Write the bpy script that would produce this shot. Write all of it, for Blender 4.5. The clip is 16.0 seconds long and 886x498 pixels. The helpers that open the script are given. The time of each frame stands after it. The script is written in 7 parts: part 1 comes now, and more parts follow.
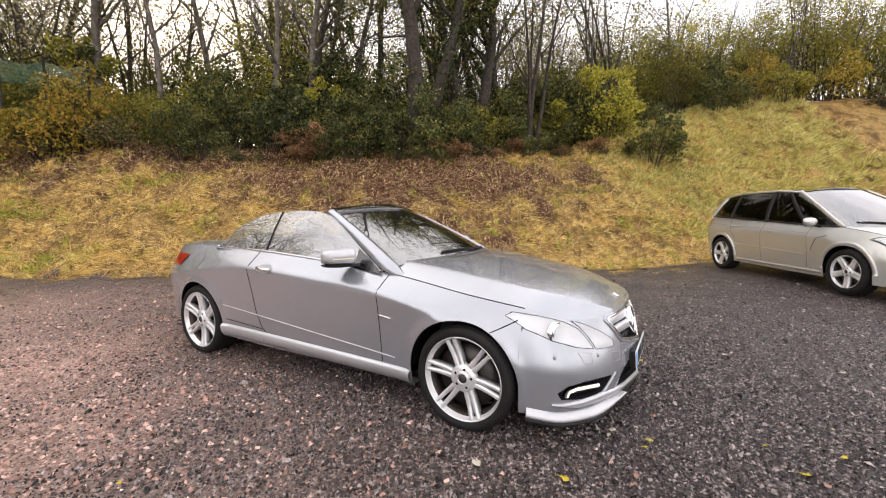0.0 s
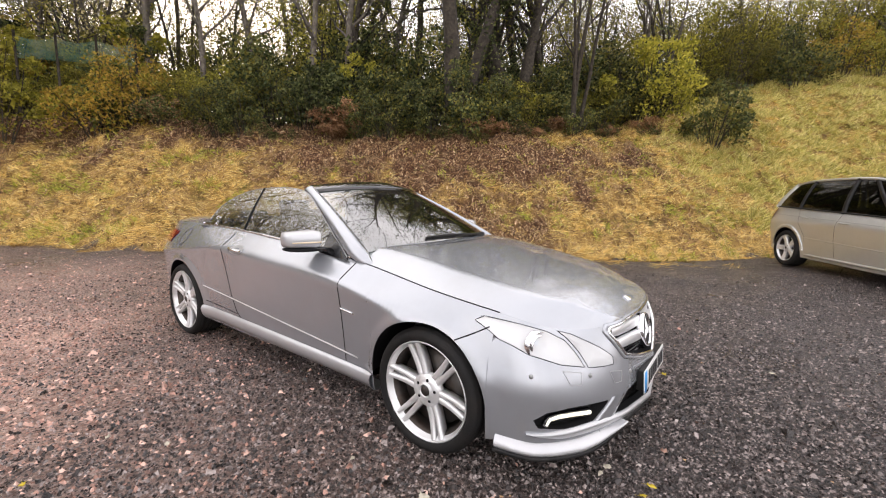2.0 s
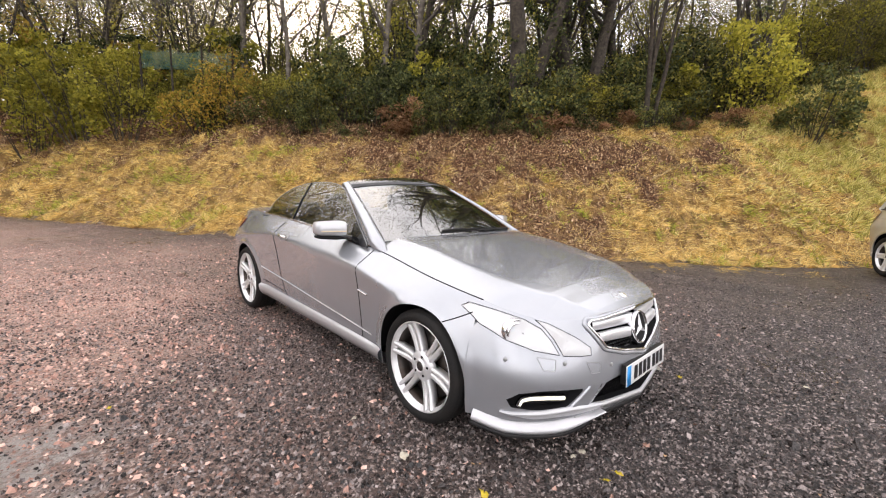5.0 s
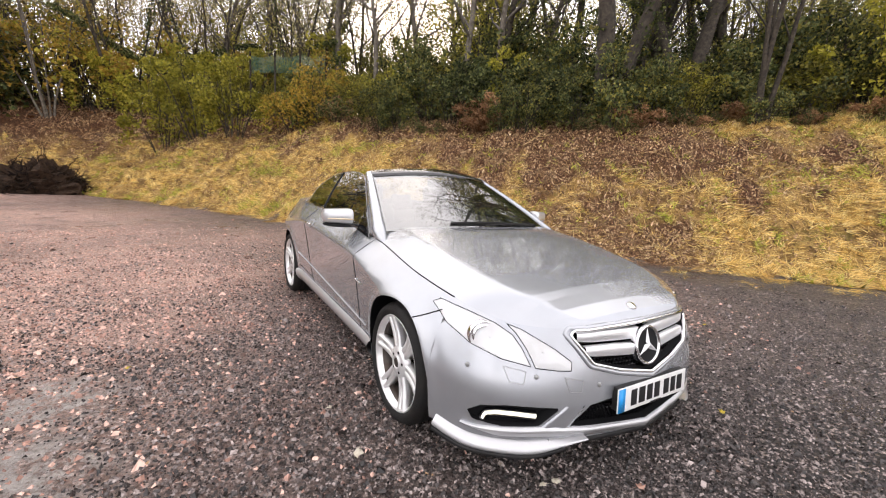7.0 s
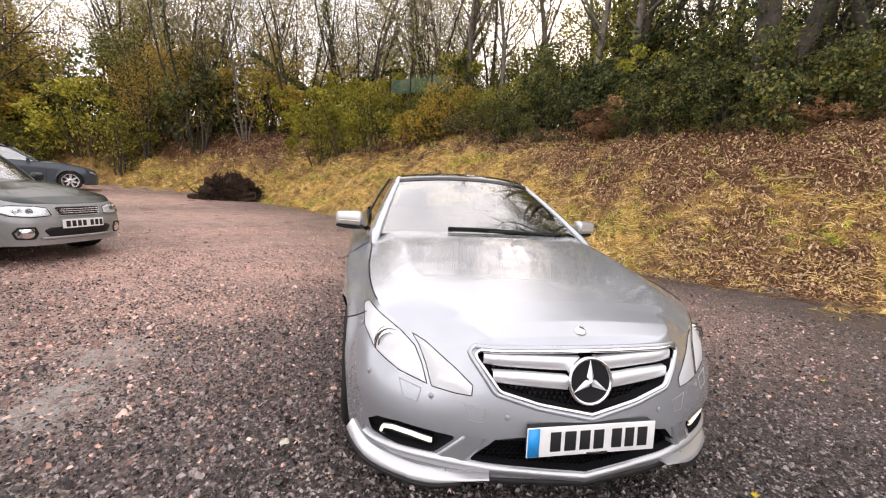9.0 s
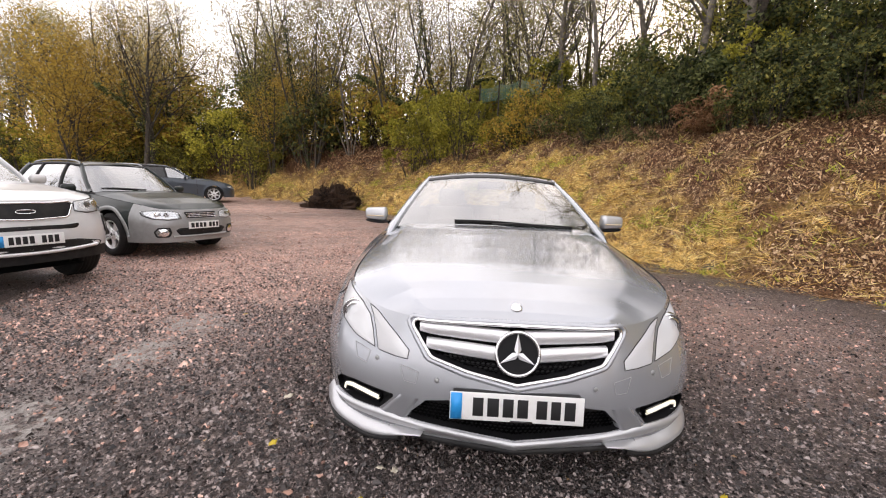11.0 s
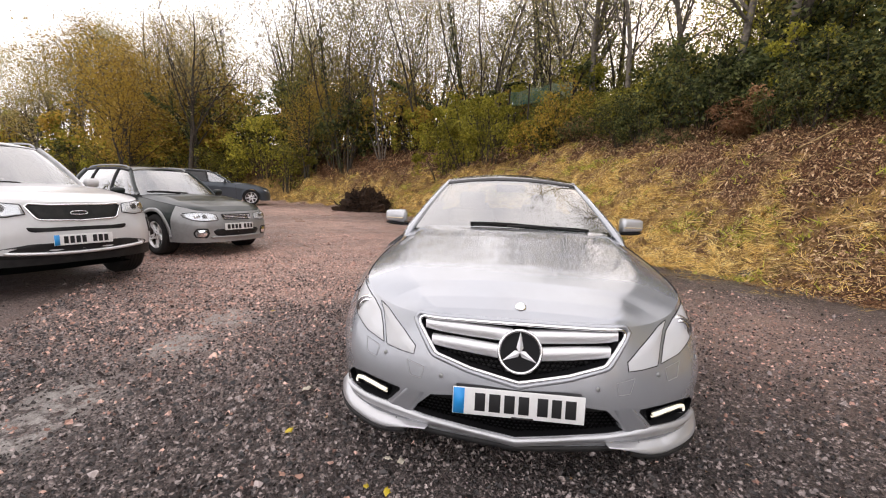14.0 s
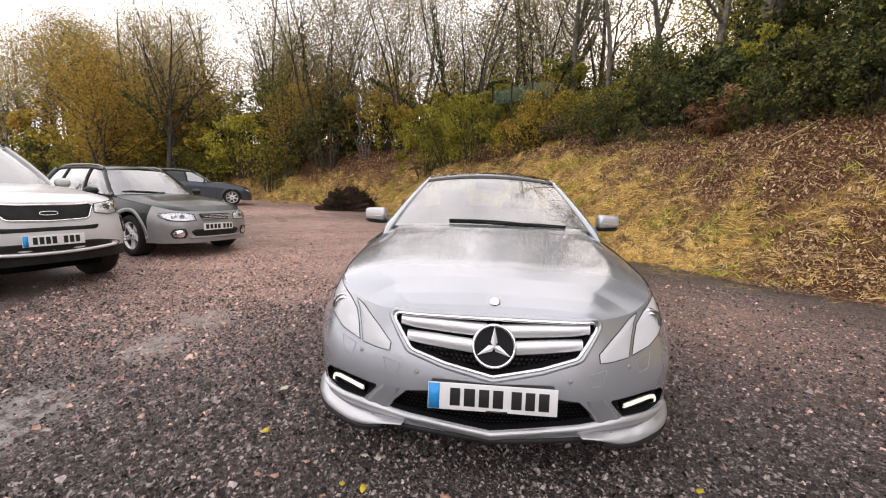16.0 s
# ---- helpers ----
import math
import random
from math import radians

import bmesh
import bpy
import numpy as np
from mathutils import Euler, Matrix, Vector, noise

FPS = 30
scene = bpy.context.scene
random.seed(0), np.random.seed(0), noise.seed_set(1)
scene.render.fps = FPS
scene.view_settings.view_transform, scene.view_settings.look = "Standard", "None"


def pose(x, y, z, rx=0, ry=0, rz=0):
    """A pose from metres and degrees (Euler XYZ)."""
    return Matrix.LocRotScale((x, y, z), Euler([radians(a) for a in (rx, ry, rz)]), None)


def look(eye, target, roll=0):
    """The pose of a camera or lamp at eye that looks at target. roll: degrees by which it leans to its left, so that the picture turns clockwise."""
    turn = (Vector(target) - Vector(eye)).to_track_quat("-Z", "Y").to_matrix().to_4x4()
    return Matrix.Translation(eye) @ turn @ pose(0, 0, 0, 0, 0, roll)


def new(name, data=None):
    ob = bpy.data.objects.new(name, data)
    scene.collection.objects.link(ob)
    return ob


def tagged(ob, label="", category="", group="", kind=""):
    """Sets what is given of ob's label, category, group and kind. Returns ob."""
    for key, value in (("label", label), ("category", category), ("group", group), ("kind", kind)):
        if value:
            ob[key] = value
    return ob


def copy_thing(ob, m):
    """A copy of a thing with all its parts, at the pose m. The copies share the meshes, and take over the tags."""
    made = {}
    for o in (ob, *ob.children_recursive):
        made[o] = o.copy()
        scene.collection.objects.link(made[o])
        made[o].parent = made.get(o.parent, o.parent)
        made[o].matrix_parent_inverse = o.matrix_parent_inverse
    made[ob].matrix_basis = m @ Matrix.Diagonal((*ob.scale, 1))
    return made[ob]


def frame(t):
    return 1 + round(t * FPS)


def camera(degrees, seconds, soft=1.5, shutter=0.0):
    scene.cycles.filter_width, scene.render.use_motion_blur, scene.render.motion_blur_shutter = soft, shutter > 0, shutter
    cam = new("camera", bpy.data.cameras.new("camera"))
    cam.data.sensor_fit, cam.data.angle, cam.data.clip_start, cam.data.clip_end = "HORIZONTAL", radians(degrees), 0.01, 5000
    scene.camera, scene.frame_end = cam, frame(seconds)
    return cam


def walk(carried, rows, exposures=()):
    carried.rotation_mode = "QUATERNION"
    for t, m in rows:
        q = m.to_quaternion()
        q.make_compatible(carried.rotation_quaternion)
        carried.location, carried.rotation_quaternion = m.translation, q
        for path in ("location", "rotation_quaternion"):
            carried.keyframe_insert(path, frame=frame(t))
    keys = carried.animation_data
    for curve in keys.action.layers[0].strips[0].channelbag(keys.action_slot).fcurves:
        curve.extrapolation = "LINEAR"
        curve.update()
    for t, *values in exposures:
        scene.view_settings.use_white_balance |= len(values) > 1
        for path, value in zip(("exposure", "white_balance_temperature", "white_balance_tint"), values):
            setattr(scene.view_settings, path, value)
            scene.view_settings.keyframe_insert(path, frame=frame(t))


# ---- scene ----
cam = camera(94.0, 16.0, soft=1.1)
PATH = [
    (0, (-0.028, -0.092, 1.317), (-0.009, 1.899, 1.136), -0.1),
    (0.5, (0.098, -0.022, 1.306), (0.077, 1.969, 1.11), 0.3),
    (1, (0.292, 0.051, 1.322), (0.223, 2.037, 1.102), 0.5),
    (1.5, (0.371, 0.158, 1.328), (0.247, 2.139, 1.082), 0.8),
    (2, (0.376, 0.354, 1.304), (0.183, 2.327, 1.037), 1.2),
    (2.5, (0.421, 0.421, 1.315), (0.141, 2.381, 1.033), 1.4),
    (3, (0.622, 0.455, 1.318), (0.256, 2.399, 1.026), 1.5),
    (3.2, (0.69, 0.451, 1.311), (0.297, 2.391, 1.024), 1.4),
    (5.3, (0.848, 0.193, 1.329), (0.287, 2.089, 1.026), 2.3),
    (5.5, (0.897, 0.201, 1.322), (0.308, 2.089, 1.02), 2.5),
    (6, (1.059, 0.239, 1.312), (0.384, 2.097, 1.003), 2.8),
    (6.5, (1.169, 0.332, 1.313), (0.386, 2.145, 0.998), 3.1),
    (7, (1.267, 0.553, 1.29), (0.352, 2.302, 0.965), 3.3),
    (7.5, (1.414, 0.728, 1.296), (0.36, 2.396, 0.969), 3.5),
    (8, (1.731, 0.846, 1.312), (0.519, 2.404, 0.989), 3.5),
    (8.5, (1.872, 1.011, 1.297), (0.531, 2.461, 0.983), 3.7),
    (9, (1.965, 1.223, 1.282), (0.513, 2.564, 0.978), 3.5),
    (9.5, (2.115, 1.33, 1.262), (0.567, 2.561, 0.968), 3.0),
    (9.7, (2.196, 1.373, 1.25), (0.613, 2.56, 0.959), 2.9),
    (11.8, (2.587, 1.693, 1.224), (0.814, 2.568, 0.921), 1.8),
    (12, (2.599, 1.693, 1.232), (0.825, 2.564, 0.924), 1.8),
    (12.5, (2.595, 1.698, 1.225), (0.812, 2.551, 0.92), 1.7),
    (13, (2.592, 1.691, 1.224), (0.8, 2.53, 0.931), 1.8),
    (13.5, (2.603, 1.694, 1.219), (0.802, 2.517, 0.939), 1.9),
    (14, (2.61, 1.695, 1.22), (0.803, 2.507, 0.944), 2.1),
    (14.5, (2.607, 1.696, 1.219), (0.801, 2.509, 0.942), 2.2),
    (15, (2.602, 1.708, 1.219), (0.802, 2.534, 0.941), 2.3),
    (15.5, (2.623, 1.739, 1.218), (0.834, 2.589, 0.94), 2.2),
    (16, (2.64, 1.735, 1.212), (0.863, 2.609, 0.933), 1.8),
]
walk(cam, [(t, look(eye, target, roll)) for t, eye, target, roll in PATH], [(0, 0.32, 6560, 14), (3, 0.42, 6560, 14), (5.5, 0.48, 6560, 14), (7, 0.50, 6560, 14), (9, 0.50, 6580, 15), (12, 0.21, 6600, 15), (16, 0.18, 6600, 15)])

# ---- light ----
SUN_AZ, SUN_EL = radians(33.0), radians(21.0)      # west of north, above the horizon
world = bpy.data.worlds.new("overcast_sky")
scene.world = world
world.use_nodes = True
wn, wl = world.node_tree.nodes, world.node_tree.links
wn.clear()
w_out = wn.new("ShaderNodeOutputWorld")
w_bg = wn.new("ShaderNodeBackground")
w_sky = wn.new("ShaderNodeTexSky")
w_sky.sky_type = "NISHITA"
w_sky.sun_disc = False
w_sky.sun_elevation, w_sky.sun_rotation = SUN_EL, -SUN_AZ
w_sky.dust_density, w_sky.ozone_density = 4.0, 1.0
w_geo = wn.new("ShaderNodeTexCoord")
w_noise = wn.new("ShaderNodeTexNoise")
w_noise.inputs["Scale"].default_value, w_noise.inputs["Detail"].default_value = 2.6, 5.0
w_ramp = wn.new("ShaderNodeValToRGB")
w_ramp.color_ramp.elements[0].position, w_ramp.color_ramp.elements[0].color = 0.30, (8.0, 8.1, 8.6, 1)
w_ramp.color_ramp.elements[1].position, w_ramp.color_ramp.elements[1].color = 0.68, (13.0, 12.6, 12.4, 1)
w_mix = wn.new("ShaderNodeMixRGB")
w_mix.inputs[0].default_value = 0.86
wl.new(w_geo.outputs["Generated"], w_noise.inputs["Vector"])
wl.new(w_noise.outputs["Fac"], w_ramp.inputs["Fac"])
wl.new(w_sky.outputs["Color"], w_mix.inputs[1])
wl.new(w_ramp.outputs["Color"], w_mix.inputs[2])
# thin cloud with a low sun behind it: brighter towards the horizon than overhead
w_sep = wn.new("ShaderNodeSeparateXYZ")
w_up = wn.new("ShaderNodeMapRange")
w_up.inputs["To Min"].default_value, w_up.inputs["To Max"].default_value = 1.75, 1.30
w_mul = wn.new("ShaderNodeVectorMath")
w_mul.operation = "SCALE"
wl.new(w_geo.outputs["Generated"], w_sep.inputs[0])
wl.new(w_sep.outputs["Z"], w_up.inputs["Value"])
wl.new(w_mix.outputs["Color"], w_mul.inputs[0])
wl.new(w_up.outputs["Result"], w_mul.inputs["Scale"])
wl.new(w_mul.outputs["Vector"], w_bg.inputs["Color"])
w_bg.inputs["Strength"].default_value = 0.11
wl.new(w_bg.outputs["Background"], w_out.inputs["Surface"])
sun = new("sun", bpy.data.lights.new("sun", "SUN"))
sun.data.energy, sun.data.angle, sun.data.color = 0.7, radians(120), (1.0, 0.90, 0.78)
sun.matrix_world = look((0, 0, 0), (math.sin(SUN_AZ) * math.cos(SUN_EL), -math.cos(SUN_AZ) * math.cos(SUN_EL), -math.sin(SUN_EL)))
sun.location = (-20, 30, 15)

# ---- materials ----
RNG = np.random.default_rng(7)


def mat(name, color, rough=0.6, metal=0.0, **k):
    """Principled material. k: coat, spec, var (colour variation), scale, bump, bscale, color2, alpha, emit, island."""
    m = bpy.data.materials.new(name)
    m.use_nodes = True
    nt = m.node_tree
    b = nt.nodes["Principled BSDF"]
    b.inputs["Base Color"].default_value = (*color, 1)
    b.inputs["Roughness"].default_value = rough
    b.inputs["Metallic"].default_value = metal
    if "coat" in k:
        b.inputs["Coat Weight"].default_value = k["coat"]
        b.inputs["Coat Roughness"].default_value = k.get("coat_rough", 0.04)
    if "spec" in k:
        b.inputs["Specular IOR Level"].default_value = k["spec"]
    if "emit" in k:
        b.inputs["Emission Color"].default_value = (*k["emit"], 1)
        b.inputs["Emission Strength"].default_value = k.get("power", 1.0)
    if "through" in k:
        b.inputs["Transmission Weight"].default_value = k["through"]
    tc = nt.nodes.new("ShaderNodeTexCoord")
    if "color2" in k:
        n1 = nt.nodes.new("ShaderNodeTexNoise")
        n1.inputs["Scale"].default_value, n1.inputs["Detail"].default_value = k.get("scale", 4.0), 8.0
        n1.inputs["Roughness"].default_value = 0.65
        r = nt.nodes.new("ShaderNodeValToRGB")
        lo, hi = k.get("band", (0.35, 0.65))
        r.color_ramp.elements[0].position, r.color_ramp.elements[0].color = lo, (*color, 1)
        r.color_ramp.elements[1].position, r.color_ramp.elements[1].color = hi, (*k["color2"], 1)
        nt.links.new(tc.outputs["Object"], n1.inputs["Vector"])
        if "island" in k:
            g = nt.nodes.new("ShaderNodeNewGeometry")
            ad = nt.nodes.new("ShaderNodeMath")
            ad.operation = "MULTIPLY_ADD"
            ad.inputs[1].default_value, ad.inputs[2].default_value = k["island"], -0.5 * k["island"]
            ad2 = nt.nodes.new("ShaderNodeMath")
            nt.links.new(g.outputs["Random Per Island"], ad.inputs[0])
            nt.links.new(ad.outputs[0], ad2.inputs[0])
            nt.links.new(n1.outputs["Fac"], ad2.inputs[1])
            nt.links.new(ad2.outputs[0], r.inputs["Fac"])
        else:
            nt.links.new(n1.outputs["Fac"], r.inputs["Fac"])
        if "color3" in k:
            e = r.color_ramp.elements.new(0.5 * (lo + hi))
            e.color = (*k["color3"], 1)
        nt.links.new(r.outputs["Color"], b.inputs["Base Color"])
    if "bump" in k:
        n2 = nt.nodes.new("ShaderNodeTexNoise")
        n2.inputs["Scale"].default_value, n2.inputs["Detail"].default_value = k.get("bscale", 40.0), 6.0
        bu = nt.nodes.new("ShaderNodeBump")
        bu.inputs["Strength"].default_value, bu.inputs["Distance"].default_value = k["bump"], k.get("bdist", 0.01)
        nt.links.new(tc.outputs["Object"], n2.inputs["Vector"])
        nt.links.new(n2.outputs["Fac"], bu.inputs["Height"])
        nt.links.new(bu.outputs["Normal"], b.inputs["Normal"])
    return m


def car_paint(name, color, dirt=(0.25, 0.23, 0.2), metal=0.55, rough=0.35, amount=0.16, under=0.5, coat=0.65):
    """Metallic lacquer with road film: fine flake bump, and dust in soft blotches."""
    m = mat(name, color, rough, metal, coat=coat, coat_rough=0.02, spec=under)
    nt = m.node_tree
    b = nt.nodes["Principled BSDF"]
    tc = nt.nodes.new("ShaderNodeTexCoord")
    n = nt.nodes.new("ShaderNodeTexNoise")
    n.inputs["Scale"].default_value, n.inputs["Detail"].default_value = 3.5, 9.0
    n.inputs["Roughness"].default_value = 0.7
    r = nt.nodes.new("ShaderNodeMapRange")
    r.inputs["From Min"].default_value, r.inputs["From Max"].default_value = 0.45, 0.8
    r.inputs["To Max"].default_value = amount
    mx = nt.nodes.new("ShaderNodeMixRGB")
    mx.inputs[1].default_value, mx.inputs[2].default_value = (*color, 1), (*dirt, 1)
    nt.links.new(tc.outputs["Object"], n.inputs["Vector"])
    nt.links.new(n.outputs["Fac"], r.inputs["Value"])
    nt.links.new(r.outputs["Result"], mx.inputs[0])
    nt.links.new(mx.outputs["Color"], b.inputs["Base Color"])
    cr = nt.nodes.new("ShaderNodeMapRange")
    cr.inputs["From Min"].default_value, cr.inputs["From Max"].default_value = 0.4, 0.75
    cr.inputs["To Min"].default_value, cr.inputs["To Max"].default_value = 0.01, 0.07
    nt.links.new(n.outputs["Fac"], cr.inputs["Value"])
    nt.links.new(cr.outputs["Result"], b.inputs["Coat Roughness"])
    fl = nt.nodes.new("ShaderNodeTexNoise")
    fl.inputs["Scale"].default_value = 900.0
    bu = nt.nodes.new("ShaderNodeBump")
    bu.inputs["Strength"].default_value, bu.inputs["Distance"].default_value = 0.06, 0.001
    nt.links.new(tc.outputs["Object"], fl.inputs["Vector"])
    nt.links.new(fl.outputs["Fac"], bu.inputs["Height"])
    nt.links.new(bu.outputs["Normal"], b.inputs["Normal"])
    return m


def thin_glass(name, tint, gloss=1.0, rough=0.0, haze=0.0):
    """A pane: clear tinted sheet whose gloss grows towards grazing views."""
    m = bpy.data.materials.new(name)
    m.use_nodes = True
    nt = m.node_tree
    nt.nodes.clear()
    out = nt.nodes.new("ShaderNodeOutputMaterial")
    tr = nt.nodes.new("ShaderNodeBsdfTransparent")
    tr.inputs["Color"].default_value = (*tint, 1)
    gl = nt.nodes.new("ShaderNodeBsdfGlossy")
    gl.inputs["Roughness"].default_value = rough
    fr = nt.nodes.new("ShaderNodeLayerWeight")
    fr.inputs["Blend"].default_value = 0.5
    po = nt.nodes.new("ShaderNodeMath")
    po.operation = "POWER"
    po.inputs[1].default_value = 4.2
    mu = nt.nodes.new("ShaderNodeMath")
    mu.operation, mu.use_clamp = "MULTIPLY_ADD", True
    mu.inputs[1].default_value, mu.inputs[2].default_value = 0.9, 0.06 * gloss
    nt.links.new(fr.outputs["Facing"], po.inputs[0])
    mx = nt.nodes.new("ShaderNodeMixShader")
    nt.links.new(po.outputs[0], mu.inputs[0])
    nt.links.new(mu.outputs[0], mx.inputs["Fac"])
    if haze:
        df = nt.nodes.new("ShaderNodeBsdfDiffuse")
        df.inputs["Color"].default_value = (0.9, 0.9, 0.9, 1)
        hz = nt.nodes.new("ShaderNodeMixShader")
        hz.inputs["Fac"].default_value = haze
        nt.links.new(tr.outputs["BSDF"], hz.inputs[1])
        nt.links.new(df.outputs["BSDF"], hz.inputs[2])
        nt.links.new(hz.outputs["Shader"], mx.inputs[1])
    else:
        nt.links.new(tr.outputs["BSDF"], mx.inputs[1])
    nt.links.new(gl.outputs["BSDF"], mx.inputs[2])
    nt.links.new(mx.outputs["Shader"], out.inputs["Surface"])
    return m


M_SILVER = car_paint("silver_paint", (0.43, 0.447, 0.475), metal=0.60, rough=0.27, coat=0.8)
M_SILVER_LIGHT = car_paint("bright_silver_paint", (0.55, 0.555, 0.57), rough=0.3, metal=0.5)
M_CHAMPAGNE = car_paint("champagne_paint", (0.62, 0.615, 0.58), metal=0.6)
M_WHITE = car_paint("white_paint", (0.60, 0.60, 0.598), metal=0.0, rough=0.4, coat=0.8, under=0.3)
M_GREEN = car_paint("dark_green_paint", (0.018, 0.024, 0.022), metal=0.0, dirt=(0.06, 0.06, 0.055), under=0.05, coat=0.55)
M_GREY = car_paint("grey_paint", (0.055, 0.066, 0.080), metal=0.1, dirt=(0.1, 0.1, 0.1), under=0.1, coat=0.55)
M_CLAD = mat("grey_cladding", (0.34, 0.345, 0.34), 0.40, 0.3, color2=(0.27, 0.27, 0.265), scale=6, coat=0.2)
M_CHROME = mat("chrome", (0.82, 0.82, 0.83), 0.09, 1.0)
M_ALLOY = mat("alloy", (0.80, 0.80, 0.80), 0.32, 0.45, color2=(0.66, 0.645, 0.62), scale=9, band=(0.5, 0.85), coat=0.5)
M_MATTSILVER = mat("matt_silver", (0.78, 0.78, 0.79), 0.33, 0.6)
M_BLACK = mat("black_plastic", (0.010, 0.010, 0.011), 0.5, 0.0, spec=0.25, color2=(0.022, 0.021, 0.020), scale=12, bump=0.15, bscale=300)
M_GLOSSBLACK = mat("gloss_black", (0.008, 0.008, 0.009), 0.08, 0.0, coat=1.0)
M_GAP = mat("gap_shadow", (0.010, 0.010, 0.011), 0.85, spec=0.12)
M_MATTBLACK = mat("matt_black", (0.012, 0.012, 0.013), 0.6, spec=0.15)
M_RUBBER = mat("tyre_rubber", (0.014, 0.0135, 0.0135), 0.75, 0.0, spec=0.25, color2=(0.026, 0.022, 0.019), scale=7, band=(0.45, 0.8), bump=0.3, bscale=120)
M_DISC = mat("brake_disc", (0.10, 0.095, 0.09), 0.45, 0.8, color2=(0.07, 0.05, 0.04), scale=10)
M_LEATHER = mat("dark_leather", (0.02, 0.02, 0.021), 0.5, 0.0, color2=(0.032, 0.031, 0.03), scale=20, bump=0.2, bscale=220)
M_GLASS = thin_glass("window_glass", (0.42, 0.50, 0.48), 7.0)
M_SCREEN = thin_glass("screen_glass", (0.36, 0.43, 0.41), 5.8)
M_SKYGLASS = thin_glass("pale_screen_glass", (0.40, 0.56, 0.50), 6.4)
M_PRIVACY = thin_glass("privacy_glass", (0.05, 0.055, 0.06), 1.2)
M_LENS = thin_glass("lamp_lens", (0.95, 0.96, 0.97), 1.3, haze=0.50)
M_CLEAR = thin_glass("clear_lamp_lens", (0.93, 0.95, 0.96), 1.6, haze=0.06)
M_LAMPIN = mat("lamp_reflector", (0.78, 0.79, 0.80), 0.25, 0.45)
M_PROJECTOR = mat("projector_glass", (0.55, 0.58, 0.6), 0.03, 0.2, coat=1.0)
M_LED = mat("running_light", (0.9, 0.9, 0.9), 0.3, 0.0, emit=(1.0, 0.93, 0.62), power=0.5)
M_RED = mat("red_lamp", (0.42, 0.012, 0.012), 0.12, 0.0, coat=1.0)
M_AMBER = mat("amber_lamp", (0.75, 0.62, 0.42), 0.15, 0.0, coat=1.0)
M_PLATE = mat("plate_white", (0.80, 0.80, 0.79), 0.35, 0.0, color2=(0.72, 0.72, 0.70), scale=14)
M_PLATEBLUE = mat("plate_blue", (0.02, 0.30, 0.72), 0.4)
M_PLATEINK = mat("plate_ink", (0.010, 0.010, 0.011), 0.5)

# ---- mesh helpers ----


def mesh_ob(name, verts, faces, material, parent=None, label="", smooth=True):
    me = bpy.data.meshes.new(name)
    me.from_pydata([tuple(map(float, v)) for v in verts], [], [tuple(int(i) for i in f) for f in faces])
    me.materials.append(material)
    if smooth:
        me.polygons.foreach_set("use_smooth", [True] * len(me.polygons))
    me.update()
    ob = new(name, me)
    if parent is not None:
        ob.parent = parent
    if label:
        ob["label"] = label
    return ob


def part(name, bm, material, parent, label="", smooth=True):
    me = bpy.data.meshes.new(name)
    bm.to_mesh(me)
    bm.free()
    me.materials.append(material)
    if smooth:
        me.polygons.foreach_set("use_smooth", [True] * len(me.polygons))
    ob = new(name, me)
    if parent is not None:
        ob.parent = parent
    if label:
        ob["label"] = label
    return ob


def bulk(name, verts, faces, material, parent=None, smooth=False, nside=4):
    """A large mesh from arrays: faces all with nside corners."""
    me = bpy.data.meshes.new(name)
    verts, faces = np.asarray(verts, np.float32), np.asarray(faces, np.int32)
    me.vertices.add(len(verts))
    me.vertices.foreach_set("co", verts.ravel())
    me.loops.add(faces.size)
    me.loops.foreach_set("vertex_index", faces.ravel())
    me.polygons.add(len(faces))
    me.polygons.foreach_set("loop_start", np.arange(0, faces.size, nside, dtype=np.int32))
    me.polygons.foreach_set("use_smooth", np.full(len(faces), smooth))
    me.update(calc_edges=True)
    me.validate()
    me.materials.append(material)
    ob = new(name, me)
    if parent is not None:
        ob.parent = parent
    return ob


def grid_faces(n, m, wrap=False):
    """Quads of an n x m grid of vertices (n rows of m)."""
    f = []
    for i in range(n - 1):
        for j in range(m if wrap else m - 1):
            a, b = i * m + j, i * m + (j + 1) % m
            f.append((a, b, b + m, a + m))
    return f


def spline(keys, ts):
    """Catmull-Rom through keys, one parameter unit a key; ts in 0..len-1."""
    k = np.asarray(keys, float)
    k = np.vstack([2 * k[0] - k[1], k, 2 * k[-1] - k[-2]])
    ts = np.asarray(ts, float)
    i = np.clip(np.floor(ts).astype(int), 0, len(k) - 4)
    u = (ts - i)[:, None]
    p0, p1, p2, p3 = k[i], k[i + 1], k[i + 2], k[i + 3]
    return 0.5 * (2 * p1 + (p2 - p0) * u + (2 * p0 - 5 * p1 + 4 * p2 - p3) * u ** 2 + (3 * p1 - p0 - 3 * p2 + p3) * u ** 3)


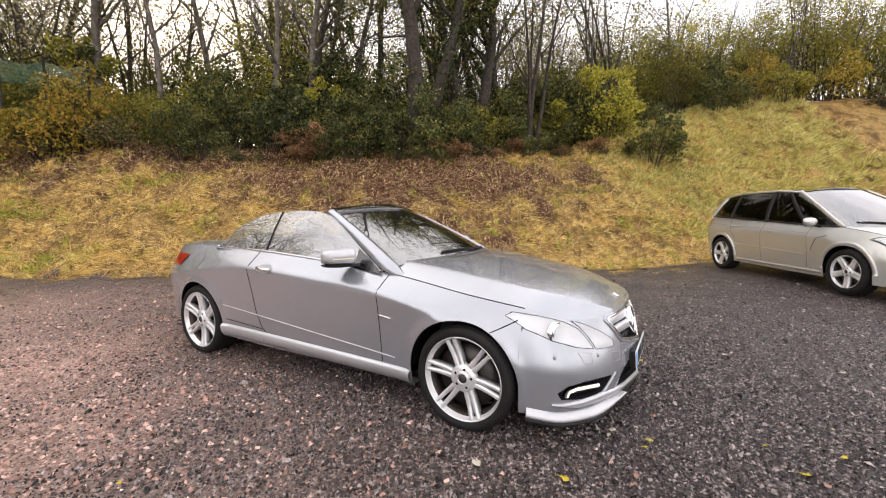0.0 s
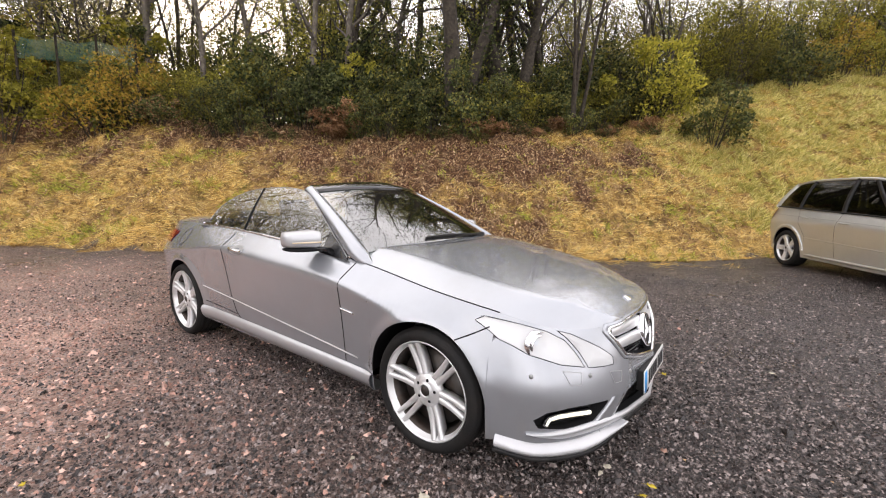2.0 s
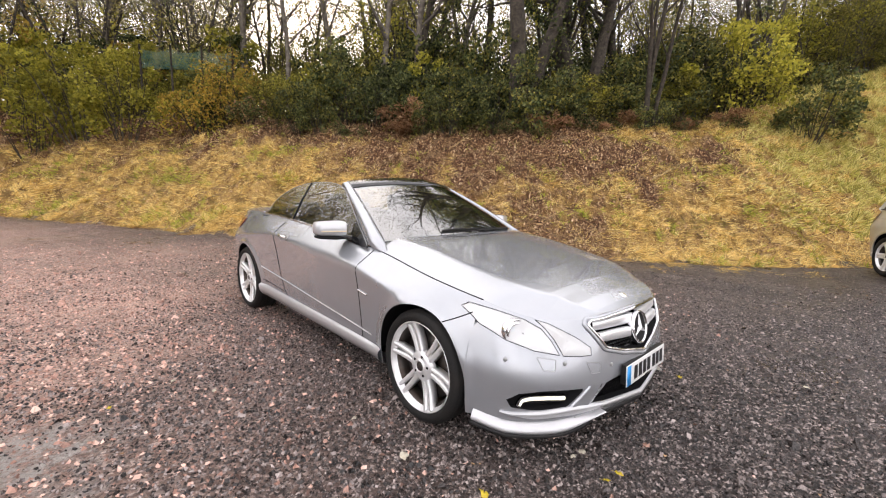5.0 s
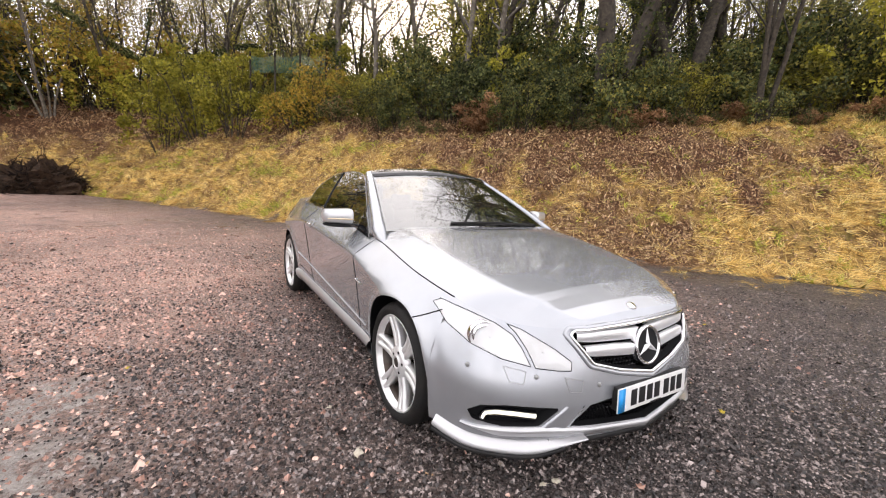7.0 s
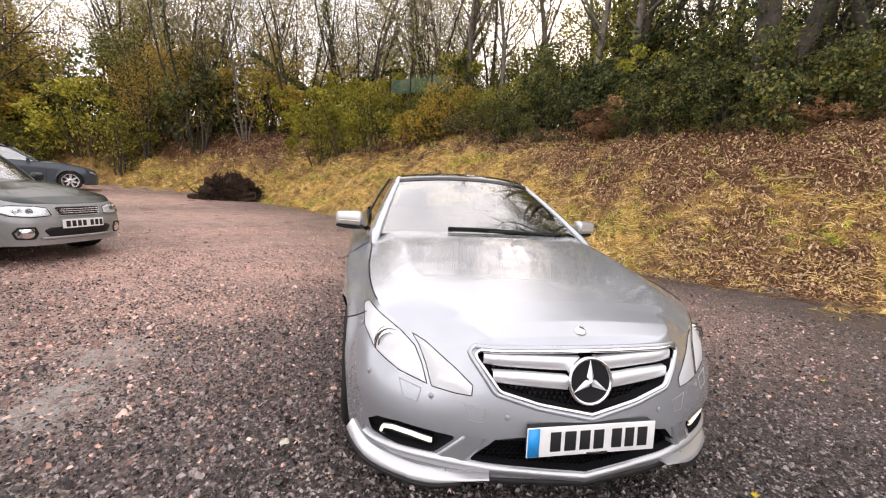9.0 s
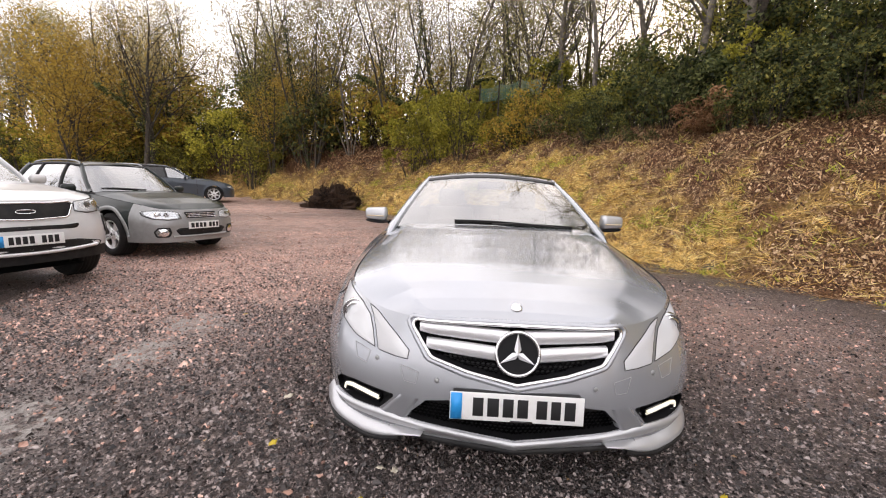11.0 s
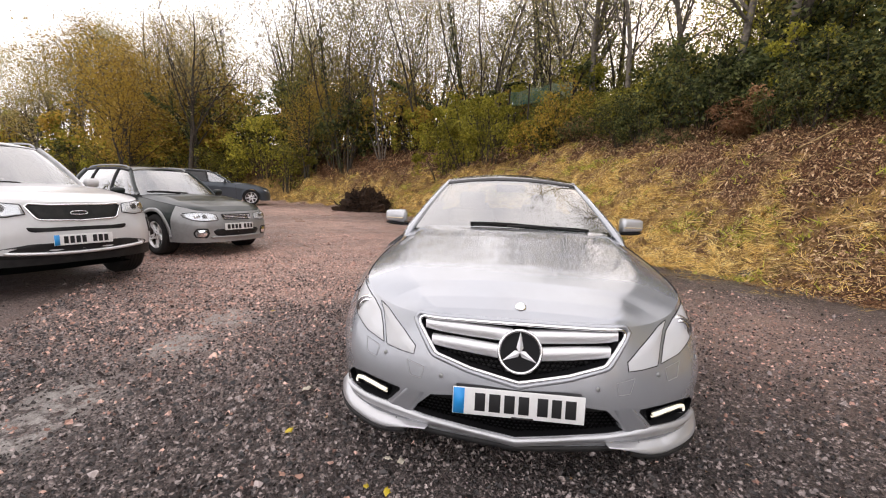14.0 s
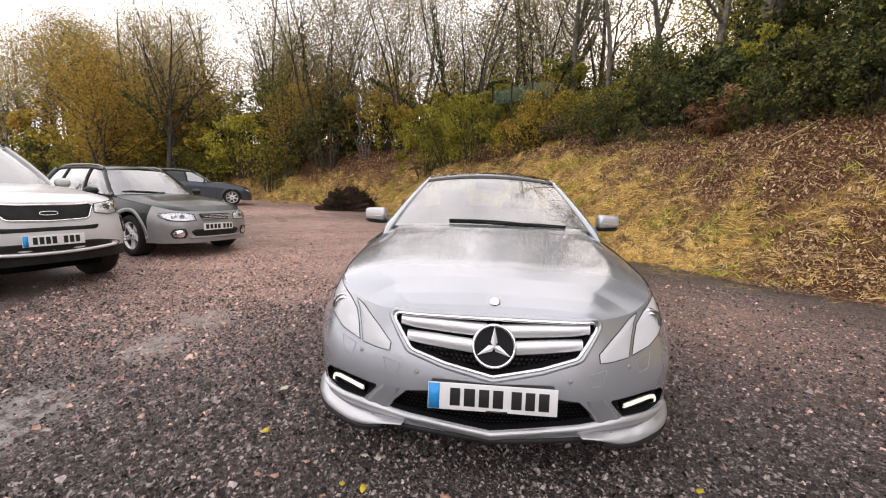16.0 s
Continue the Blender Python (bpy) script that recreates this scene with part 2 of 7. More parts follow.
def tube(name, pts, radius, material, parent, label="", sides=6, flat=1.0, up=(0, 0, 1), closed=False):
    """A round or flattened bar along pts; radius may be a list."""
    p = np.asarray(pts, float)
    n = len(p)
    rad = np.full(n, radius) if np.isscalar(radius) else np.asarray(radius, float)
    tan = np.gradient(p, axis=0)
    if closed:
        tan = np.roll(p, -1, 0) - np.roll(p, 1, 0)
    tan /= np.linalg.norm(tan, axis=1)[:, None] + 1e-9
    upv = np.asarray(up, float)
    verts = []
    for q, t, r in zip(p, tan, rad):
        a = np.cross(t, upv)
        if np.linalg.norm(a) < 1e-3:
            a = np.cross(t, (1, 0, 0))
        a /= np.linalg.norm(a)
        b = np.cross(a, t)
        for k in range(sides):
            w = 2 * math.pi * (k + 0.5) / sides
            verts.append(q + r * (math.cos(w) * a + flat * math.sin(w) * b))
    faces = grid_faces(n, sides, True)
    if closed:
        m = (n - 1) * sides
        faces += [(m + j, m + (j + 1) % sides, (j + 1) % sides, j) for j in range(sides)]
    else:
        faces += [tuple(range(sides)), tuple(range(len(verts) - 1, len(verts) - 1 - sides, -1))]
    return mesh_ob(name, verts, faces, material, parent, label)


def revolve(profile, n=48, axis="y"):
    """Verts and faces of a profile of (radius, along) turned about an axis."""
    v = []
    for r, a in profile:
        for k in range(n):
            w = 2 * math.pi * k / n
            v.append((r * math.cos(w), a, r * math.sin(w)) if axis == "y" else (r * math.cos(w), r * math.sin(w), a))
    return v, grid_faces(len(profile), n, True)


def box_bm(sx, sy, sz, at=(0, 0, 0), bevel=0.0, turn=None, seg=2):
    bm = bmesh.new()
    bmesh.ops.create_cube(bm, size=1.0)
    bmesh.ops.scale(bm, vec=(sx, sy, sz), verts=bm.verts)
    if bevel:
        bmesh.ops.bevel(bm, geom=bm.edges[:], offset=bevel, segments=seg, affect="EDGES", profile=0.6)
    if turn is not None:
        bmesh.ops.transform(bm, matrix=turn, verts=bm.verts)
    bmesh.ops.translate(bm, vec=at, verts=bm.verts)
    return bm


def smooth01(a, b, x):
    t = np.clip((np.asarray(x, float) - a) / (b - a), 0, 1)
    return t * t * (3 - 2 * t)


# ---- ground: one sheet, yard, bank and hill ----
FOOT = np.array([(-90, -40), (-45, -22), (-30, -6), (-22, 2.0), (-17.5, 6.2), (-13, 7.3), (-9, 7.7), (-5, 8.2), (0, 8.6), (4, 9.3), (8, 10.2), (14, 11.0), (25, 10), (60, 5), (200, -20)], float)


def waves(x, y, s, seed):
    """Smooth lumps from sums of sines, about -1 to 1."""
    r = np.random.default_rng(seed)
    out = 0
    for _ in range(7):
        a, p, k = r.uniform(0, 6.283), r.uniform(0, 6.283), r.uniform(0.6, 1.9) / s
        out = out + np.sin((x * math.cos(a) + y * math.sin(a)) * k * 6.283 + p)
    return out / 3.6


def foot_y(x):
    return np.interp(x, FOOT[:, 0], FOOT[:, 1])


def height(x, y):
    """The ground's height at x, y (arrays)."""
    x, y = np.asarray(x, float), np.asarray(y, float)
    d = (y - foot_y(x) - 0.25 * waves(x, y, 5, 3)) * np.interp(x, (-40, -22, -14, 5), (0.6, 0.75, 0.95, 1.0))
    top = np.interp(x, (-60, -20, -10, 0, 4, 9, 14, 30), (3.4, 3.3, 3.3, 3.2, 3.3, 5.0, 6.4, 6.4))
    slope = np.interp(x, (-12, 0, 6, 10, 14), (0.72, 0.74, 0.68, 0.74, 0.82))
    up = np.maximum(d, 0)
    ramp = 0.5 * (np.sqrt(up * up + 0.09) + up - 0.3) * slope
    z = top - 0.5 * (np.sqrt((top - ramp) ** 2 + 0.25) + (top - ramp)) + 0.0
    z = np.where(d > 0, np.maximum(z, -0.02), 0)
    z = z + np.maximum(d - top / slope, 0) * 0.10
    onbank = smooth01(0.0, 1.2, d)
    z = z + onbank * (0.12 * waves(x, y, 1.9, 5) + 0.07 * waves(x, y, 0.7, 6) + 0.042 * waves(x, y, 0.33, 7))
    yard = 1 - onbank
    z = z + yard * (0.012 * waves(x, y, 2.2, 8) + 0.006 * waves(x, y, 0.8, 9)) * smooth01(0, 1.0, np.hypot(x + 0.5, y - 3) - 2.3)
    z = z + 0.022 * np.clip(-x - 5, 0, 30)
    z = z + yard * 0.10 * smooth01(4.5, 7.0, x) * smooth01(3, 8, y)
    return z


def h1(x, y):
    return float(height(np.array([x]), np.array([y]))[0])

# ground, grass and wood materials


def ground_material():
    m = bpy.data.materials.new("yard_and_bank")
    m.use_nodes = True
    nt = m.node_tree
    b = nt.nodes["Principled BSDF"]
    N, K = nt.nodes.new, nt.links.new
    tc = N("ShaderNodeTexCoord")
    zone = N("ShaderNodeVertexColor")
    zone.layer_name = "zones"
    sep = N("ShaderNodeSeparateColor")
    K(zone.outputs["Color"], sep.inputs["Color"])

    def noise_tex(scale, detail=6, rough=0.6):
        n = N("ShaderNodeTexNoise")
        n.inputs["Scale"].default_value, n.inputs["Detail"].default_value, n.inputs["Roughness"].default_value = scale, detail, rough
        K(tc.outputs["Object"], n.inputs["Vector"])
        return n.outputs["Fac"]

    def ramp(fac, *stops):
        r = N("ShaderNodeValToRGB")
        for i, (p, c) in enumerate(stops):
            e = r.color_ramp.elements[i] if i < 2 else r.color_ramp.elements.new(p)
            e.position, e.color = p, (*c, 1)
        K(fac, r.inputs["Fac"])
        return r.outputs["Color"]

    def mix(fac, a, c):
        x = N("ShaderNodeMixRGB")
        for s, v in ((0, fac), (1, a), (2, c)):
            if isinstance(v, float):
                x.inputs[s].default_value = v
            else:
                K(v, x.inputs[s])
        return x.outputs["Color"]

    def rng(fac, a, c):
        r = N("ShaderNodeMapRange")
        r.inputs["From Min"].default_value, r.inputs["From Max"].default_value = a, c
        K(fac, r.inputs["Value"])
        return r.outputs["Result"]

    vor = N("ShaderNodeTexVoronoi")
    vor.inputs["Scale"].default_value = 62.0
    K(tc.outputs["Object"], vor.inputs["Vector"])
    cell = N("ShaderNodeSeparateColor")
    K(vor.outputs["Color"], cell.inputs["Color"])
    vor2 = N("ShaderNodeTexVoronoi")
    vor2.inputs["Scale"].default_value = 150.0
    K(tc.outputs["Object"], vor2.inputs["Vector"])
    cell2 = N("ShaderNodeSeparateColor")
    K(vor2.outputs["Color"], cell2.inputs["Color"])
    # near-black low end puts the shade of gaps between stones into the colour
    stone = ramp(cell.outputs["Red"], (0.0, (0.002, 0.0018, 0.0018)), (0.50, (0.020, 0.0155, 0.014)), (0.80, (0.085, 0.067, 0.061)), (1.0, (0.42, 0.345, 0.32)))
    fine = ramp(cell2.outputs["Green"], (0.0, (0.004, 0.0035, 0.003)), (0.70, (0.030, 0.023, 0.022)), (1.0, (0.28, 0.235, 0.225)))
    gravel = mix(rng(noise_tex(1.1, 5), 0.40, 0.62), stone, fine)
    clump = N("ShaderNodeMixRGB")
    clump.blend_type = "MULTIPLY"
    clump.inputs[0].default_value = 1.0
    K(gravel, clump.inputs[1])
    K(ramp(noise_tex(26, 9, 0.85), (0.40, (0.30, 0.30, 0.30)), (0.60, (2.3, 2.25, 2.2))), clump.inputs[2])
    gravel = clump.outputs["Color"]
    earth = ramp(noise_tex(5, 9, 0.75), (0.3, (0.56, 0.29, 0.215)), (0.7, (1.0, 0.66, 0.53)))
    chips = ramp(cell.outputs["Red"], (0.0, (0.11, 0.072, 0.060)), (0.5, (0.38, 0.255, 0.21)), (1.0, (0.88, 0.67, 0.58)))
    earth = mix(rng(noise_tex(38, 6, 0.75), 0.42, 0.56), earth, chips)
    earth = mix(rng(noise_tex(4, 8, 0.7), 0.60, 0.80), earth, stone)
    redness = N("ShaderNodeMath")
    redness.operation = "MULTIPLY"
    K(sep.outputs["Green"], redness.inputs[0])
    K(rng(noise_tex(2.3, 9, 0.75), 0.22, 0.50), redness.inputs[1])
    yard = mix(redness.outputs[0], gravel, earth)
    mud = ramp(noise_tex(12, 8, 0.7), (0.3, (0.20, 0.178, 0.162)), (0.7, (0.52, 0.475, 0.44)))
    mudmask = N("ShaderNodeMath")
    mudmask.operation = "MULTIPLY"
    K(zone.outputs["Alpha"], mudmask.inputs[0])
    K(rng(noise_tex(6, 9, 0.8), 0.46, 0.52), mudmask.inputs[1])
    yard = mix(mudmask.outputs[0], yard, mud)
    # bank soil under the grass: litter brown, straw, moss
    soil = ramp(noise_tex(34, 10, 0.85), (0.41, (0.012, 0.006, 0.004)), (0.50, (0.085, 0.038, 0.021)), (0.62, (0.36, 0.19, 0.10)))
    straw = ramp(noise_tex(36, 10, 0.85), (0.40, (0.060, 0.036, 0.013)), (0.50, (0.42, 0.25, 0.08)), (0.61, (0.95, 0.68, 0.27)))
    straw = mix(rng(noise_tex(2.2, 8, 0.75), 0.46, 0.60), straw, ramp(noise_tex(22, 9, 0.8), (0.3, (0.06, 0.035, 0.014)), (0.7, (0.26, 0.155, 0.06))))
    straw = mix(rng(noise_tex(1.5, 8, 0.7), 0.56, 0.70), straw, ramp(noise_tex(24, 9, 0.8), (0.3, (0.05, 0.042, 0.012)), (0.7, (0.28, 0.24, 0.06))))
    bank = mix(sep.outputs["Blue"], soil, straw)
    edge = N("ShaderNodeMath")
    K(sep.outputs["Red"], edge.inputs[0])
    e2 = N("ShaderNodeMath")
    e2.operation = "MULTIPLY_ADD"
    e2.inputs[1].default_value, e2.inputs[2].default_value = 0.6, -0.3
    K(noise_tex(3.5, 8, 0.7), e2.inputs[0])
    K(e2.outputs[0], edge.inputs[1])
    col = mix(rng(edge.outputs[0], 0.42, 0.58), yard, bank)
    K(col, b.inputs["Base Color"])
    dull = N("ShaderNodeMapRange")
    dull.inputs["To Min"].default_value, dull.inputs["To Max"].default_value = 0.5, 0.04
    K(rng(edge.outputs[0], 0.42, 0.58), dull.inputs["Value"])
    K(dull.outputs["Result"], b.inputs["Specular IOR Level"])
    wet = rng(noise_tex(0.9, 6), 0.35, 0.7)
    rr = N("ShaderNodeMapRange")
    rr.inputs["To Min"].default_value, rr.inputs["To Max"].default_value = 0.26, 0.62
    K(wet, rr.inputs["Value"])
    K(rr.outputs["Result"], b.inputs["Roughness"])
    hgt = N("ShaderNodeMath")
    hgt.operation = "MULTIPLY_ADD"
    hgt.inputs[1].default_value = -0.5
    K(vor.outputs["Distance"], hgt.inputs[0])
    K(noise_tex(30, 8, 0.7), hgt.inputs[2])
    bu = N("ShaderNodeBump")
    bu.inputs["Strength"].default_value, bu.inputs["Distance"].default_value = 1.0, 0.035
    K(hgt.outputs[0], bu.inputs["Height"])
    K(bu.outputs["Normal"], b.inputs["Normal"])
    return m


def grid_lines(lo, hi, core_lo, core_hi, step, grow=1.08):
    """Grid lines: even in the core, wider and wider outside it."""
    def out(reach):
        d, w = [], step
        while (d[-1] if d else 0) < reach:
            w *= grow
            d.append((d[-1] if d else 0) + w)
        return np.array(d)
    return np.concatenate([core_lo - out(core_lo - lo)[::-1], np.arange(core_lo, core_hi, step), core_hi + out(hi - core_hi)])


# places of the red earth: x, y, reach, amount; (-1.4, 1.7) paints the wet gravel's sky sheen
RED = ((-3.6, 3.4, 1.3, 1.0), (-5.2, 3.5, 1.8, 0.9), (-5.5, 5.0, 2.0, 0.6), (-7.5, 3.6, 2.2, 0.85), (-10, 3.8, 3.0, 0.9), (-15, 3.2, 3.5, 1.0), (-3.4, 5.3, 1.8, 0.4), (0.2, 6.0, 1.5, 0.5), (-4.6, 2.0, 2.2, 1.0), (-2.9, 2.0, 1.7, 0.85), (-2.0, 1.0, 1.3, 0.60), (-1.4, 1.7, 1.4, 0.40), (-5.5, 0.3, 2.0, 0.7), (-20, 0.5, 5, 0.9))


def red_amount(x, y):
    a = 0
    for cx, cy, r, k in RED:
        a = np.maximum(a, k * np.exp(-((x - cx) ** 2 + (y - cy) ** 2) / (r * r)))
    return a


# trodden pale mud: x, y, reach
MUD = ((-0.18, 0.70, 0.26), (0.12, 0.62, 0.20), (-0.90, 1.12, 0.28), (-1.5, 1.42, 0.30))


def mud_amount(x, y):
    a = 0
    for cx, cy, r in MUD:
        a = np.maximum(a, np.exp(-((x - cx) ** 2 + 1.6 * (y - cy) ** 2) / (r * r)))
    return np.clip(1.6 * a, 0, 1)


def bank_amount(x, y):
    d = y - foot_y(x) - 0.25 * waves(x, y, 5, 3) + 0.22 * waves(x, y, 1.3, 21)
    return smooth01(-0.25, 0.3, d)


def straw_amount(x, y):
    """Mown yellow grass low on the bank and on the right, brown litter above."""
    d = (y - foot_y(x)) * np.interp(x, (-40, -22, -14, 5), (0.6, 0.75, 0.95, 1.0))
    lim = np.interp(x, (-20, -9, -6, -4, -1, 1.5, 5, 8), (1.8, 3.5, 3.6, 2.2, 1.5, 1.9, 3.0, 12.0))
    a = smooth01(0.9, -0.9, d - lim - 0.8 * waves(x, y, 2.5, 31) - 0.5 * waves(x, y, 0.9, 32) - 0.4 * waves(x, y, 0.4, 33))
    a = a * (1 - 0.92 * smooth01(1.5, 0.9, d + 0.3 * waves(x, y, 1.1, 36) + 0.15 * waves(x, y, 0.4, 37)) * smooth01(-1.6, -0.2, x) * smooth01(2.6, 1.6, x))
    return np.maximum(a, 0.9 * smooth01(3.5, 4.5, d + 0.6 * waves(x, y, 1.2, 34)) * smooth01(1.0, 3.0, x))


gx, gy = grid_lines(-420, 420, -10, 8.5, 0.095), grid_lines(-300, 420, -1, 14.5, 0.09)
GX, GY = np.meshgrid(gx, gy)
GZ = height(GX, GY)
gv = np.stack([GX.ravel(), GY.ravel(), GZ.ravel()], 1)
ii = np.arange(len(gy) - 1)[:, None] * len(gx) + np.arange(len(gx) - 1)[None, :]
gf = np.stack([ii, ii + 1, ii + 1 + len(gx), ii + len(gx)], -1).reshape(-1, 4)
ground = bulk("ground", gv, gf, ground_material(), smooth=True)
zones = np.stack([bank_amount(gv[:, 0], gv[:, 1]), np.clip(red_amount(gv[:, 0], gv[:, 1]), 0, 1), straw_amount(gv[:, 0], gv[:, 1]), mud_amount(gv[:, 0], gv[:, 1])], 1)
ground.data.color_attributes.new("zones", "FLOAT_COLOR", "POINT").data.foreach_set("color", zones.astype(np.float32).ravel())
tagged(ground, "dark gravel yard with red earth patches, rising into a grassy bank", "ground", kind="structure")

# ---- cars ----


class Shell:
    """The outer skin of a car, x forward from the front axle, y left, z up. keys: a row a station from the nose's centre round one
    side to the tail's centre: x, y at the widest, height of the waist, height of the upper edge, how far that edge leans in, bottom height."""

    def __init__(self, keys, wheels, under=0.035, power=1.6, holes=(), crease=None):
        self.k, self.wheels, self.under, self.power, self.holes, self.crease = np.array(keys, float), wheels, under, power, holes, crease
        self.n = len(keys)
        fine = np.linspace(0, self.n - 1, 1601)
        self.fine = fine
        self.c = spline(self.k, fine)
        d = np.gradient(self.c[:, :2], axis=0)
        d /= np.linalg.norm(d, axis=1)[:, None] + 1e-9
        self.inward = np.stack([d[:, 1] * -1, d[:, 0]], 1)      # turned to the inside
        mid = self.inward @ np.array([0.0, 1.0])
        if np.mean(mid) > 0:
            self.inward *= -1
        self.inward[0] = (-1, 0)
        self.inward[-1] = (1, 0)

    def row(self, s):
        i = np.clip(np.asarray(s, float) / (self.n - 1) * 1600, 0, 1600)
        a = np.floor(i).astype(int).clip(0, 1599)
        u = (i - a)[..., None]
        return self.c[a] * (1 - u) + self.c[a + 1] * u, self.inward[a] * (1 - u) + self.inward[a + 1] * u

    def point(self, s, z):
        """Place on the right side (y below 0) at station s and height z; arrays."""
        c, n = self.row(s)
        z = np.asarray(z, float)
        zc, zt, it, zb = c[..., 2], c[..., 3], c[..., 4], c[..., 5]
        up = np.clip((z - zc) / np.maximum(zt - zc, 1e-3), 0, 1.2)
        dn = np.clip((zc - z) / np.maximum(zc - zb, 1e-3), 0, 1.3)
        pw = self.power + (1.12 - self.power) * smooth01(0.1, -0.7, c[..., 0])
        ins = it * up ** pw + self.under * (0.55 + 0.9 * smooth01(0.3, -0.6, c[..., 0])) * dn ** 1.35
        x, y = c[..., 0], c[..., 1]
        for wx, wz, r in self.wheels:
            dist = np.hypot(x - wx, z - wz) - r
            ins = ins - np.where(y > 0.5, 0.016 * np.exp(-(dist / 0.045) ** 2), 0)
        if self.crease is not None:
            line, amount, below, above = self.crease(x)
            dz = z - line
            soft = np.sqrt(dz * dz + 0.00016) - 0.0126
            ins = ins - np.where(y > 0.5, amount * np.exp(-soft / np.where(dz < 0, below, above)), 0)
        px, py = x + n[..., 0] * ins, y + n[..., 1] * ins
        return np.stack([px, -py, z + 0 * px], -1)

    def bottom(self, s):
        c, _ = self.row(s)
        zb = c[..., 5].copy()
        for wx, wz, r in self.wheels:
            dx = np.abs(c[..., 0] - wx)
            zb = np.where((dx < r) & (c[..., 1] > 0.5), np.maximum(zb, wz + np.sqrt(np.maximum(r * r - dx * dx, 0))), zb)
        return zb

    def top(self, s):
        return self.row(s)[0][..., 3]

    def at_x(self, x):
        """Station on the flank at that x."""
        sel = np.where(self.c[:, 1] > 0.55 * self.k[:, 1].max())[0]
        return float(np.interp(-x, -self.c[sel, 0], self.fine[sel]))

    def side(self, x, z, off=0.0, left=False):
        s = self.at_x(x)
        p = self.point(s, z)
        _, n = self.row(s)
        p = p + off * np.array([-n[0], n[1], 0])
        return p * np.array([1, -1, 1]) if left else p

    def skin(self, s, z, off=0.0, left=False):
        p = self.point(s, z)
        _, n = self.row(s)
        p = p + off * np.array([-n[0], n[1], 0])
        return p * np.array([1, -1, 1]) if left else p

    def at_y(self, y):
        """Station on the nose at that lateral place."""
        sel = np.arange(0, int(1600 * 0.45))
        return float(np.interp(y, self.c[sel, 1], self.fine[sel]))

    def front(self, y, z, off=0.0, tail=False):
        """Place on the nose (or tail) at lateral y (negative: right side), height z."""
        a, b = (self.n - 1, self.n * 0.55) if tail else (0.0, self.n * 0.45)
        for _ in range(34):
            m = 0.5 * (a + b)
            if -self.point(m, z)[1] < abs(y):
                a = m
            else:
                b = m
        p = self.point(a, z)
        _, n = self.row(a)
        p = p + off * np.array([-n[0], n[1], 0])
        return p * np.array([1, -1 if y > 0 else 1, 1])

    def build(self, names, parent, across=330, m=44):
        """Meshes of the skin. names(x, y, z): the panel's name and material at a place on the right side."""
        n0 = self.n - 1
        st = list(np.linspace(0, n0, across))
        for wx, wz, r in self.wheels:
            for k in range(0, 31):
                st.append(self.at_x(wx + r * math.cos(math.pi * k / 30)))
            st += [self.at_x(wx + r + 0.001), self.at_x(wx - r - 0.001)]
        st = np.unique(np.round(st, 5))
        v = np.linspace(0, 1, m)
        S = np.repeat(st[:, None], m, 1)
        zb, zt = self.bottom(st)[:, None], self.top(st)[:, None]
        P = self.point(S, zb + (zt - zb) * v[None, :])
        edge = P[:, -1].copy()
        cut = np.zeros((len(st) - 1, m - 1), bool)
        for poly in self.holes:
            loop = resample(poly, 240, True)
            if abs(poly[0][0]) < 1e-6:        # a hole across the middle line: open there
                loop = np.array([q for q in resample(poly, 480, True) if q[0] > 1e-4])
            nose = P[..., 0] > -0.3
            ins = (inside(poly, -P[..., 1], P[..., 2]) > 0) & nose
            kill = (ins[:-1, :-1].astype(int) + ins[1:, :-1] + ins[1:, 1:] + ins[:-1, 1:]) >= 2
            touch = np.zeros(P.shape[:2], int)
            keepers = np.zeros(P.shape[:2], int)
            for da, db in ((0, 0), (1, 0), (1, 1), (0, 1)):
                touch[da:len(st) - 1 + da, db:m - 1 + db] += kill
                keepers[da:len(st) - 1 + da, db:m - 1 + db] += ~kill & ~cut
            for a, b in zip(*np.where((touch > 0) & (keepers > 0))):
                q = loop[np.argmin(np.hypot(loop[:, 0] + P[a, b, 1], loop[:, 1] - P[a, b, 2]))]
                zz = q[1]
                if a == 0:
                    zz = min((q2[1] for q2 in poly if abs(q2[0]) < 1e-6), key=lambda w: abs(w - P[a, b, 2]), default=q[1])
                    P[a, b] = self.front(-1e-6, zz)
                else:
                    P[a, b] = self.front(-q[0], zz)
            cut |= kill
        for flip in (1, -1):
            Q = P * np.array([1, flip, 1])
            cent = 0.25 * (P[:-1, :-1] + P[1:, :-1] + P[1:, 1:] + P[:-1, 1:])
            groups = {}
            for i in range(len(st) - 1):
                for j in range(m - 1):
                    if cut[i, j]:
                        continue
                    key = names(*cent[i, j], flip < 0)
                    groups.setdefault(key, []).append((i, j))
            for (name, material, label), cells in groups.items():
                idx, vs, fs = {}, [], []
                for i, j in cells:
                    f = []
                    for a, b in ((i, j), (i + 1, j), (i + 1, j + 1), (i, j + 1)):
                        if (a, b) not in idx:
                            idx[(a, b)] = len(vs)
                            vs.append(Q[a, b])
                        f.append(idx[(a, b)])
                    fs.append(f if flip < 0 else f[::-1])
                mesh_ob(name, vs, fs, material, parent, label)
        return st, edge


def inside(poly, y, z):
    """1 inside a convex or concave outline of (y, z), else 0; arrays."""
    p = np.array(poly, float)
    y, z = np.asarray(y, float), np.asarray(z, float)
    hit = np.zeros(np.broadcast(y, z).shape, bool)
    for (y0, z0), (y1, z1) in zip(p, np.roll(p, -1, 0)):
        cond = (z0 > z) != (z1 > z)
        hit ^= cond & (y < (y1 - y0) * (z - z0) / (z1 - z0 + 1e-12) + y0)
    return hit.astype(float)


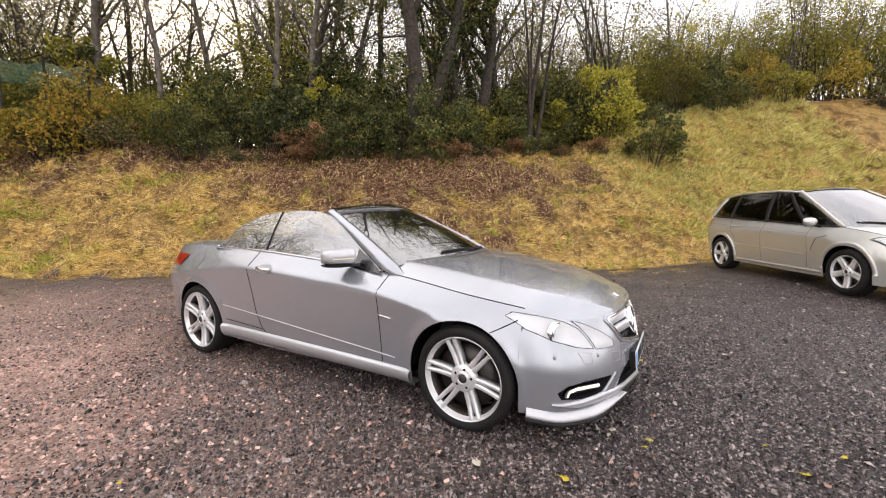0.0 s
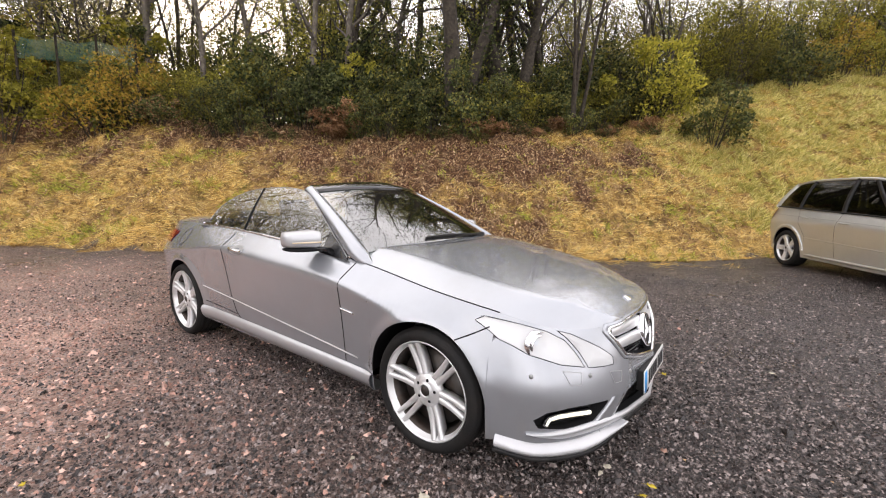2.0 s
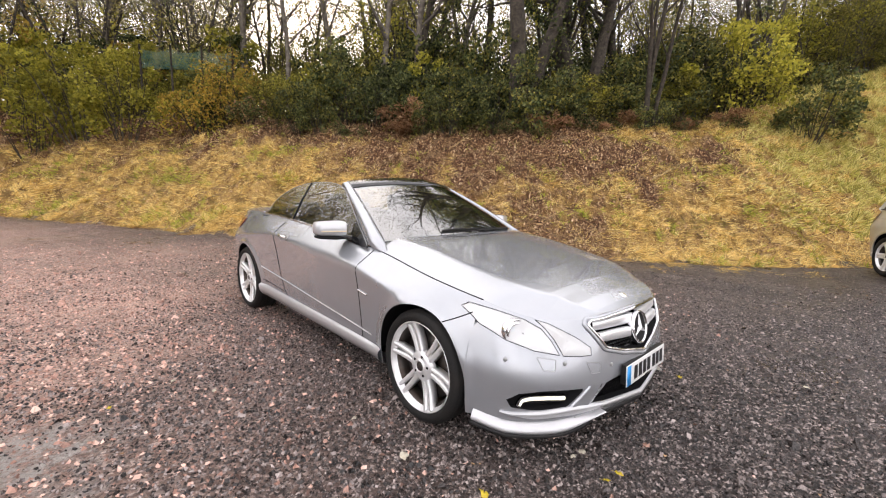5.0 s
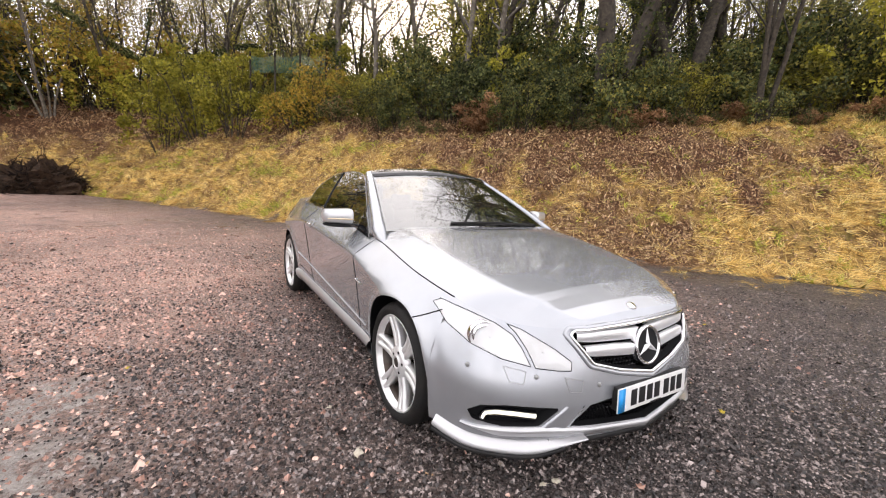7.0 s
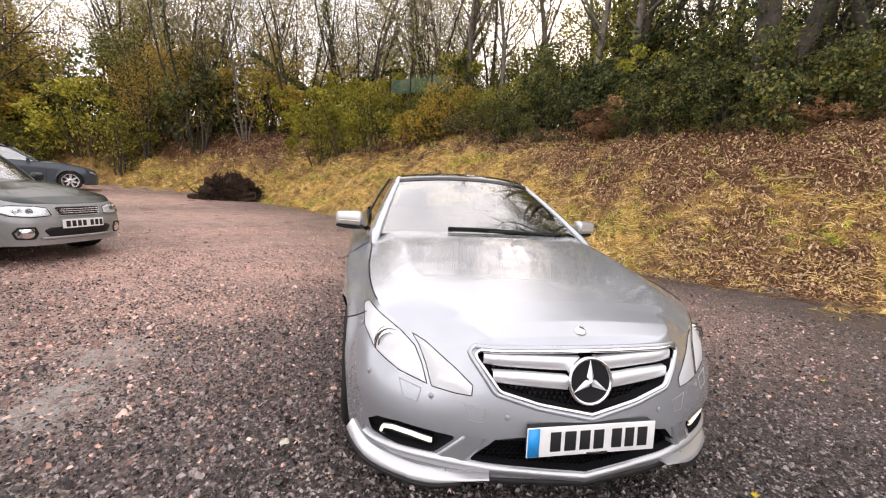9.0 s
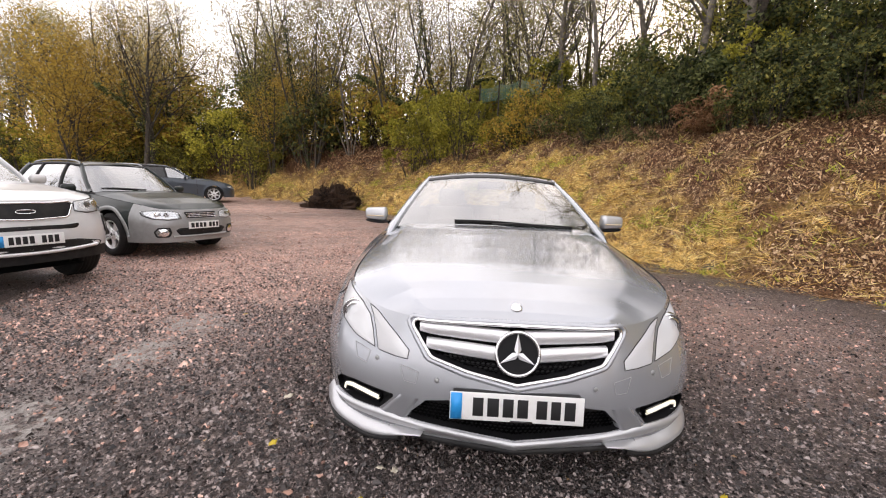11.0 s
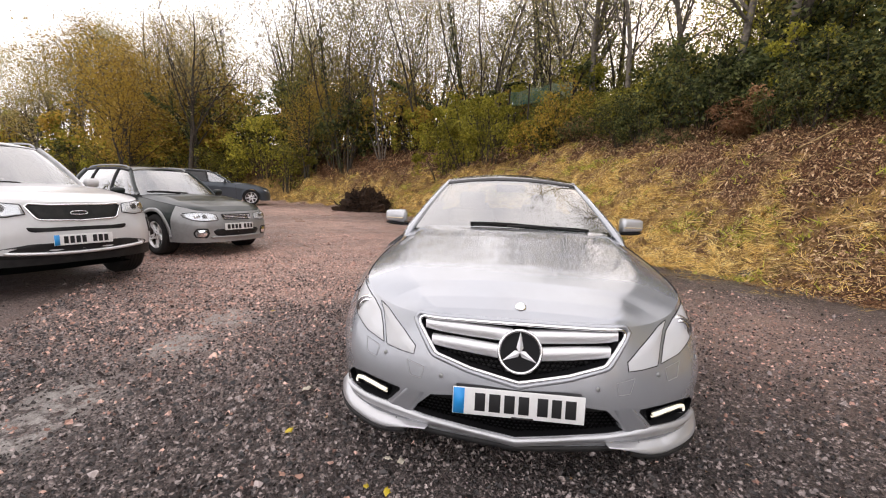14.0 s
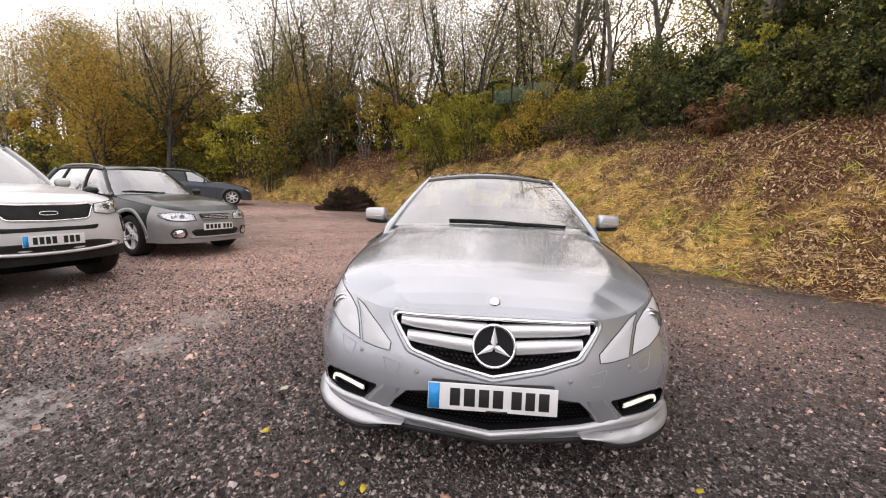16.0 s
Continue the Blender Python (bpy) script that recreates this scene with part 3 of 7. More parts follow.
def resample(pts, n, closed=False):
    p = np.asarray(pts, float)
    if closed:
        p = np.vstack([p, p[:1]])
    d = np.concatenate([[0], np.cumsum(np.linalg.norm(np.diff(p, axis=0), axis=1))])
    t = np.linspace(0, d[-1], n + 1 if closed else n)
    q = np.stack([np.interp(t, d, p[:, i]) for i in range(p.shape[1])], 1)
    return q[:-1] if closed else q


def pocket(shell, poly, depth, wall, back, parent, name, label="", shrink=0.94, mirror=(1, -1)):
    """The inside of an opening in the nose: walls that run back from its edge, and a back plate."""
    whole = abs(poly[0][0]) < 1e-6
    made = []
    for sg in ((1,) if whole else mirror):
        pts = [(y * sg, z) for y, z in poly]
        if whole:
            pts = pts + [(-y, z) for y, z in poly[::-1] if y > 1e-6]
        loop = resample(pts, 96, True)
        mid = loop.mean(0)
        vs = []
        rings = ((1.0, -0.001), (0.5 * (1 + shrink), -depth * 0.5), (shrink, -depth), (shrink * 0.7, -depth), (shrink * 0.35, -depth), (0.02, -depth))
        for k, off in rings:
            for y, z in loop:
                yy, zz = mid[0] + (y - mid[0]) * k, mid[1] + (z - mid[1]) * k
                p = shell.front(yy, zz)
                vs.append(p + np.array([off, 0, 0]))
        n = len(loop)
        f = grid_faces(6, n, True)
        made.append((mesh_ob(name + "_surround", vs[:3 * n], f[:2 * n], wall, parent), mesh_ob(name, vs[2 * n:], [tuple(i - 2 * n for i in q) for q in f[2 * n:]], back, parent, label), loop))
    return made


def ruled(name, a, b, place, material, parent, label="", rows=8, bulge=0.0, thick=0.0):
    """A patch between two lines a and b of 2D points, laid on a surface by place(u, v)."""
    n = len(a)
    vs = []
    for j in range(rows):
        f = j / (rows - 1)
        for i in range(n):
            u = np.asarray(a[i]) * (1 - f) + np.asarray(b[i]) * f
            vs.append(place(u[0], u[1], bulge * 4 * f * (1 - f)))
    ob = mesh_ob(name, vs, grid_faces(rows, n), material, parent, label)
    if thick:
        md = ob.modifiers.new("thickness", "SOLIDIFY")
        md.thickness, md.offset = thick, 0
    return ob


def wheel(parent, x, y, z, radius, rim, width, style, side, turn=0.0, tint=M_ALLOY):
    """A wheel: barrel with tyre, spokes, cap, bolts and brake disc as its parts. side: -1 right, 1 left. The outer face looks to -y."""
    w = width
    prof = [(rim * 0.93, w * 0.95), (rim * 0.88, w * 0.6), (rim * 0.86, w * 0.25), (rim * 0.93, 0.035), (rim * 0.985, 0.012), (rim * 1.0, 0.0), (rim * 1.02, 0.004), (rim * 1.02, 0.02)]
    v, f = revolve(prof, 44)
    hub = mesh_ob("wheel", v[3 * 44:], grid_faces(5, 44, True), tint, parent, "silver alloy wheel")
    mesh_ob("rim_barrel", v[:4 * 44], grid_faces(4, 44, True), M_DISC, hub)
    hub.matrix_basis = pose(x, y, z, 0, turn, 0) if side < 0 else pose(x, y, z, 0, turn, 180)
    R = radius
    tp = [(rim * 1.0, 0.02), (rim * 1.03, 0.0), (rim + (R - rim) * 0.45, -0.012), (R * 0.955, 0.002), (R * 0.985, 0.02)]
    for k in range(5):
        a0 = 0.02 + (w - 0.04) * (k + 0.1) / 5
        a1 = 0.02 + (w - 0.04) * (k + 0.9) / 5
        tp += [(R * 0.985, a0), (R, a0 + 0.004), (R, a1 - 0.004), (R * 0.985, a1)]
    tp += [(R * 0.985, w - 0.02), (R * 0.95, w), (rim * 1.0, w - 0.02)]
    v, f = revolve(tp, 52)
    mesh_ob("tyre", v, f, M_RUBBER, hub, "black rubber tyre with grooved tread")
    v, f = revolve([(rim * 0.30, 0.09), (rim * 0.78, 0.09), (rim * 0.78, 0.105), (rim * 0.30, 0.105)], 40)
    mesh_ob("brake_disc", v, f, M_DISC, hub, "worn steel brake disc")
    v, f = revolve([(0.0, w * 0.97), (rim * 0.9, w * 0.97)], 32)
    mesh_ob("wheel_back", v, f, M_GAP, hub)
    v, f = revolve([(0.0, 0.012), (0.022, 0.012), (0.026, 0.016), (0.028, 0.03)], 24)
    mesh_ob("hub_cap", v, f, M_DISC, hub, "dark hub cap")
    v, f = revolve([(0.028, 0.03), (0.031, 0.012), (0.037, 0.012), (0.040, 0.019), (0.05, 0.020), (0.085, 0.028), (0.088, 0.06)], 32)
    mesh_ob("hub_centre", v, f, tint, hub)
    for k in range(5):
        a = 2 * math.pi * (k + 0.25) / 5
        v, f = revolve([(0.0, 0.0195), (0.008, 0.0195), (0.0095, 0.03)], 8)
        v = [(q[0] + 0.056 * math.cos(a), q[1], q[2] + 0.056 * math.sin(a)) for q in v]
        mesh_ob("wheel_bolt", v, f, M_MATTBLACK, hub)
    count, twin, fat = style
    for k in range(count):
        base = 2 * math.pi * k / count
        for t in ((-1, 1) if twin else (0,)):
            # each spoke tapers from hub to rim and leans apart from its twin
            vs = []
            for i in range(7):
                q = i / 6
                r = 0.058 + (rim * 0.965 - 0.058) * q
                off = t * (twin * (0.55 + 0.45 * q))
                half = fat * (1.15 - 0.35 * q)
                cy = 0.026 + 0.010 * math.sin(math.pi * q) - 0.018 * q
                for du, dv in ((-1, 0.012), (-0.7, 0.0), (0.7, 0.0), (1, 0.012), (0.9, 0.05), (-0.9, 0.05)):
                    lx, lz = r, off + du * half
                    vs.append((lx * math.cos(base) - lz * math.sin(base), cy + dv, lx * math.sin(base) + lz * math.cos(base)))
            fs = grid_faces(7, 6, True)
            mesh_ob("spoke", vs, [q[::-1] for q in fs], tint, hub)
    return hub


def plate(parent, place, width=0.52, high=0.111, tilt=0.0, turn=0.0, blue=True, glyphs=((0.10, 0.155), (0.165, 0.225), (0.235, 0.29), (0.30, 0.355), (0.385, 0.44), (0.45, 0.50), (0.51, 0.565)), rear=False):
    """A number plate with its marks as plain bars. It faces +x in the car's frame."""
    ob = part("number_plate", box_bm(0.006, width, high, bevel=0.0025), M_PLATE, parent, "white number plate with dark bars")
    ob.matrix_basis = pose(*place) @ pose(0, 0, 0, 0, tilt, turn)
    if blue:
        part("blue_band", box_bm(0.003, 0.044, high - 0.006, at=(0.0035, -width / 2 + 0.025, 0)), M_PLATEBLUE, ob)
    for a, b in glyphs:
        c, wd = -width / 2 + (a + b) / 2 * width / 0.6, (b - a) * width / 0.6
        part("plate_mark", box_bm(0.002, wd * 0.86, high * 0.66, at=(0.0042, c, 0), bevel=0.0006), M_PLATEINK, ob)
    return ob

# ---- the silver convertible ----
CAR = new("convertible_car")
CAR.matrix_basis = pose(0.5635, 3.0813, 0, 0, 0, -31.0)
tagged(CAR, "silver convertible car with lowered roof parked on dark gravel", "car")

# outlines on the nose, (lateral, height), for one side
GRILLE = ((0, 0.690), (0.415, 0.683), (0.43, 0.66), (0.345, 0.545), (0.20, 0.505), (0, 0.472))
INTAKE = ((0, 0.386), (0.27, 0.383), (0.36, 0.370), (0.452, 0.276), (0.225, 0.258), (0, 0.240))
FOG = ((0.492, 0.362), (0.60, 0.366), (0.70, 0.366), (0.778, 0.352), (0.812, 0.315), (0.795, 0.276), (0.70, 0.262), (0.568, 0.274))
LAMP = ((0.60, 0.532), (0.70, 0.555), (0.79, 0.60), (0.832, 0.655), (0.835, 0.72), (0.812, 0.742), (0.76, 0.722), (0.69, 0.69), (0.640, 0.65), (0.618, 0.60))
LAMP_IN = ((0.445, 0.520), (0.50, 0.520), (0.583, 0.527), (0.602, 0.60), (0.624, 0.655), (0.648, 0.690), (0.60, 0.672), (0.50, 0.606), (0.44, 0.556))


def flank_crease(x):
    """The shoulder line that rises along the doors: its height, how proud it stands, how softly it fades below and above."""
    line = np.interp(x, (-3.0, -2.55, -1.83, -0.6, -0.3, 0.3), (0.955, 0.925, 0.840, 0.766, 0.738, 0.70))
    return line, 0.026 * smooth01(0.30, -0.30, x) * smooth01(-2.95, -2.25, x), 0.16, 0.065


CONV = Shell((
    (0.890, 0.00, 0.36, 0.697, 0.098, 0.185),
    (0.862, 0.22, 0.36, 0.697, 0.086, 0.185),
    (0.822, 0.42, 0.36, 0.690, 0.076, 0.19),
    (0.715, 0.64, 0.38, 0.690, 0.105, 0.19),
    (0.570, 0.81, 0.42, 0.722, 0.120, 0.19),
    (0.360, 0.895, 0.46, 0.765, 0.112, 0.19),
    (0.000, 0.922, 0.62, 0.812, 0.115, 0.19),
    (-0.60, 0.915, 0.79, 0.893, 0.135, 0.20),
    (-1.20, 0.915, 0.835, 0.945, 0.12, 0.20),
    (-1.96, 0.920, 0.855, 0.985, 0.125, 0.20),
    (-2.70, 0.925, 0.78, 0.995, 0.17, 0.22),
    (-3.25, 0.875, 0.72, 0.985, 0.17, 0.26),
    (-3.58, 0.72, 0.70, 0.975, 0.13, 0.28),
    (-3.76, 0.38, 0.70, 0.965, 0.10, 0.28),
    (-3.80, 0.00, 0.70, 0.96, 0.09, 0.28),
), ((0.0, 0.315, 0.362), (-2.76, 0.315, 0.360)), holes=(GRILLE, INTAKE, FOG, LAMP, LAMP_IN), crease=flank_crease)


def conv_panel(x, y, z, left):
    if x > 0.2 + 0.5 * (z - 0.62):
        return "front_bumper", M_SILVER, "silver front bumper with sensors"
    if x > -0.61:
        return "front_wing", M_SILVER, ""
    if x > -1.95 + 0.25 * max(0, 0.5 - z) and z > 0.285:
        return "door", M_SILVER, "silver door"
    if x > -2.4 and z <= 0.285:
        return "sill", M_SILVER, ""
    if x > -3.0 or z > 0.62:
        return "rear_wing", M_SILVER, ""
    return "rear_bumper", M_SILVER, ""


CONV_ST, CONV_EDGE = CONV.build(conv_panel, CAR)


def deck(name, edge, centre, crease, sag, parent, label, shift=None, cols=65, material=M_SILVER):
    """A lid between the two upper edges: bonnet or boot. centre(x): height on the middle line; crease(x): where its shoulder runs."""
    vs = []
    rows = len(edge)
    for x, y, z in edge:
        ye, zc = abs(y), centre(x)
        for k in range(cols):
            f = -1 + 2 * k / (cols - 1)
            a = abs(f)
            c = crease(x)
            g = sag * (a / c) ** 2 if a < c else sag + (1 - sag) * ((a - c) / (1 - c)) ** 1.15
            if a >= c:
                w = smooth01(c, c + 0.035, a)
                g = (1 - w) * (sag * (a / c) ** 2) + w * g
            xx = x + (shift(x) * (1 - f * f) if shift else 0)
            vs.append((xx, f * ye, z + (zc - z) * (1 - g)))
    return mesh_ob(name, vs, grid_faces(rows, cols), material, parent, label)


fx = CONV_EDGE[:, 0]
bon = CONV_EDGE[(fx > -0.66)]
bonnet = deck("bonnet", bon, lambda x: np.interp(x, (-0.6, -0.4, -0.2, 0.1, 0.35, 0.55, 0.68, 0.75, 0.79), (0.985, 0.972, 0.95, 0.905, 0.86, 0.815, 0.77, 0.733, 0.697)),
              lambda x: np.interp(x, (-0.6, 0.3, 0.6, 0.76), (0.80, 0.75, 0.73, 0.93)), 0.22, CAR, "silver bonnet with two creases",
              lambda x: 0.15 * float(smooth01(0.2, -0.66, x)))
boot = CONV_EDGE[(fx < -2.62)]
deck("boot_lid", boot, lambda x: np.interp(x, (-3.75, -3.5, -3.0, -2.6), (0.965, 1.01, 1.035, 1.045)), lambda x: 0.8, 0.2, CAR, "silver boot and roof cover")

# panel gaps, as thin dark lines sunk in the skin
for side in (False, True):
    gaps = (
        [CONV.side(x, z, 0.0005, side) for x, z in resample(((-0.61, 0.885), (-0.612, 0.5), (-0.615, 0.285)), 24)],
        [CONV.side(x, z, 0.0005, side) for x, z in resample(((-1.97, 0.975), (-1.965, 0.80), (-1.93, 0.50), (-1.88, 0.36), (-1.80, 0.295), (-1.70, 0.287), (-0.615, 0.285)), 60)],
        [CONV.side(x, z, 0.0005, side) for x, z in resample(((0.19, 0.628), (0.25, 0.655), (0.34, 0.70)), 12)],
        [CONV.side(x, z, 0.0005, side) for x, z in resample(((-1.875, 0.345), (-2.10, 0.358), (-2.36, 0.371)), 12)],
    )
    for g in gaps:
        tube("panel_gap", g, 0.0032, M_GAP, CAR, sides=5)
    sg = 1 if side else -1
    seam = bon[(bon[:, 0] < 0.36)][:, :] * np.array([1, -sg, 1]) + np.array([0, 0, 0.0005])
    tube("bonnet_gap", resample(seam, 40), 0.0035, M_GAP, CAR, sides=5)
    # rub strips along the flank and the sill's skirt
    tube("side_strip", [CONV.side(x, z, 0.003, side) for x, z in resample(((-0.50, 0.352), (-1.2, 0.405), (-1.9, 0.462), (-2.37, 0.50)), 40)], 0.0055, M_SILVER_LIGHT, CAR, "raised flank line", sides=6, flat=0.7)
    xs = np.linspace(-0.37, -2.40, 50)
    vs = []
    for x in xs:
        for z, o in ((0.295, 0.004), (0.288, 0.018), (0.268, 0.030), (0.235, 0.026), (0.20, 0.008), (0.185, -0.03), (0.19, -0.10)):
            zz = z + 0.035 * (x + 0.37) / -2.03 * (1 if z > 0.25 else 0.6)
            vs.append(CONV.side(x, max(zz, 0.2), o, side) * np.array([1, 1, 0]) + np.array([0, 0, zz]))
    mesh_ob("side_skirt", vs, grid_faces(50, 7), M_SILVER_LIGHT, CAR, "bright silver side skirt")
    # door handle in its bowl
    bowl, bf = [], []
    for i in range(7):
        for k in range(20):
            a, r = 2 * math.pi * k / 20, 0.001 + i / 6
            q = CONV.side(-1.76 + 0.085 * r * math.cos(a), 0.862 + 0.034 * r * math.sin(a), 0.003 - 0.004 * (1 - r * r), side)
            bowl.append(q)
    mesh_ob("handle_bowl", bowl, grid_faces(7, 20, True), M_CLAD, CAR)
    tube("door_handle", [CONV.side(-1.85 + 0.18 * t, 0.872 - 0.012 * t, 0.012 + 0.022 * math.sin(math.pi * t), side) for t in np.linspace(0, 1, 12)], [0.008] + [0.013] * 10 + [0.008], M_CHROME, CAR, "chrome door handle", sides=8, flat=0.8)
    tube("wing_badge", [CONV.side(x, 0.628 - 0.12 * (x + 0.545), 0.003, side) for x in np.linspace(-0.605, -0.49, 8)], 0.0075, M_CHROME, CAR, "small chrome wing badge", sides=6, flat=0.5)
    tube("fuel_flap_gap", [CONV.side(-2.83 + 0.085 * math.cos(a), 0.872 + 0.07 * math.sin(a), 0.0005, side) for a in np.linspace(0, 6.283, 33)[:-1]], 0.0022, M_GAP, CAR, sides=4, closed=True) if not side else None
    # tail lamp
    ruled("tail_light", [(x, 0.905) for x in np.linspace(-3.08, -3.40, 10)], [(x, 0.80) for x in np.linspace(-3.14, -3.40, 10)], lambda x, z, b: CONV.side(x, z, 0.006 + b, side), M_RED, CAR, "red tail light", bulge=0.006)
    # wheel-arch liner and lip
    for wx, wz, r in CONV.wheels:
        vs = []
        arc = [math.pi * k / 30 for k in range(0, 31)]
        for a in arc:
            x, z = wx + r * math.cos(a), max(wz + r * math.sin(a), 0.2)
            p = CONV.side(x, z, -0.001, side)
            for inw, grow in ((0.0, 0.0), (0.018, 0.0), (0.03, 0.012), (0.12, 0.02), (0.34, 0.02)):
                vs.append((wx + (r + grow) * math.cos(a), p[1] - sg * inw, max(wz + (r + grow) * math.sin(a), 0.2)))
        mesh_ob("wheel_arch_liner", vs, grid_faces(len(arc), 5), M_GAP, CAR)
    for wx, ra in ((0.0, 0.323), (-2.76, 0.320)):
        wheel(CAR, wx + (0.012 if wx == 0 else 0), sg * 0.918, ra - 0.006, ra, 0.2535, 0.24, (6, 0.0245, 0.0160), sg, turn=10 if wx == 0 else 25)
# floor pan
vs = []
for x in np.linspace(0.62, -3.5, 30):
    w = 0.58 if min(abs(x), abs(x + 2.76)) < 0.45 else 0.85
    w = min(w, 0.9 - 0.35 * max(0, x), 0.84 - 0.7 * max(0, -x - 3.0))
    vs += [(x, -w, 0.215), (x, 0, 0.205), (x, w, 0.215)]
mesh_ob("underbody", vs, grid_faces(30, 3), M_GAP, CAR)

# nose: openings, grille, lamps
pocket(CONV, GRILLE, 0.05, M_GAP, M_BLACK, CAR, "grille_backing", "black mesh behind the grille")
pocket(CONV, INTAKE, 0.05, M_GAP, M_BLACK, CAR, "lower_intake", "black lower air intake")
pocket(CONV, FOG, 0.05, M_GAP, M_GAP, CAR, "fog_recess", "black recess of the running light")


def rim_loop(shell, poly, off, radius, material, parent, name, label="", flat=1.0, sides=6, n=120):
    whole = abs(poly[0][0]) < 1e-6
    for sg in ((1,) if whole else (1, -1)):
        pts = [(y * sg, z) for y, z in poly]
        if whole:
            pts = pts + [(-y, z) for y, z in poly[::-1] if y > 1e-6]
        tube(name, [shell.front(y, z, off) for y, z in resample(pts, n, True)], radius, material, parent, label, sides=sides, closed=True, flat=flat, up=(1, 0, 0))


rim_loop(CONV, GRILLE, 0.002, 0.0085, M_CHROME, CAR, "grille_frame", "chrome grille frame", flat=1.3)
rim_loop(CONV, [(y * 1.045, 0.585 + (z - 0.585) * 1.12 - 0.004) for y, z in GRILLE], -0.001, 0.011, M_SILVER, CAR, "grille_surround", sides=8)
rim_loop(CONV, LAMP, 0.0, 0.0022, M_GAP, CAR, "headlight_gap")
rim_loop(CONV, LAMP_IN, 0.0, 0.0022, M_GAP, CAR, "headlight_gap")
# grille slats, shallow V with a hollow edge, two a side
for zs, ze, hi in ((0.640, 0.652, 0.026), (0.572, 0.592, 0.026)):
    for sg in (-1, 1):
        lim = 0.40 if zs > 0.6 else 0.368
        vs = []
        ts = np.linspace(0.03, lim, 14)
        for y in ts:
            z = zs + (ze - zs) * (y - 0.03) / (lim - 0.03)
            base = CONV.front(sg * y, z)
            h = hi * (1.0 - 0.25 * (y / lim) ** 4)
            for dz, dx in ((h, -0.035), (h, -0.012), (h * 0.75, -0.006), (-h * 0.75, -0.002), (-h, -0.008), (-h, -0.035)):
                vs.append(base + np.array([dx, 0, dz]))
        mesh_ob("grille_slat", vs, grid_faces(14, 6), M_MATTSILVER, CAR, "silver grille slat")
# honeycomb bars in grille and intake
for poly, zlo, zhi, dep, cell in ((GRILLE, 0.475, 0.69, 0.043, 0.021), (INTAKE, 0.228, 0.335, 0.04, 0.019)):
    vs, fs = [], []
    full = [(y, z) for y, z in poly]
    rowi = 0
    z = zlo
    while z < zhi:
        y = -0.5 + (cell * 0.5 if rowi % 2 else 0)
        while y < 0.5:
            if inside(full, abs(y), z) > 0:
                c = CONV.front(y, z) + np.array([-dep, 0, 0])
                k0 = len(vs)
                for rr, dx in ((cell * 0.60, 0.0), (cell * 0.46, 0.006), (cell * 0.40, -0.004)):
                    for k in range(6):
                        a = math.pi * (k / 3 + 1 / 6)
                        vs.append(c + np.array([dx, rr * math.cos(a), rr * math.sin(a) * 0.9]))
                fs += [tuple(k0 + i for i in q) for q in grid_faces(3, 6, True)]
            y += cell
        z += cell * 0.80
        rowi += 1
    mesh_ob("grille_mesh", vs, fs, M_GLOSSBLACK, CAR, "black honeycomb mesh", smooth=False)
# round emblem with three arms
star = CONV.front(0, 0.588) + np.array([0.004, 0, 0])
v, f = revolve([(0.089, -0.03), (0.092, 0.0), (0.088, 0.006), (0.080, 0.004), (0.0785, -0.004)], 48)
to_nose = Matrix.Translation(star) @ Matrix(((0, -1, 0, 0), (1, 0, 0, 0), (0, 0, 1, 0), (0, 0, 0, 1))) @ pose(0, 0, 0, -12, 0, 0)
ring = mesh_ob("emblem_ring", [(q[0], -q[1], q[2]) for q in v], f, M_CHROME, CAR, "round chrome emblem")
ring.matrix_basis = to_nose
v, f = revolve([(0.0, 0.004), (0.080, 0.004)], 40)
mesh_ob("emblem_disc", [(q[0], q[1], q[2]) for q in v], f, M_MATTBLACK, ring)
for k in range(3):
    a = math.pi / 2 + 2 * math.pi * k / 3
    dx, dz, nx, nz = math.cos(a), math.sin(a), -math.sin(a), math.cos(a)
    vs = [(dx * 0.081, 0.0, dz * 0.081)]
    for r, w, up in ((0.016, 0.0145, -0.002), (0.0, 0.0, -0.011)):
        vs += [(dx * r + nx * w, up if w == 0 else 0.002, dz * r + nz * w), (dx * r - nx * w, up if w == 0 else 0.002, dz * r - nz * w)]
    vs.append((-dx * 0.008, 0.002, -dz * 0.008))
    mesh_ob("emblem_arm", vs, [(0, 1, 3), (0, 4, 2), (1, 5, 3), (2, 4, 5)], M_MATTSILVER, ring, smooth=False)
v, f = revolve([(0.0, 0.0), (0.018, 0.0), (0.022, -0.003), (0.024, -0.008)], 24, "z")
bd = mesh_ob("bonnet_badge", [(q[0], q[1], -q[2] * -1) for q in v], f, M_CHROME, CAR, "small round bonnet badge")
bd.matrix_basis = pose(0.735, 0, 0.752, 0, 30, 0)

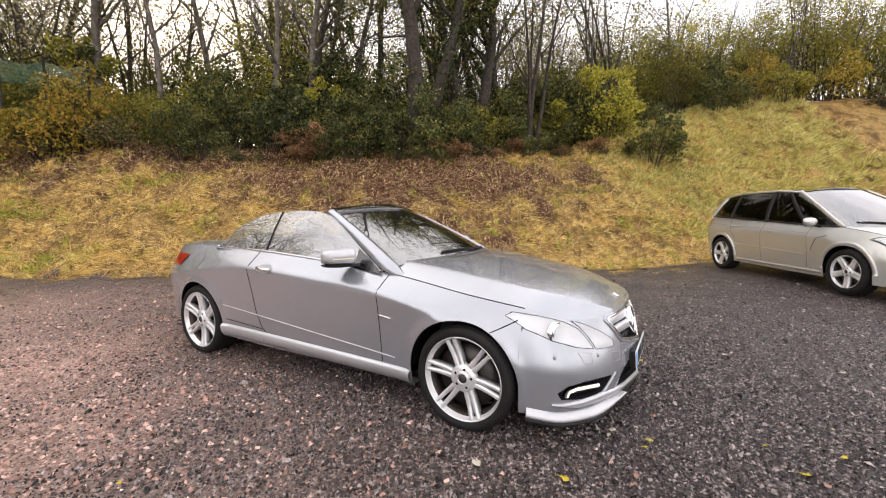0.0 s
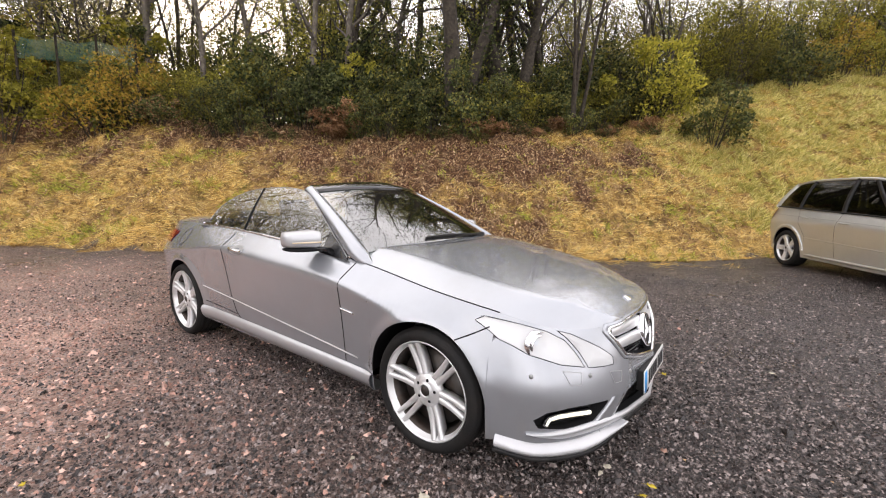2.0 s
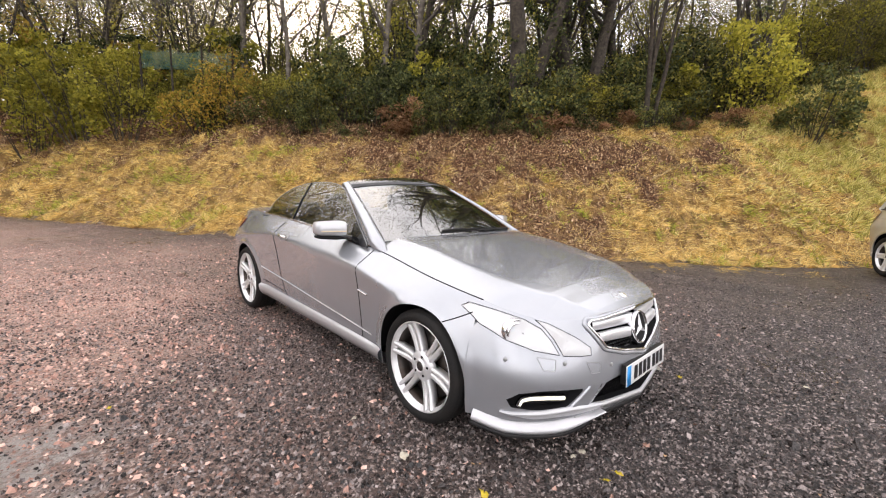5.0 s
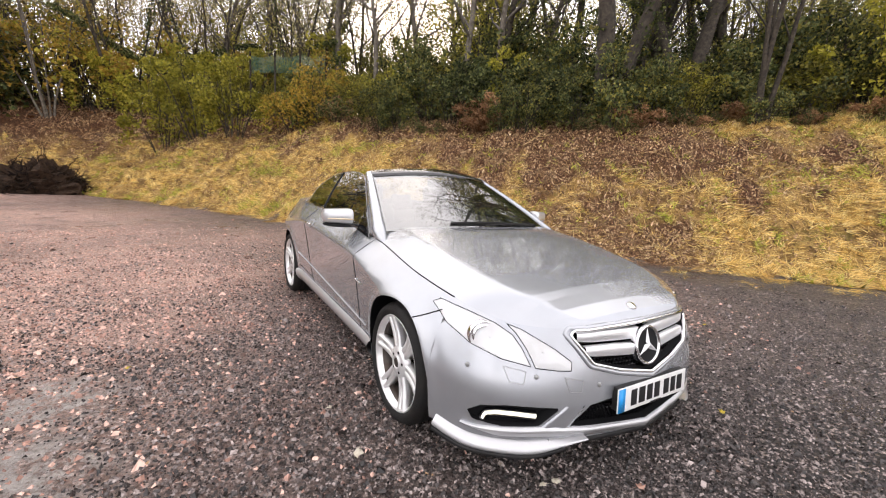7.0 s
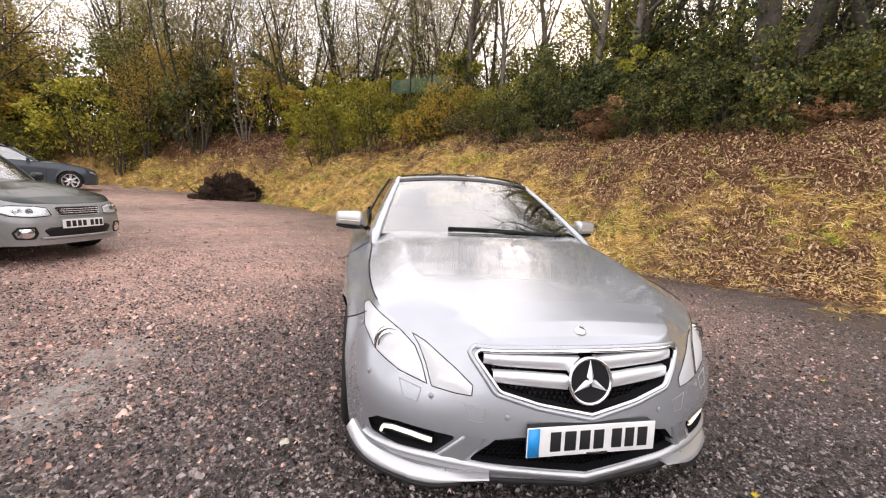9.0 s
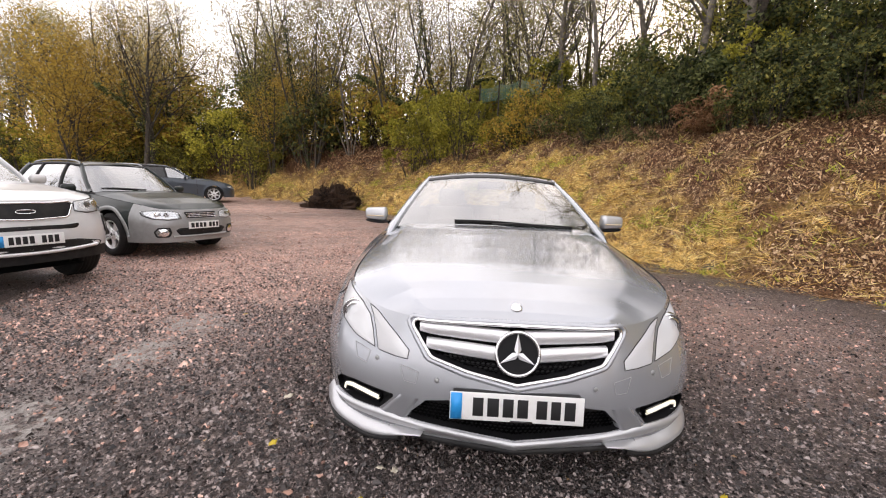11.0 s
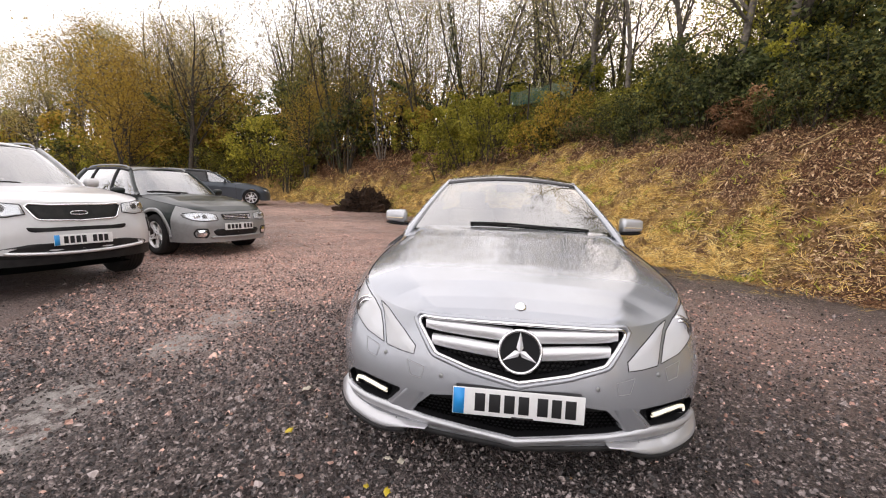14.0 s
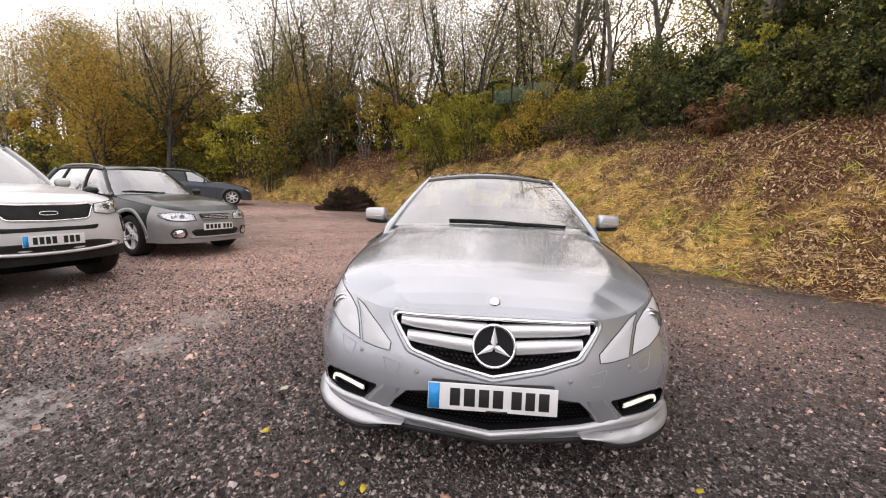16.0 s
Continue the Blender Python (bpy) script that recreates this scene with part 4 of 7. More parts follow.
# headlights: housing, projector, side lamp and clear lens
for poly, nm in ((LAMP, "headlight"), (LAMP_IN, "inner_headlight")):
    pk = pocket(CONV, poly, 0.055, M_LAMPIN, M_LAMPIN, CAR, nm, "clear headlight", shrink=0.86, mirror=(-1, 1))
    for wall_ob, back_ob, loop in pk:
        mid = loop.mean(0)
        sg = 1 if mid[0] > 0 else -1
        vs = []
        for k in (1.0, 0.8, 0.6, 0.4, 0.2, 0.02):
            for y, z in loop:
                vs.append(CONV.front(mid[0] + (y - mid[0]) * k, mid[1] + (z - mid[1]) * k, 0.001 + 0.006 * (1 - k * k)))
        mesh_ob("lens", vs, grid_faces(6, len(loop), True), M_LENS, back_ob, "clear plastic lens").visible_shadow = False
        big = nm == "headlight"
        cy, cz, rr = (sg * 0.730, 0.628, 0.040) if big else (sg * 0.548, 0.588, 0.022)
        base = CONV.front(cy, cz) + np.array([-0.035, 0, 0])
        v, f = revolve([(rr * 1.75, 0.018), (rr * 1.68, -0.006), (rr * 1.60, -0.010), (rr * 1.35, 0.008), (rr * 1.25, -0.012), (rr * 1.05, -0.012), (rr, 0.004)], 32)
        tr = Matrix.Translation(base) @ pose(0, 0, 0, 0, 0, 90 + sg * 16)
        ob = mesh_ob("lamp_bezel", v, f, M_CHROME, back_ob)
        ob.matrix_basis = tr
        v, f = revolve([(rr, 0.004), (rr * 0.8, -0.012), (rr * 0.45, -0.020), (0.0, -0.023)], 32)
        ob = mesh_ob("projector", v, f, M_LENS if not big else M_PROJECTOR, back_ob, "round projector lens")
        ob.matrix_basis = tr
# running lights in the recesses: a bar with its outer end turned down
for sg in (-1, 1):
    line = resample([(0.580, 0.314), (0.66, 0.320), (0.725, 0.320), (0.760, 0.308), (0.766, 0.282)], 22)
    lamp = tube("running_light", [CONV.front(sg * y, z, -0.014) for y, z in line], 0.0098, M_LED, CAR, "lit white running light", sides=8, up=(1, 0, 0), flat=0.7)
    tube("lamp_housing", [CONV.front(sg * y, z - 0.006, -0.030) for y, z in line], 0.024, M_GLOSSBLACK, lamp, sides=8, up=(1, 0, 0), flat=0.8)
    # broad hollow fin between recess and intake
    vs = []
    for t in np.linspace(0, 1, 14):
        mid, half, z = 0.430 + 0.072 * t, 0.040 + 0.016 * t, 0.372 - 0.104 * t
        for f, o in ((-1.12, -0.030), (-1.0, 0.004), (-0.6, 0.006), (0.0, 0.003 - 0.004 * math.sin(math.pi * t)), (0.6, 0.006), (1.0, 0.004), (1.12, -0.030)):
            vs.append(CONV.front(sg * (mid + half * f), z, o))
    mesh_ob("intake_fin", vs, grid_faces(14, 7), M_SILVER, CAR)
    # bright blade of the front skirt, from the wheel arch to its pointed tip
    path = np.linspace(CONV.at_x(0.405), CONV.at_y(0.37), 44)
    vs = []
    for i, st in enumerate(path):
        t = i / (len(path) - 1)
        zt = float(np.interp(t, (0, 0.25, 0.6, 1.0), (0.222, 0.200, 0.196, 0.226)))
        high = 0.050 * (1 - 0.94 * float(smooth01(0.66, 1.0, t)))
        prof = ((0.004, -0.004), (-0.002, 0.006), (-high * 0.40, 0.022 + 0.008 * t), (-high * 0.72, 0.034 + 0.008 * t), (-high, 0.026 + 0.008 * t), (-high - 0.004, 0.0), (-high, -0.05))
        for dz, o in prof:
            q = CONV.skin(st, max(zt + dz, 0.19), o, sg > 0)
            vs.append(q * np.array([1, 1, 0]) + np.array([0, 0, zt + dz]))
    mesh_ob("front_skirt", vs, grid_faces(len(path), 7), M_SILVER_LIGHT, CAR, "bright silver skirt blade")
    tube("skirt_rubber", [np.array(vs[i * 7 + 4]) + np.array([-0.005, 0, -0.010]) for i in range(len(path) - 6)], 0.012, M_BLACK, CAR, sides=6)
# lip under intake and recesses: one bar that rises to both corners, with a kink on the middle line
vs = []
LIPY = np.concatenate([np.linspace(-0.822, -0.02, 50), [0.0], np.linspace(0.02, 0.822, 50)])
for y in LIPY:
    a = abs(y)
    zm = float(np.interp(a, (0, 0.225, 0.42, 0.565, 0.70, 0.80, 0.868), (0.216, 0.236, 0.250, 0.246, 0.236, 0.244, 0.262)))
    hh = float(np.interp(a, (0, 0.4, 0.55, 0.72, 0.822), (0.019, 0.018, 0.024, 0.020, 0.002)))
    for dz, o in ((1.15, -0.030), (1.0, 0.004), (0.55, 0.014), (0.0, 0.015), (-0.15, 0.011), (-0.85, 0.010), (-1.0, 0.002), (-1.05, -0.04)):
        vs.append(CONV.front(y if y else 1e-6, zm + hh * dz, o))
mesh_ob("bumper_lip", vs, grid_faces(len(LIPY), 8), M_SILVER_LIGHT, CAR, "bright silver lip of the front bumper")
for sg in (-1, 1):
    # parking sensors and washer flap
    for y, z in ((0.585, 0.492), (0.318, 0.455)):
        v, f = revolve([(0.0, -0.003), (0.009, -0.003), (0.011, 0.002)], 14)
        ob = mesh_ob("parking_sensor", v, f, M_CLAD, CAR)
        q = CONV.front(sg * y, z, 0.001)
        ob.matrix_basis = Matrix.Translation(q) @ pose(0, 0, 0, 0, 0, 90 + sg * 30)
    v, f = revolve([(0.0, -0.003), (0.009, -0.003), (0.011, 0.002)], 14)
    ob = mesh_ob("parking_sensor", v, f, M_CLAD, CAR)
    ob.matrix_basis = Matrix.Translation(CONV.side(0.545, 0.513, 0.001, sg > 0)) @ pose(0, 0, 0, 0, 0, 90 + sg * 65)
    for poly in (((0.395, 0.478), (0.475, 0.492), (0.455, 0.432), (0.405, 0.430)), ((0.62, 0.512), (0.70, 0.528), (0.685, 0.468), (0.635, 0.460))):
        tube("flap_gap", [CONV.front(sg * y, z, 0.0003) for y, z in resample(poly, 40, True)], 0.0016, M_CLAD, CAR, sides=4, closed=True, up=(1, 0, 0))
# black lower edge, holder and plate
tube("chin_rubber", [CONV.front(y, 0.200, -0.006) - np.array([0, 0, 0.012 - 0.02 * abs(y)]) for y in np.linspace(-0.52, 0.52, 60)], 0.016, M_BLACK, CAR, sides=6)
part("plate_holder", box_bm(0.03, 0.50, 0.105, at=(0.876, 0, 0.390), bevel=0.004), M_BLACK, CAR)
plate(CAR, (0.896, 0, 0.388), tilt=-4)
part("plate_sticker", box_bm(0.002, 0.085, 0.010, at=(0.903, 0.02, 0.3345)), M_GLOSSBLACK, CAR)

# screen, pillars, header


def screen_at(f, t, off=0.0):
    """f: -1 right to 1 left; t: 0 cowl to 1 header."""
    b = np.array((-0.60 + 0.17 * (1 - f * f), 0.745 * f, 0.94 + 0.045 * (1 - f * f)))
    e = np.array((-1.315 + 0.14 * (1 - f * f), 0.560 * f, 1.298 + 0.042 * (1 - f * f)))
    n = np.array((0.45, 0.25 * f, 0.86))
    return b + (e - b) * t + n * (0.045 * t * (1 - t) + off)


nf, ntt = 33, 14
vs = [screen_at(-0.985 + 1.97 * i / (nf - 1), j / (ntt - 1)) for j in range(ntt) for i in range(nf)]
mesh_ob("windscreen", vs, grid_faces(ntt, nf), M_SCREEN, CAR, "curved clear windscreen reflecting trees").visible_shadow = False
vs, fs = [], []
for k, (a, b, c, d) in enumerate(((-0.99, 0.99, 0.955, 1.0), (-0.99, 0.99, 0.0, 0.035), (-0.99, -0.955, 0.0, 1.0), (0.955, 0.99, 0.0, 1.0))):
    o = len(vs)
    n1, n2 = (24, 2) if b - a > 0.5 else (2, 24)
    vs += [screen_at(a + (b - a) * i / (n1 - 1), c + (d - c) * j / (n2 - 1), -0.004) for j in range(n2) for i in range(n1)]
    fs += [tuple(o + q for q in f) for f in grid_faces(n2, n1)]
mesh_ob("screen_border", vs, fs, M_GLOSSBLACK, CAR, "black painted screen border")
vs = []
for i in range(33):
    f = -1.0 + 2 * i / 32
    for t, o in ((0.97, 0.006), (1.02, 0.012), (1.12, 0.008), (1.15, -0.018), (1.08, -0.045), (0.99, -0.03)):
        vs.append(screen_at(f, t, o))
mesh_ob("screen_header", vs, grid_faces(33, 6, True), M_GLOSSBLACK, CAR, "gloss black windscreen header")
for sg in (-1, 1):
    vs = []
    for i in range(22):
        t = -0.17 + 1.255 * i / 21
        c = screen_at(sg * 1.0, t)
        w = (1.25 - 0.45 * min(max(t, 0), 1)) * float(smooth01(-0.24, 0.03, t))
        sag = 0.0
        for dx, dy, dz in ((0.012, -0.012, 0.012), (0.0, 0.012, 0.014), (-0.02, 0.034, 0.006), (-0.05, 0.050, -0.02), (-0.05, 0.02, -0.035), (0.0, -0.02, -0.012)):
            vs.append((c[0] + dx * w, c[1] + sg * dy * w, c[2] + dz * w + sag * 0.3))
    mesh_ob("windscreen_pillar", vs, grid_faces(22, 6, True), M_SILVER, CAR, "silver windscreen pillar")
    # side glass: front pane and rear quarter pane
    topline = spline([(-0.66, 0.905), (-0.90, 1.045), (-1.12, 1.175), (-1.34, 1.285), (-1.58, 1.322), (-1.87, 1.318), (-2.15, 1.285), (-2.36, 1.215), (-2.50, 1.12), (-2.55, 1.03)], np.linspace(0, 9, 91))

    def glass_at(x, z, o=0.0, sg=sg):
        return np.array((x, sg * (0.79 - 0.50 * (z - 0.95) - 0.12 * max(z - 1.15, 0) + o), z))

    for a, b, nm in ((-0.68, -1.925, "door_window"), (-1.945, -2.548, "quarter_window")):
        xs = np.linspace(a, b, 30)
        tz = np.interp(-xs, -topline[:, 0], topline[:, 1])
        bz = np.interp(xs, (-2.6, -1.96, -1.2, -0.6), (0.985, 0.975, 0.935, 0.885))
        tz = np.maximum(tz, bz + 0.004)
        vs = [glass_at(x, z0 + (z1 - z0) * j / 9) for j in range(10) for x, z0, z1 in zip(xs, bz, tz)]
        mesh_ob(nm, vs, grid_faces(10, 30), M_GLASS, CAR, "raised clear side window").visible_shadow = False
        tube("window_edge", [glass_at(x, z) for x, z in zip(xs, tz)], 0.0025, M_CLAD, CAR, sides=5)
    tube("window_seal", [glass_at(-1.935, z, 0.002) for z in np.linspace(0.97, 1.315, 10)], 0.008, M_BLACK, CAR, sides=6)
    tube("belt_trim", [CONV.point(CONV.at_x(x), CONV.top(np.array(CONV.at_x(x)))) * np.array([1, -sg, 1]) + np.array([0, 0, 0.004]) for x in np.linspace(-0.66, -2.64, 60)], 0.008, M_CHROME, CAR, "chrome belt strip", sides=6)
    sail = [glass_at(-0.66, 0.895, 0.006), glass_at(-0.92, 0.915, 0.006), glass_at(-0.92, 1.045, 0.006), glass_at(-0.80, 0.985, 0.006)]
    mesh_ob("mirror_sail", sail + [q - np.array([0, sg * 0.012, 0]) for q in sail], [(0, 1, 2, 3), (4, 7, 6, 5), (0, 4, 5, 1), (1, 5, 6, 2), (2, 6, 7, 3), (3, 7, 4, 0)], M_GLOSSBLACK, CAR, smooth=False)
    # stalk and housing of the mirror
    st0 = np.array((-0.86, sg * 0.815, 0.945))
    tube("mirror_stalk", [st0, st0 + np.array([-0.03, sg * 0.04, 0.005]), st0 + np.array([-0.06, sg * 0.08, 0.012])], [0.03, 0.024, 0.02], M_GLOSSBLACK, CAR, sides=8, flat=0.6)
    vs = []
    for i in range(15):
        t = i / 14
        taper = (1 - abs(2 * t - 1) ** 9) ** 0.5
        hz = (0.055 - 0.009 * t) * (0.45 + 0.55 * taper)
        hx = 0.078 * (0.5 + 0.5 * taper) * (1 - 0.22 * t)
        c = np.array((-0.915 - 0.075 * t, sg * (0.850 + 0.190 * t), 1.010 - 0.004 * t))
        for k in range(16):
            a = 2 * math.pi * k / 16
            ex, ez = abs(math.cos(a)) ** 0.5 * math.copysign(1, math.cos(a)), abs(math.sin(a)) ** 0.42 * math.copysign(1, math.sin(a))
            vs.append(c + np.array([hx * max(ex, -0.55), 0.0, hz * ez]))
    vs += [np.mean(vs[:16], 0), np.mean(vs[-16:], 0)]
    n = len(vs)
    fs = grid_faces(15, 16, True) + [(n - 2, (k + 1) % 16, k) for k in range(16)] + [(n - 1, 14 * 16 + k, 14 * 16 + (k + 1) % 16) for k in range(16)]
    mir = mesh_ob("door_mirror", vs, fs, M_SILVER_LIGHT, CAR, "silver door mirror with indicator strip")
    tube("indicator_strip", [(-0.915 - 0.075 * t + 0.076 * (1 - 0.22 * t), sg * (0.855 + 0.18 * t), 0.993 - 0.002 * t) for t in np.linspace(0.06, 0.9, 10)], 0.0050, M_AMBER, mir, sides=6)
    tube("mirror_base", [(-0.925 - 0.07 * t, sg * (0.815 + 0.215 * t), 0.944 + 0.004 * t) for t in np.linspace(0, 1, 8)], [0.045, 0.066, 0.072, 0.074, 0.072, 0.066, 0.056, 0.03], M_MATTBLACK, mir, sides=10, flat=0.26)

# wipers and cowl
tube("cowl", [(-0.50 + 0.150 * (1 - (y / 0.72) ** 2), y, 0.935 + 0.036 * (1 - (y / 0.72) ** 2)) for y in np.linspace(-0.60, 0.60, 40)], 0.020, M_BLACK, CAR, "black plastic cowl", sides=6, flat=0.5)
for f0, f1, t1 in ((0.62, -0.40, 0.052), (-0.05, 0.72, 0.035)):
    line = [screen_at(f0 + (f1 - f0) * i / 15, 0.004 + (t1 - 0.004) * math.sin(math.pi * 0.5 * i / 15), 0.013) for i in range(16)]
    wp = tube("wiper", line, 0.005, M_BLACK, CAR, "black wiper", sides=6)
    tube("wiper_blade", [q - np.array([0, 0, 0.009]) for q in line[4:]], 0.005, M_RUBBER, wp, sides=5)

# cabin
tub = []
for x in np.linspace(-0.55, -2.65, 20):
    zt = float(np.interp(x, (-2.65, -1.96, -1.2, -0.55), (0.985, 0.97, 0.93, 0.88)))
    tub += [(x, -0.80, zt), (x, -0.70, zt + 0.005), (x, -0.66, zt - 0.10), (x, -0.64, 0.40), (x, -0.6, 0.32), (x, 0, 0.34), (x, 0.6, 0.32), (x, 0.64, 0.40), (x, 0.66, zt - 0.10), (x, 0.70, zt + 0.005), (x, 0.80, zt)]
mesh_ob("cabin_lining", tub, grid_faces(20, 11), M_LEATHER, CAR, "dark cabin lining")
vs = []
for i in range(21):
    y = -0.70 + 1.40 * i / 20
    k = 0.03 * (1 - (y / 0.7) ** 2) + (0.045 * math.exp(-((y + 0.36) / 0.17) ** 2))
    for x, z in ((-0.50, 0.90), (-0.62, 0.925), (-0.85, 0.925 + k), (-1.0, 0.90 + k), (-1.04, 0.84), (-0.98, 0.60), (-0.7, 0.45)):
        vs.append((x + 0.1 * (1 - (y / 0.7) ** 2) * (x > -0.7), y, z))
mesh_ob("dashboard", vs, grid_faces(21, 7), M_LEATHER, CAR, "dark dashboard")
v, f = revolve([(0.175 + 0.014 * math.cos(a), 0.014 * math.sin(a)) for a in np.linspace(0, 2 * math.pi, 9)], 32)
sw = mesh_ob("steering_wheel", v, f, M_LEATHER, CAR, "dark leather steering wheel")
sw.matrix_basis = pose(-1.14, -0.36, 0.80, 0, 0, 90) @ pose(0, 0, 0, 25, 0, 0)
for a in (0, 180, 270):
    part("wheel_spoke", box_bm(0.15, 0.02, 0.035, at=(0.09, 0, 0), bevel=0.006, turn=None), M_LEATHER, sw).matrix_basis = pose(0, 0, 0, 0, a, 0)
for x, y in ((-1.62, -0.36), (-1.62, 0.36), (-2.38, -0.32), (-2.38, 0.32)):
    front = x > -2
    seat = part("car_seat", box_bm(0.50, 0.48, 0.16, at=(0.2, 0, 0.46), bevel=0.05, seg=3), M_LEATHER, CAR, "black leather seat")
    seat.matrix_basis = pose(x, y, 0.0)
    top = 0.62 if front else 0.50
    part("seat_back", box_bm(0.13, 0.46, top, at=(0, 0, top / 2), bevel=0.05, seg=3), M_LEATHER, seat).matrix_basis = pose(-0.05, 0, 0.45, 0, -18, 0)
    part("headrest", box_bm(0.10, 0.26, 0.17, at=(0, 0, 0.09), bevel=0.045, seg=3), M_LEATHER, seat).matrix_basis = pose(-0.235 if front else -0.20, 0, 0.45 + (0.60 if front else 0.48), 0, -10, 0)
mirror_in = part("interior_mirror", box_bm(0.03, 0.24, 0.065, bevel=0.014), M_BLACK, CAR, "interior mirror")
mirror_in.matrix_basis = pose(-1.16, 0, 1.265, 0, 10, 0)

# ---- the other parked cars ----


def lay(shell, poly, off, material, parent, name, label="", sides=(-1, 1), dome=0.0, tail=False):
    """A piece that lies on the nose (or tail), within an outline of (lateral, height)."""
    whole = abs(poly[0][0]) < 1e-6
    out = []
    for sg in ((1,) if whole else sides):
        pts = [(y * sg, z) for y, z in poly]
        if whole:
            pts = pts + [(-y, z) for y, z in poly[::-1] if y > 1e-6]
        loop = resample(pts, 72, True)
        mid = loop.mean(0)
        vs = []
        for k, o in ((1.0, -0.012), (1.0, off), (0.8, off + dome * 0.5), (0.5, off + dome), (0.02, off + dome)):
            for y, z in loop:
                vs.append(shell.front(mid[0] + (y - mid[0]) * k, mid[1] + (z - mid[1]) * k, o, tail))
        out.append(mesh_ob(name, vs, grid_faces(5, 72, True), material, parent, label))
    return out


def bolster(root, x, y, top, material=M_LEATHER):
    seat = part("car_seat", box_bm(0.5, 0.48, 0.16, at=(0.2, 0, 0.55), bevel=0.05), material, root)
    seat.matrix_basis = pose(x, y, 0)
    part("seat_back", box_bm(0.13, 0.46, top - 0.6, at=(0, 0, (top - 0.6) / 2), bevel=0.05), material, seat).matrix_basis = pose(-0.05, 0, 0.55, 0, -16, 0)
    part("headrest", box_bm(0.10, 0.26, 0.17, bevel=0.04), material, seat).matrix_basis = pose(-0.18, 0, top + 0.04, 0, -10, 0)


def closed_car(name, label, place, keys, wheels, tyre, rim, style, cabin, glass, paint, bonnet_mid, cowl, posts, panel, arch_trim=None, roof_paint=None, rails=False):
    root = new(name)
    root.matrix_basis = place
    tagged(root, label, "car")
    hubz = wheels[0][1]
    sh = Shell(keys, wheels, under=0.04)
    st, edge = sh.build(panel, root, 130, 22)
    # bonnet
    bx = edge[edge[:, 0] > cowl]
    deck("bonnet", bx, bonnet_mid, lambda x: 0.78, 0.18, root, "", lambda x: 0.28 * float(smooth01(0.5, cowl, x)), cols=21, material=paint)
    sh.seam = bx
    for sg in (-1, 1):
        tube("bonnet_gap", resample(bx[bx[:, 0] < 0.55] * np.array([1, -sg, 1]), 30), 0.004, M_GAP, root, sides=5)
    # cabin: glass from the belt to the roof's edge
    cab = np.array(cabin, float)
    n = len(cab) - 1

    def at(s, t, off=0.0, sg=-1):
        c = spline(cab, [s])[0]
        b, r = c[:3], c[3:]
        p = b + (r - b) * t
        bulge = 0.035 * 4 * t * (1 - t)
        side = np.array([0.0, 1.0, 0.25])
        w = smooth01(1.2, 2.4, s) * (1 - smooth01(n - 1.6, n - 0.4, s))
        fwd = np.array([0.75 if s < n / 2 else -0.75, 0.0, 0.5])
        p = p + (side * w + fwd * (1 - w)) * (bulge * 0.7 + off)
        return p * np.array([1, sg, 1])

    for a, b, material, nm in glass:
        for sg in ((-1, 1) if a > 0 and b < n else (0,)):
            if sg:
                ss = np.linspace(a, b, 12)
                vs = [at(s, 0.0 + 0.97 * j / 8, 0, sg) for j in range(9) for s in ss]
                m = 12
            else:
                ss = list(np.linspace(b, a, 10)) if a == 0 else list(np.linspace(a, b, 10))
                vs = []
                for j in range(9):
                    row = [at(s, 0.97 * j / 8, 0, -1) for s in ss] + [at(s, 0.97 * j / 8, 0, 1) for s in ss[::-1]][1:]
                    vs += row
                m = 19
            mesh_ob(nm, vs, grid_faces(9, m), material, root, "").visible_shadow = False
    for s, rad, material, nm in posts:
        for sg in (-1, 1):
            tube(nm, [at(s, t, 0.004, sg) for t in np.linspace(-0.02, 1.0, 10)], rad, material, root, sides=8, flat=0.45, up=(0, sg, 0.3))
    for sg in (-1, 1):
        tube("roof_edge", [at(s, 0.985, 0.006, sg) for s in np.linspace(1.9, n - 1.2, 40)], 0.022, M_BLACK if roof_paint is None else paint, root, sides=6)
        tube("belt_strip", [at(s, 0.0, 0.008, sg) for s in np.linspace(2.0, n - 1.2, 40)], 0.011, M_BLACK, root, sides=6)
    ss = np.linspace(0, n, 60)
    vs = []
    for s in ss:
        c = spline(cab, [s])[0]
        y = abs(c[4])
        for k in range(17):
            f = -1 + k / 8
            vs.append((c[3], f * y, c[5] + 0.055 * (1 - abs(f) ** 2.2) * math.sin(math.pi * min(max(s / n, 0.0), 1.0)) ** 0.5))
    mesh_ob("roof", vs, grid_faces(60, 17), paint if roof_paint is None else roof_paint, root, "")
    # header and hatch strips
    if rails:
        for sg in (-1, 1):
            tube("roof_rail", [at(s, 1.0, 0.0, sg) + np.array([0, -sg * 0.05, 0.025 + 0.03 * math.sin(math.pi * u) ** 0.4]) for s, u in zip(np.linspace(2.3, n - 1.4, 24), np.linspace(0.001, 0.999, 24))], 0.014, M_CLAD, root, "roof rail", sides=8)
    # inside
    x0, x1 = cab[2][0] - 0.1, cab[-3][0]
    vs = []
    for x in np.linspace(x0 + 0.35, x1, 8):
        vs += [(x, -0.74, 0.95), (x, -0.70, 0.4), (x, 0, 0.38), (x, 0.70, 0.4), (x, 0.74, 0.95)]
    mesh_ob("cabin_lining", vs, grid_faces(8, 5), M_LEATHER, root)
    zb = cab[1][2]
    part("dashboard", box_bm(0.55, 1.45, 0.22, at=(cab[1][0] - 0.42, 0, zb - 0.14), bevel=0.06, seg=3), M_LEATHER, root)
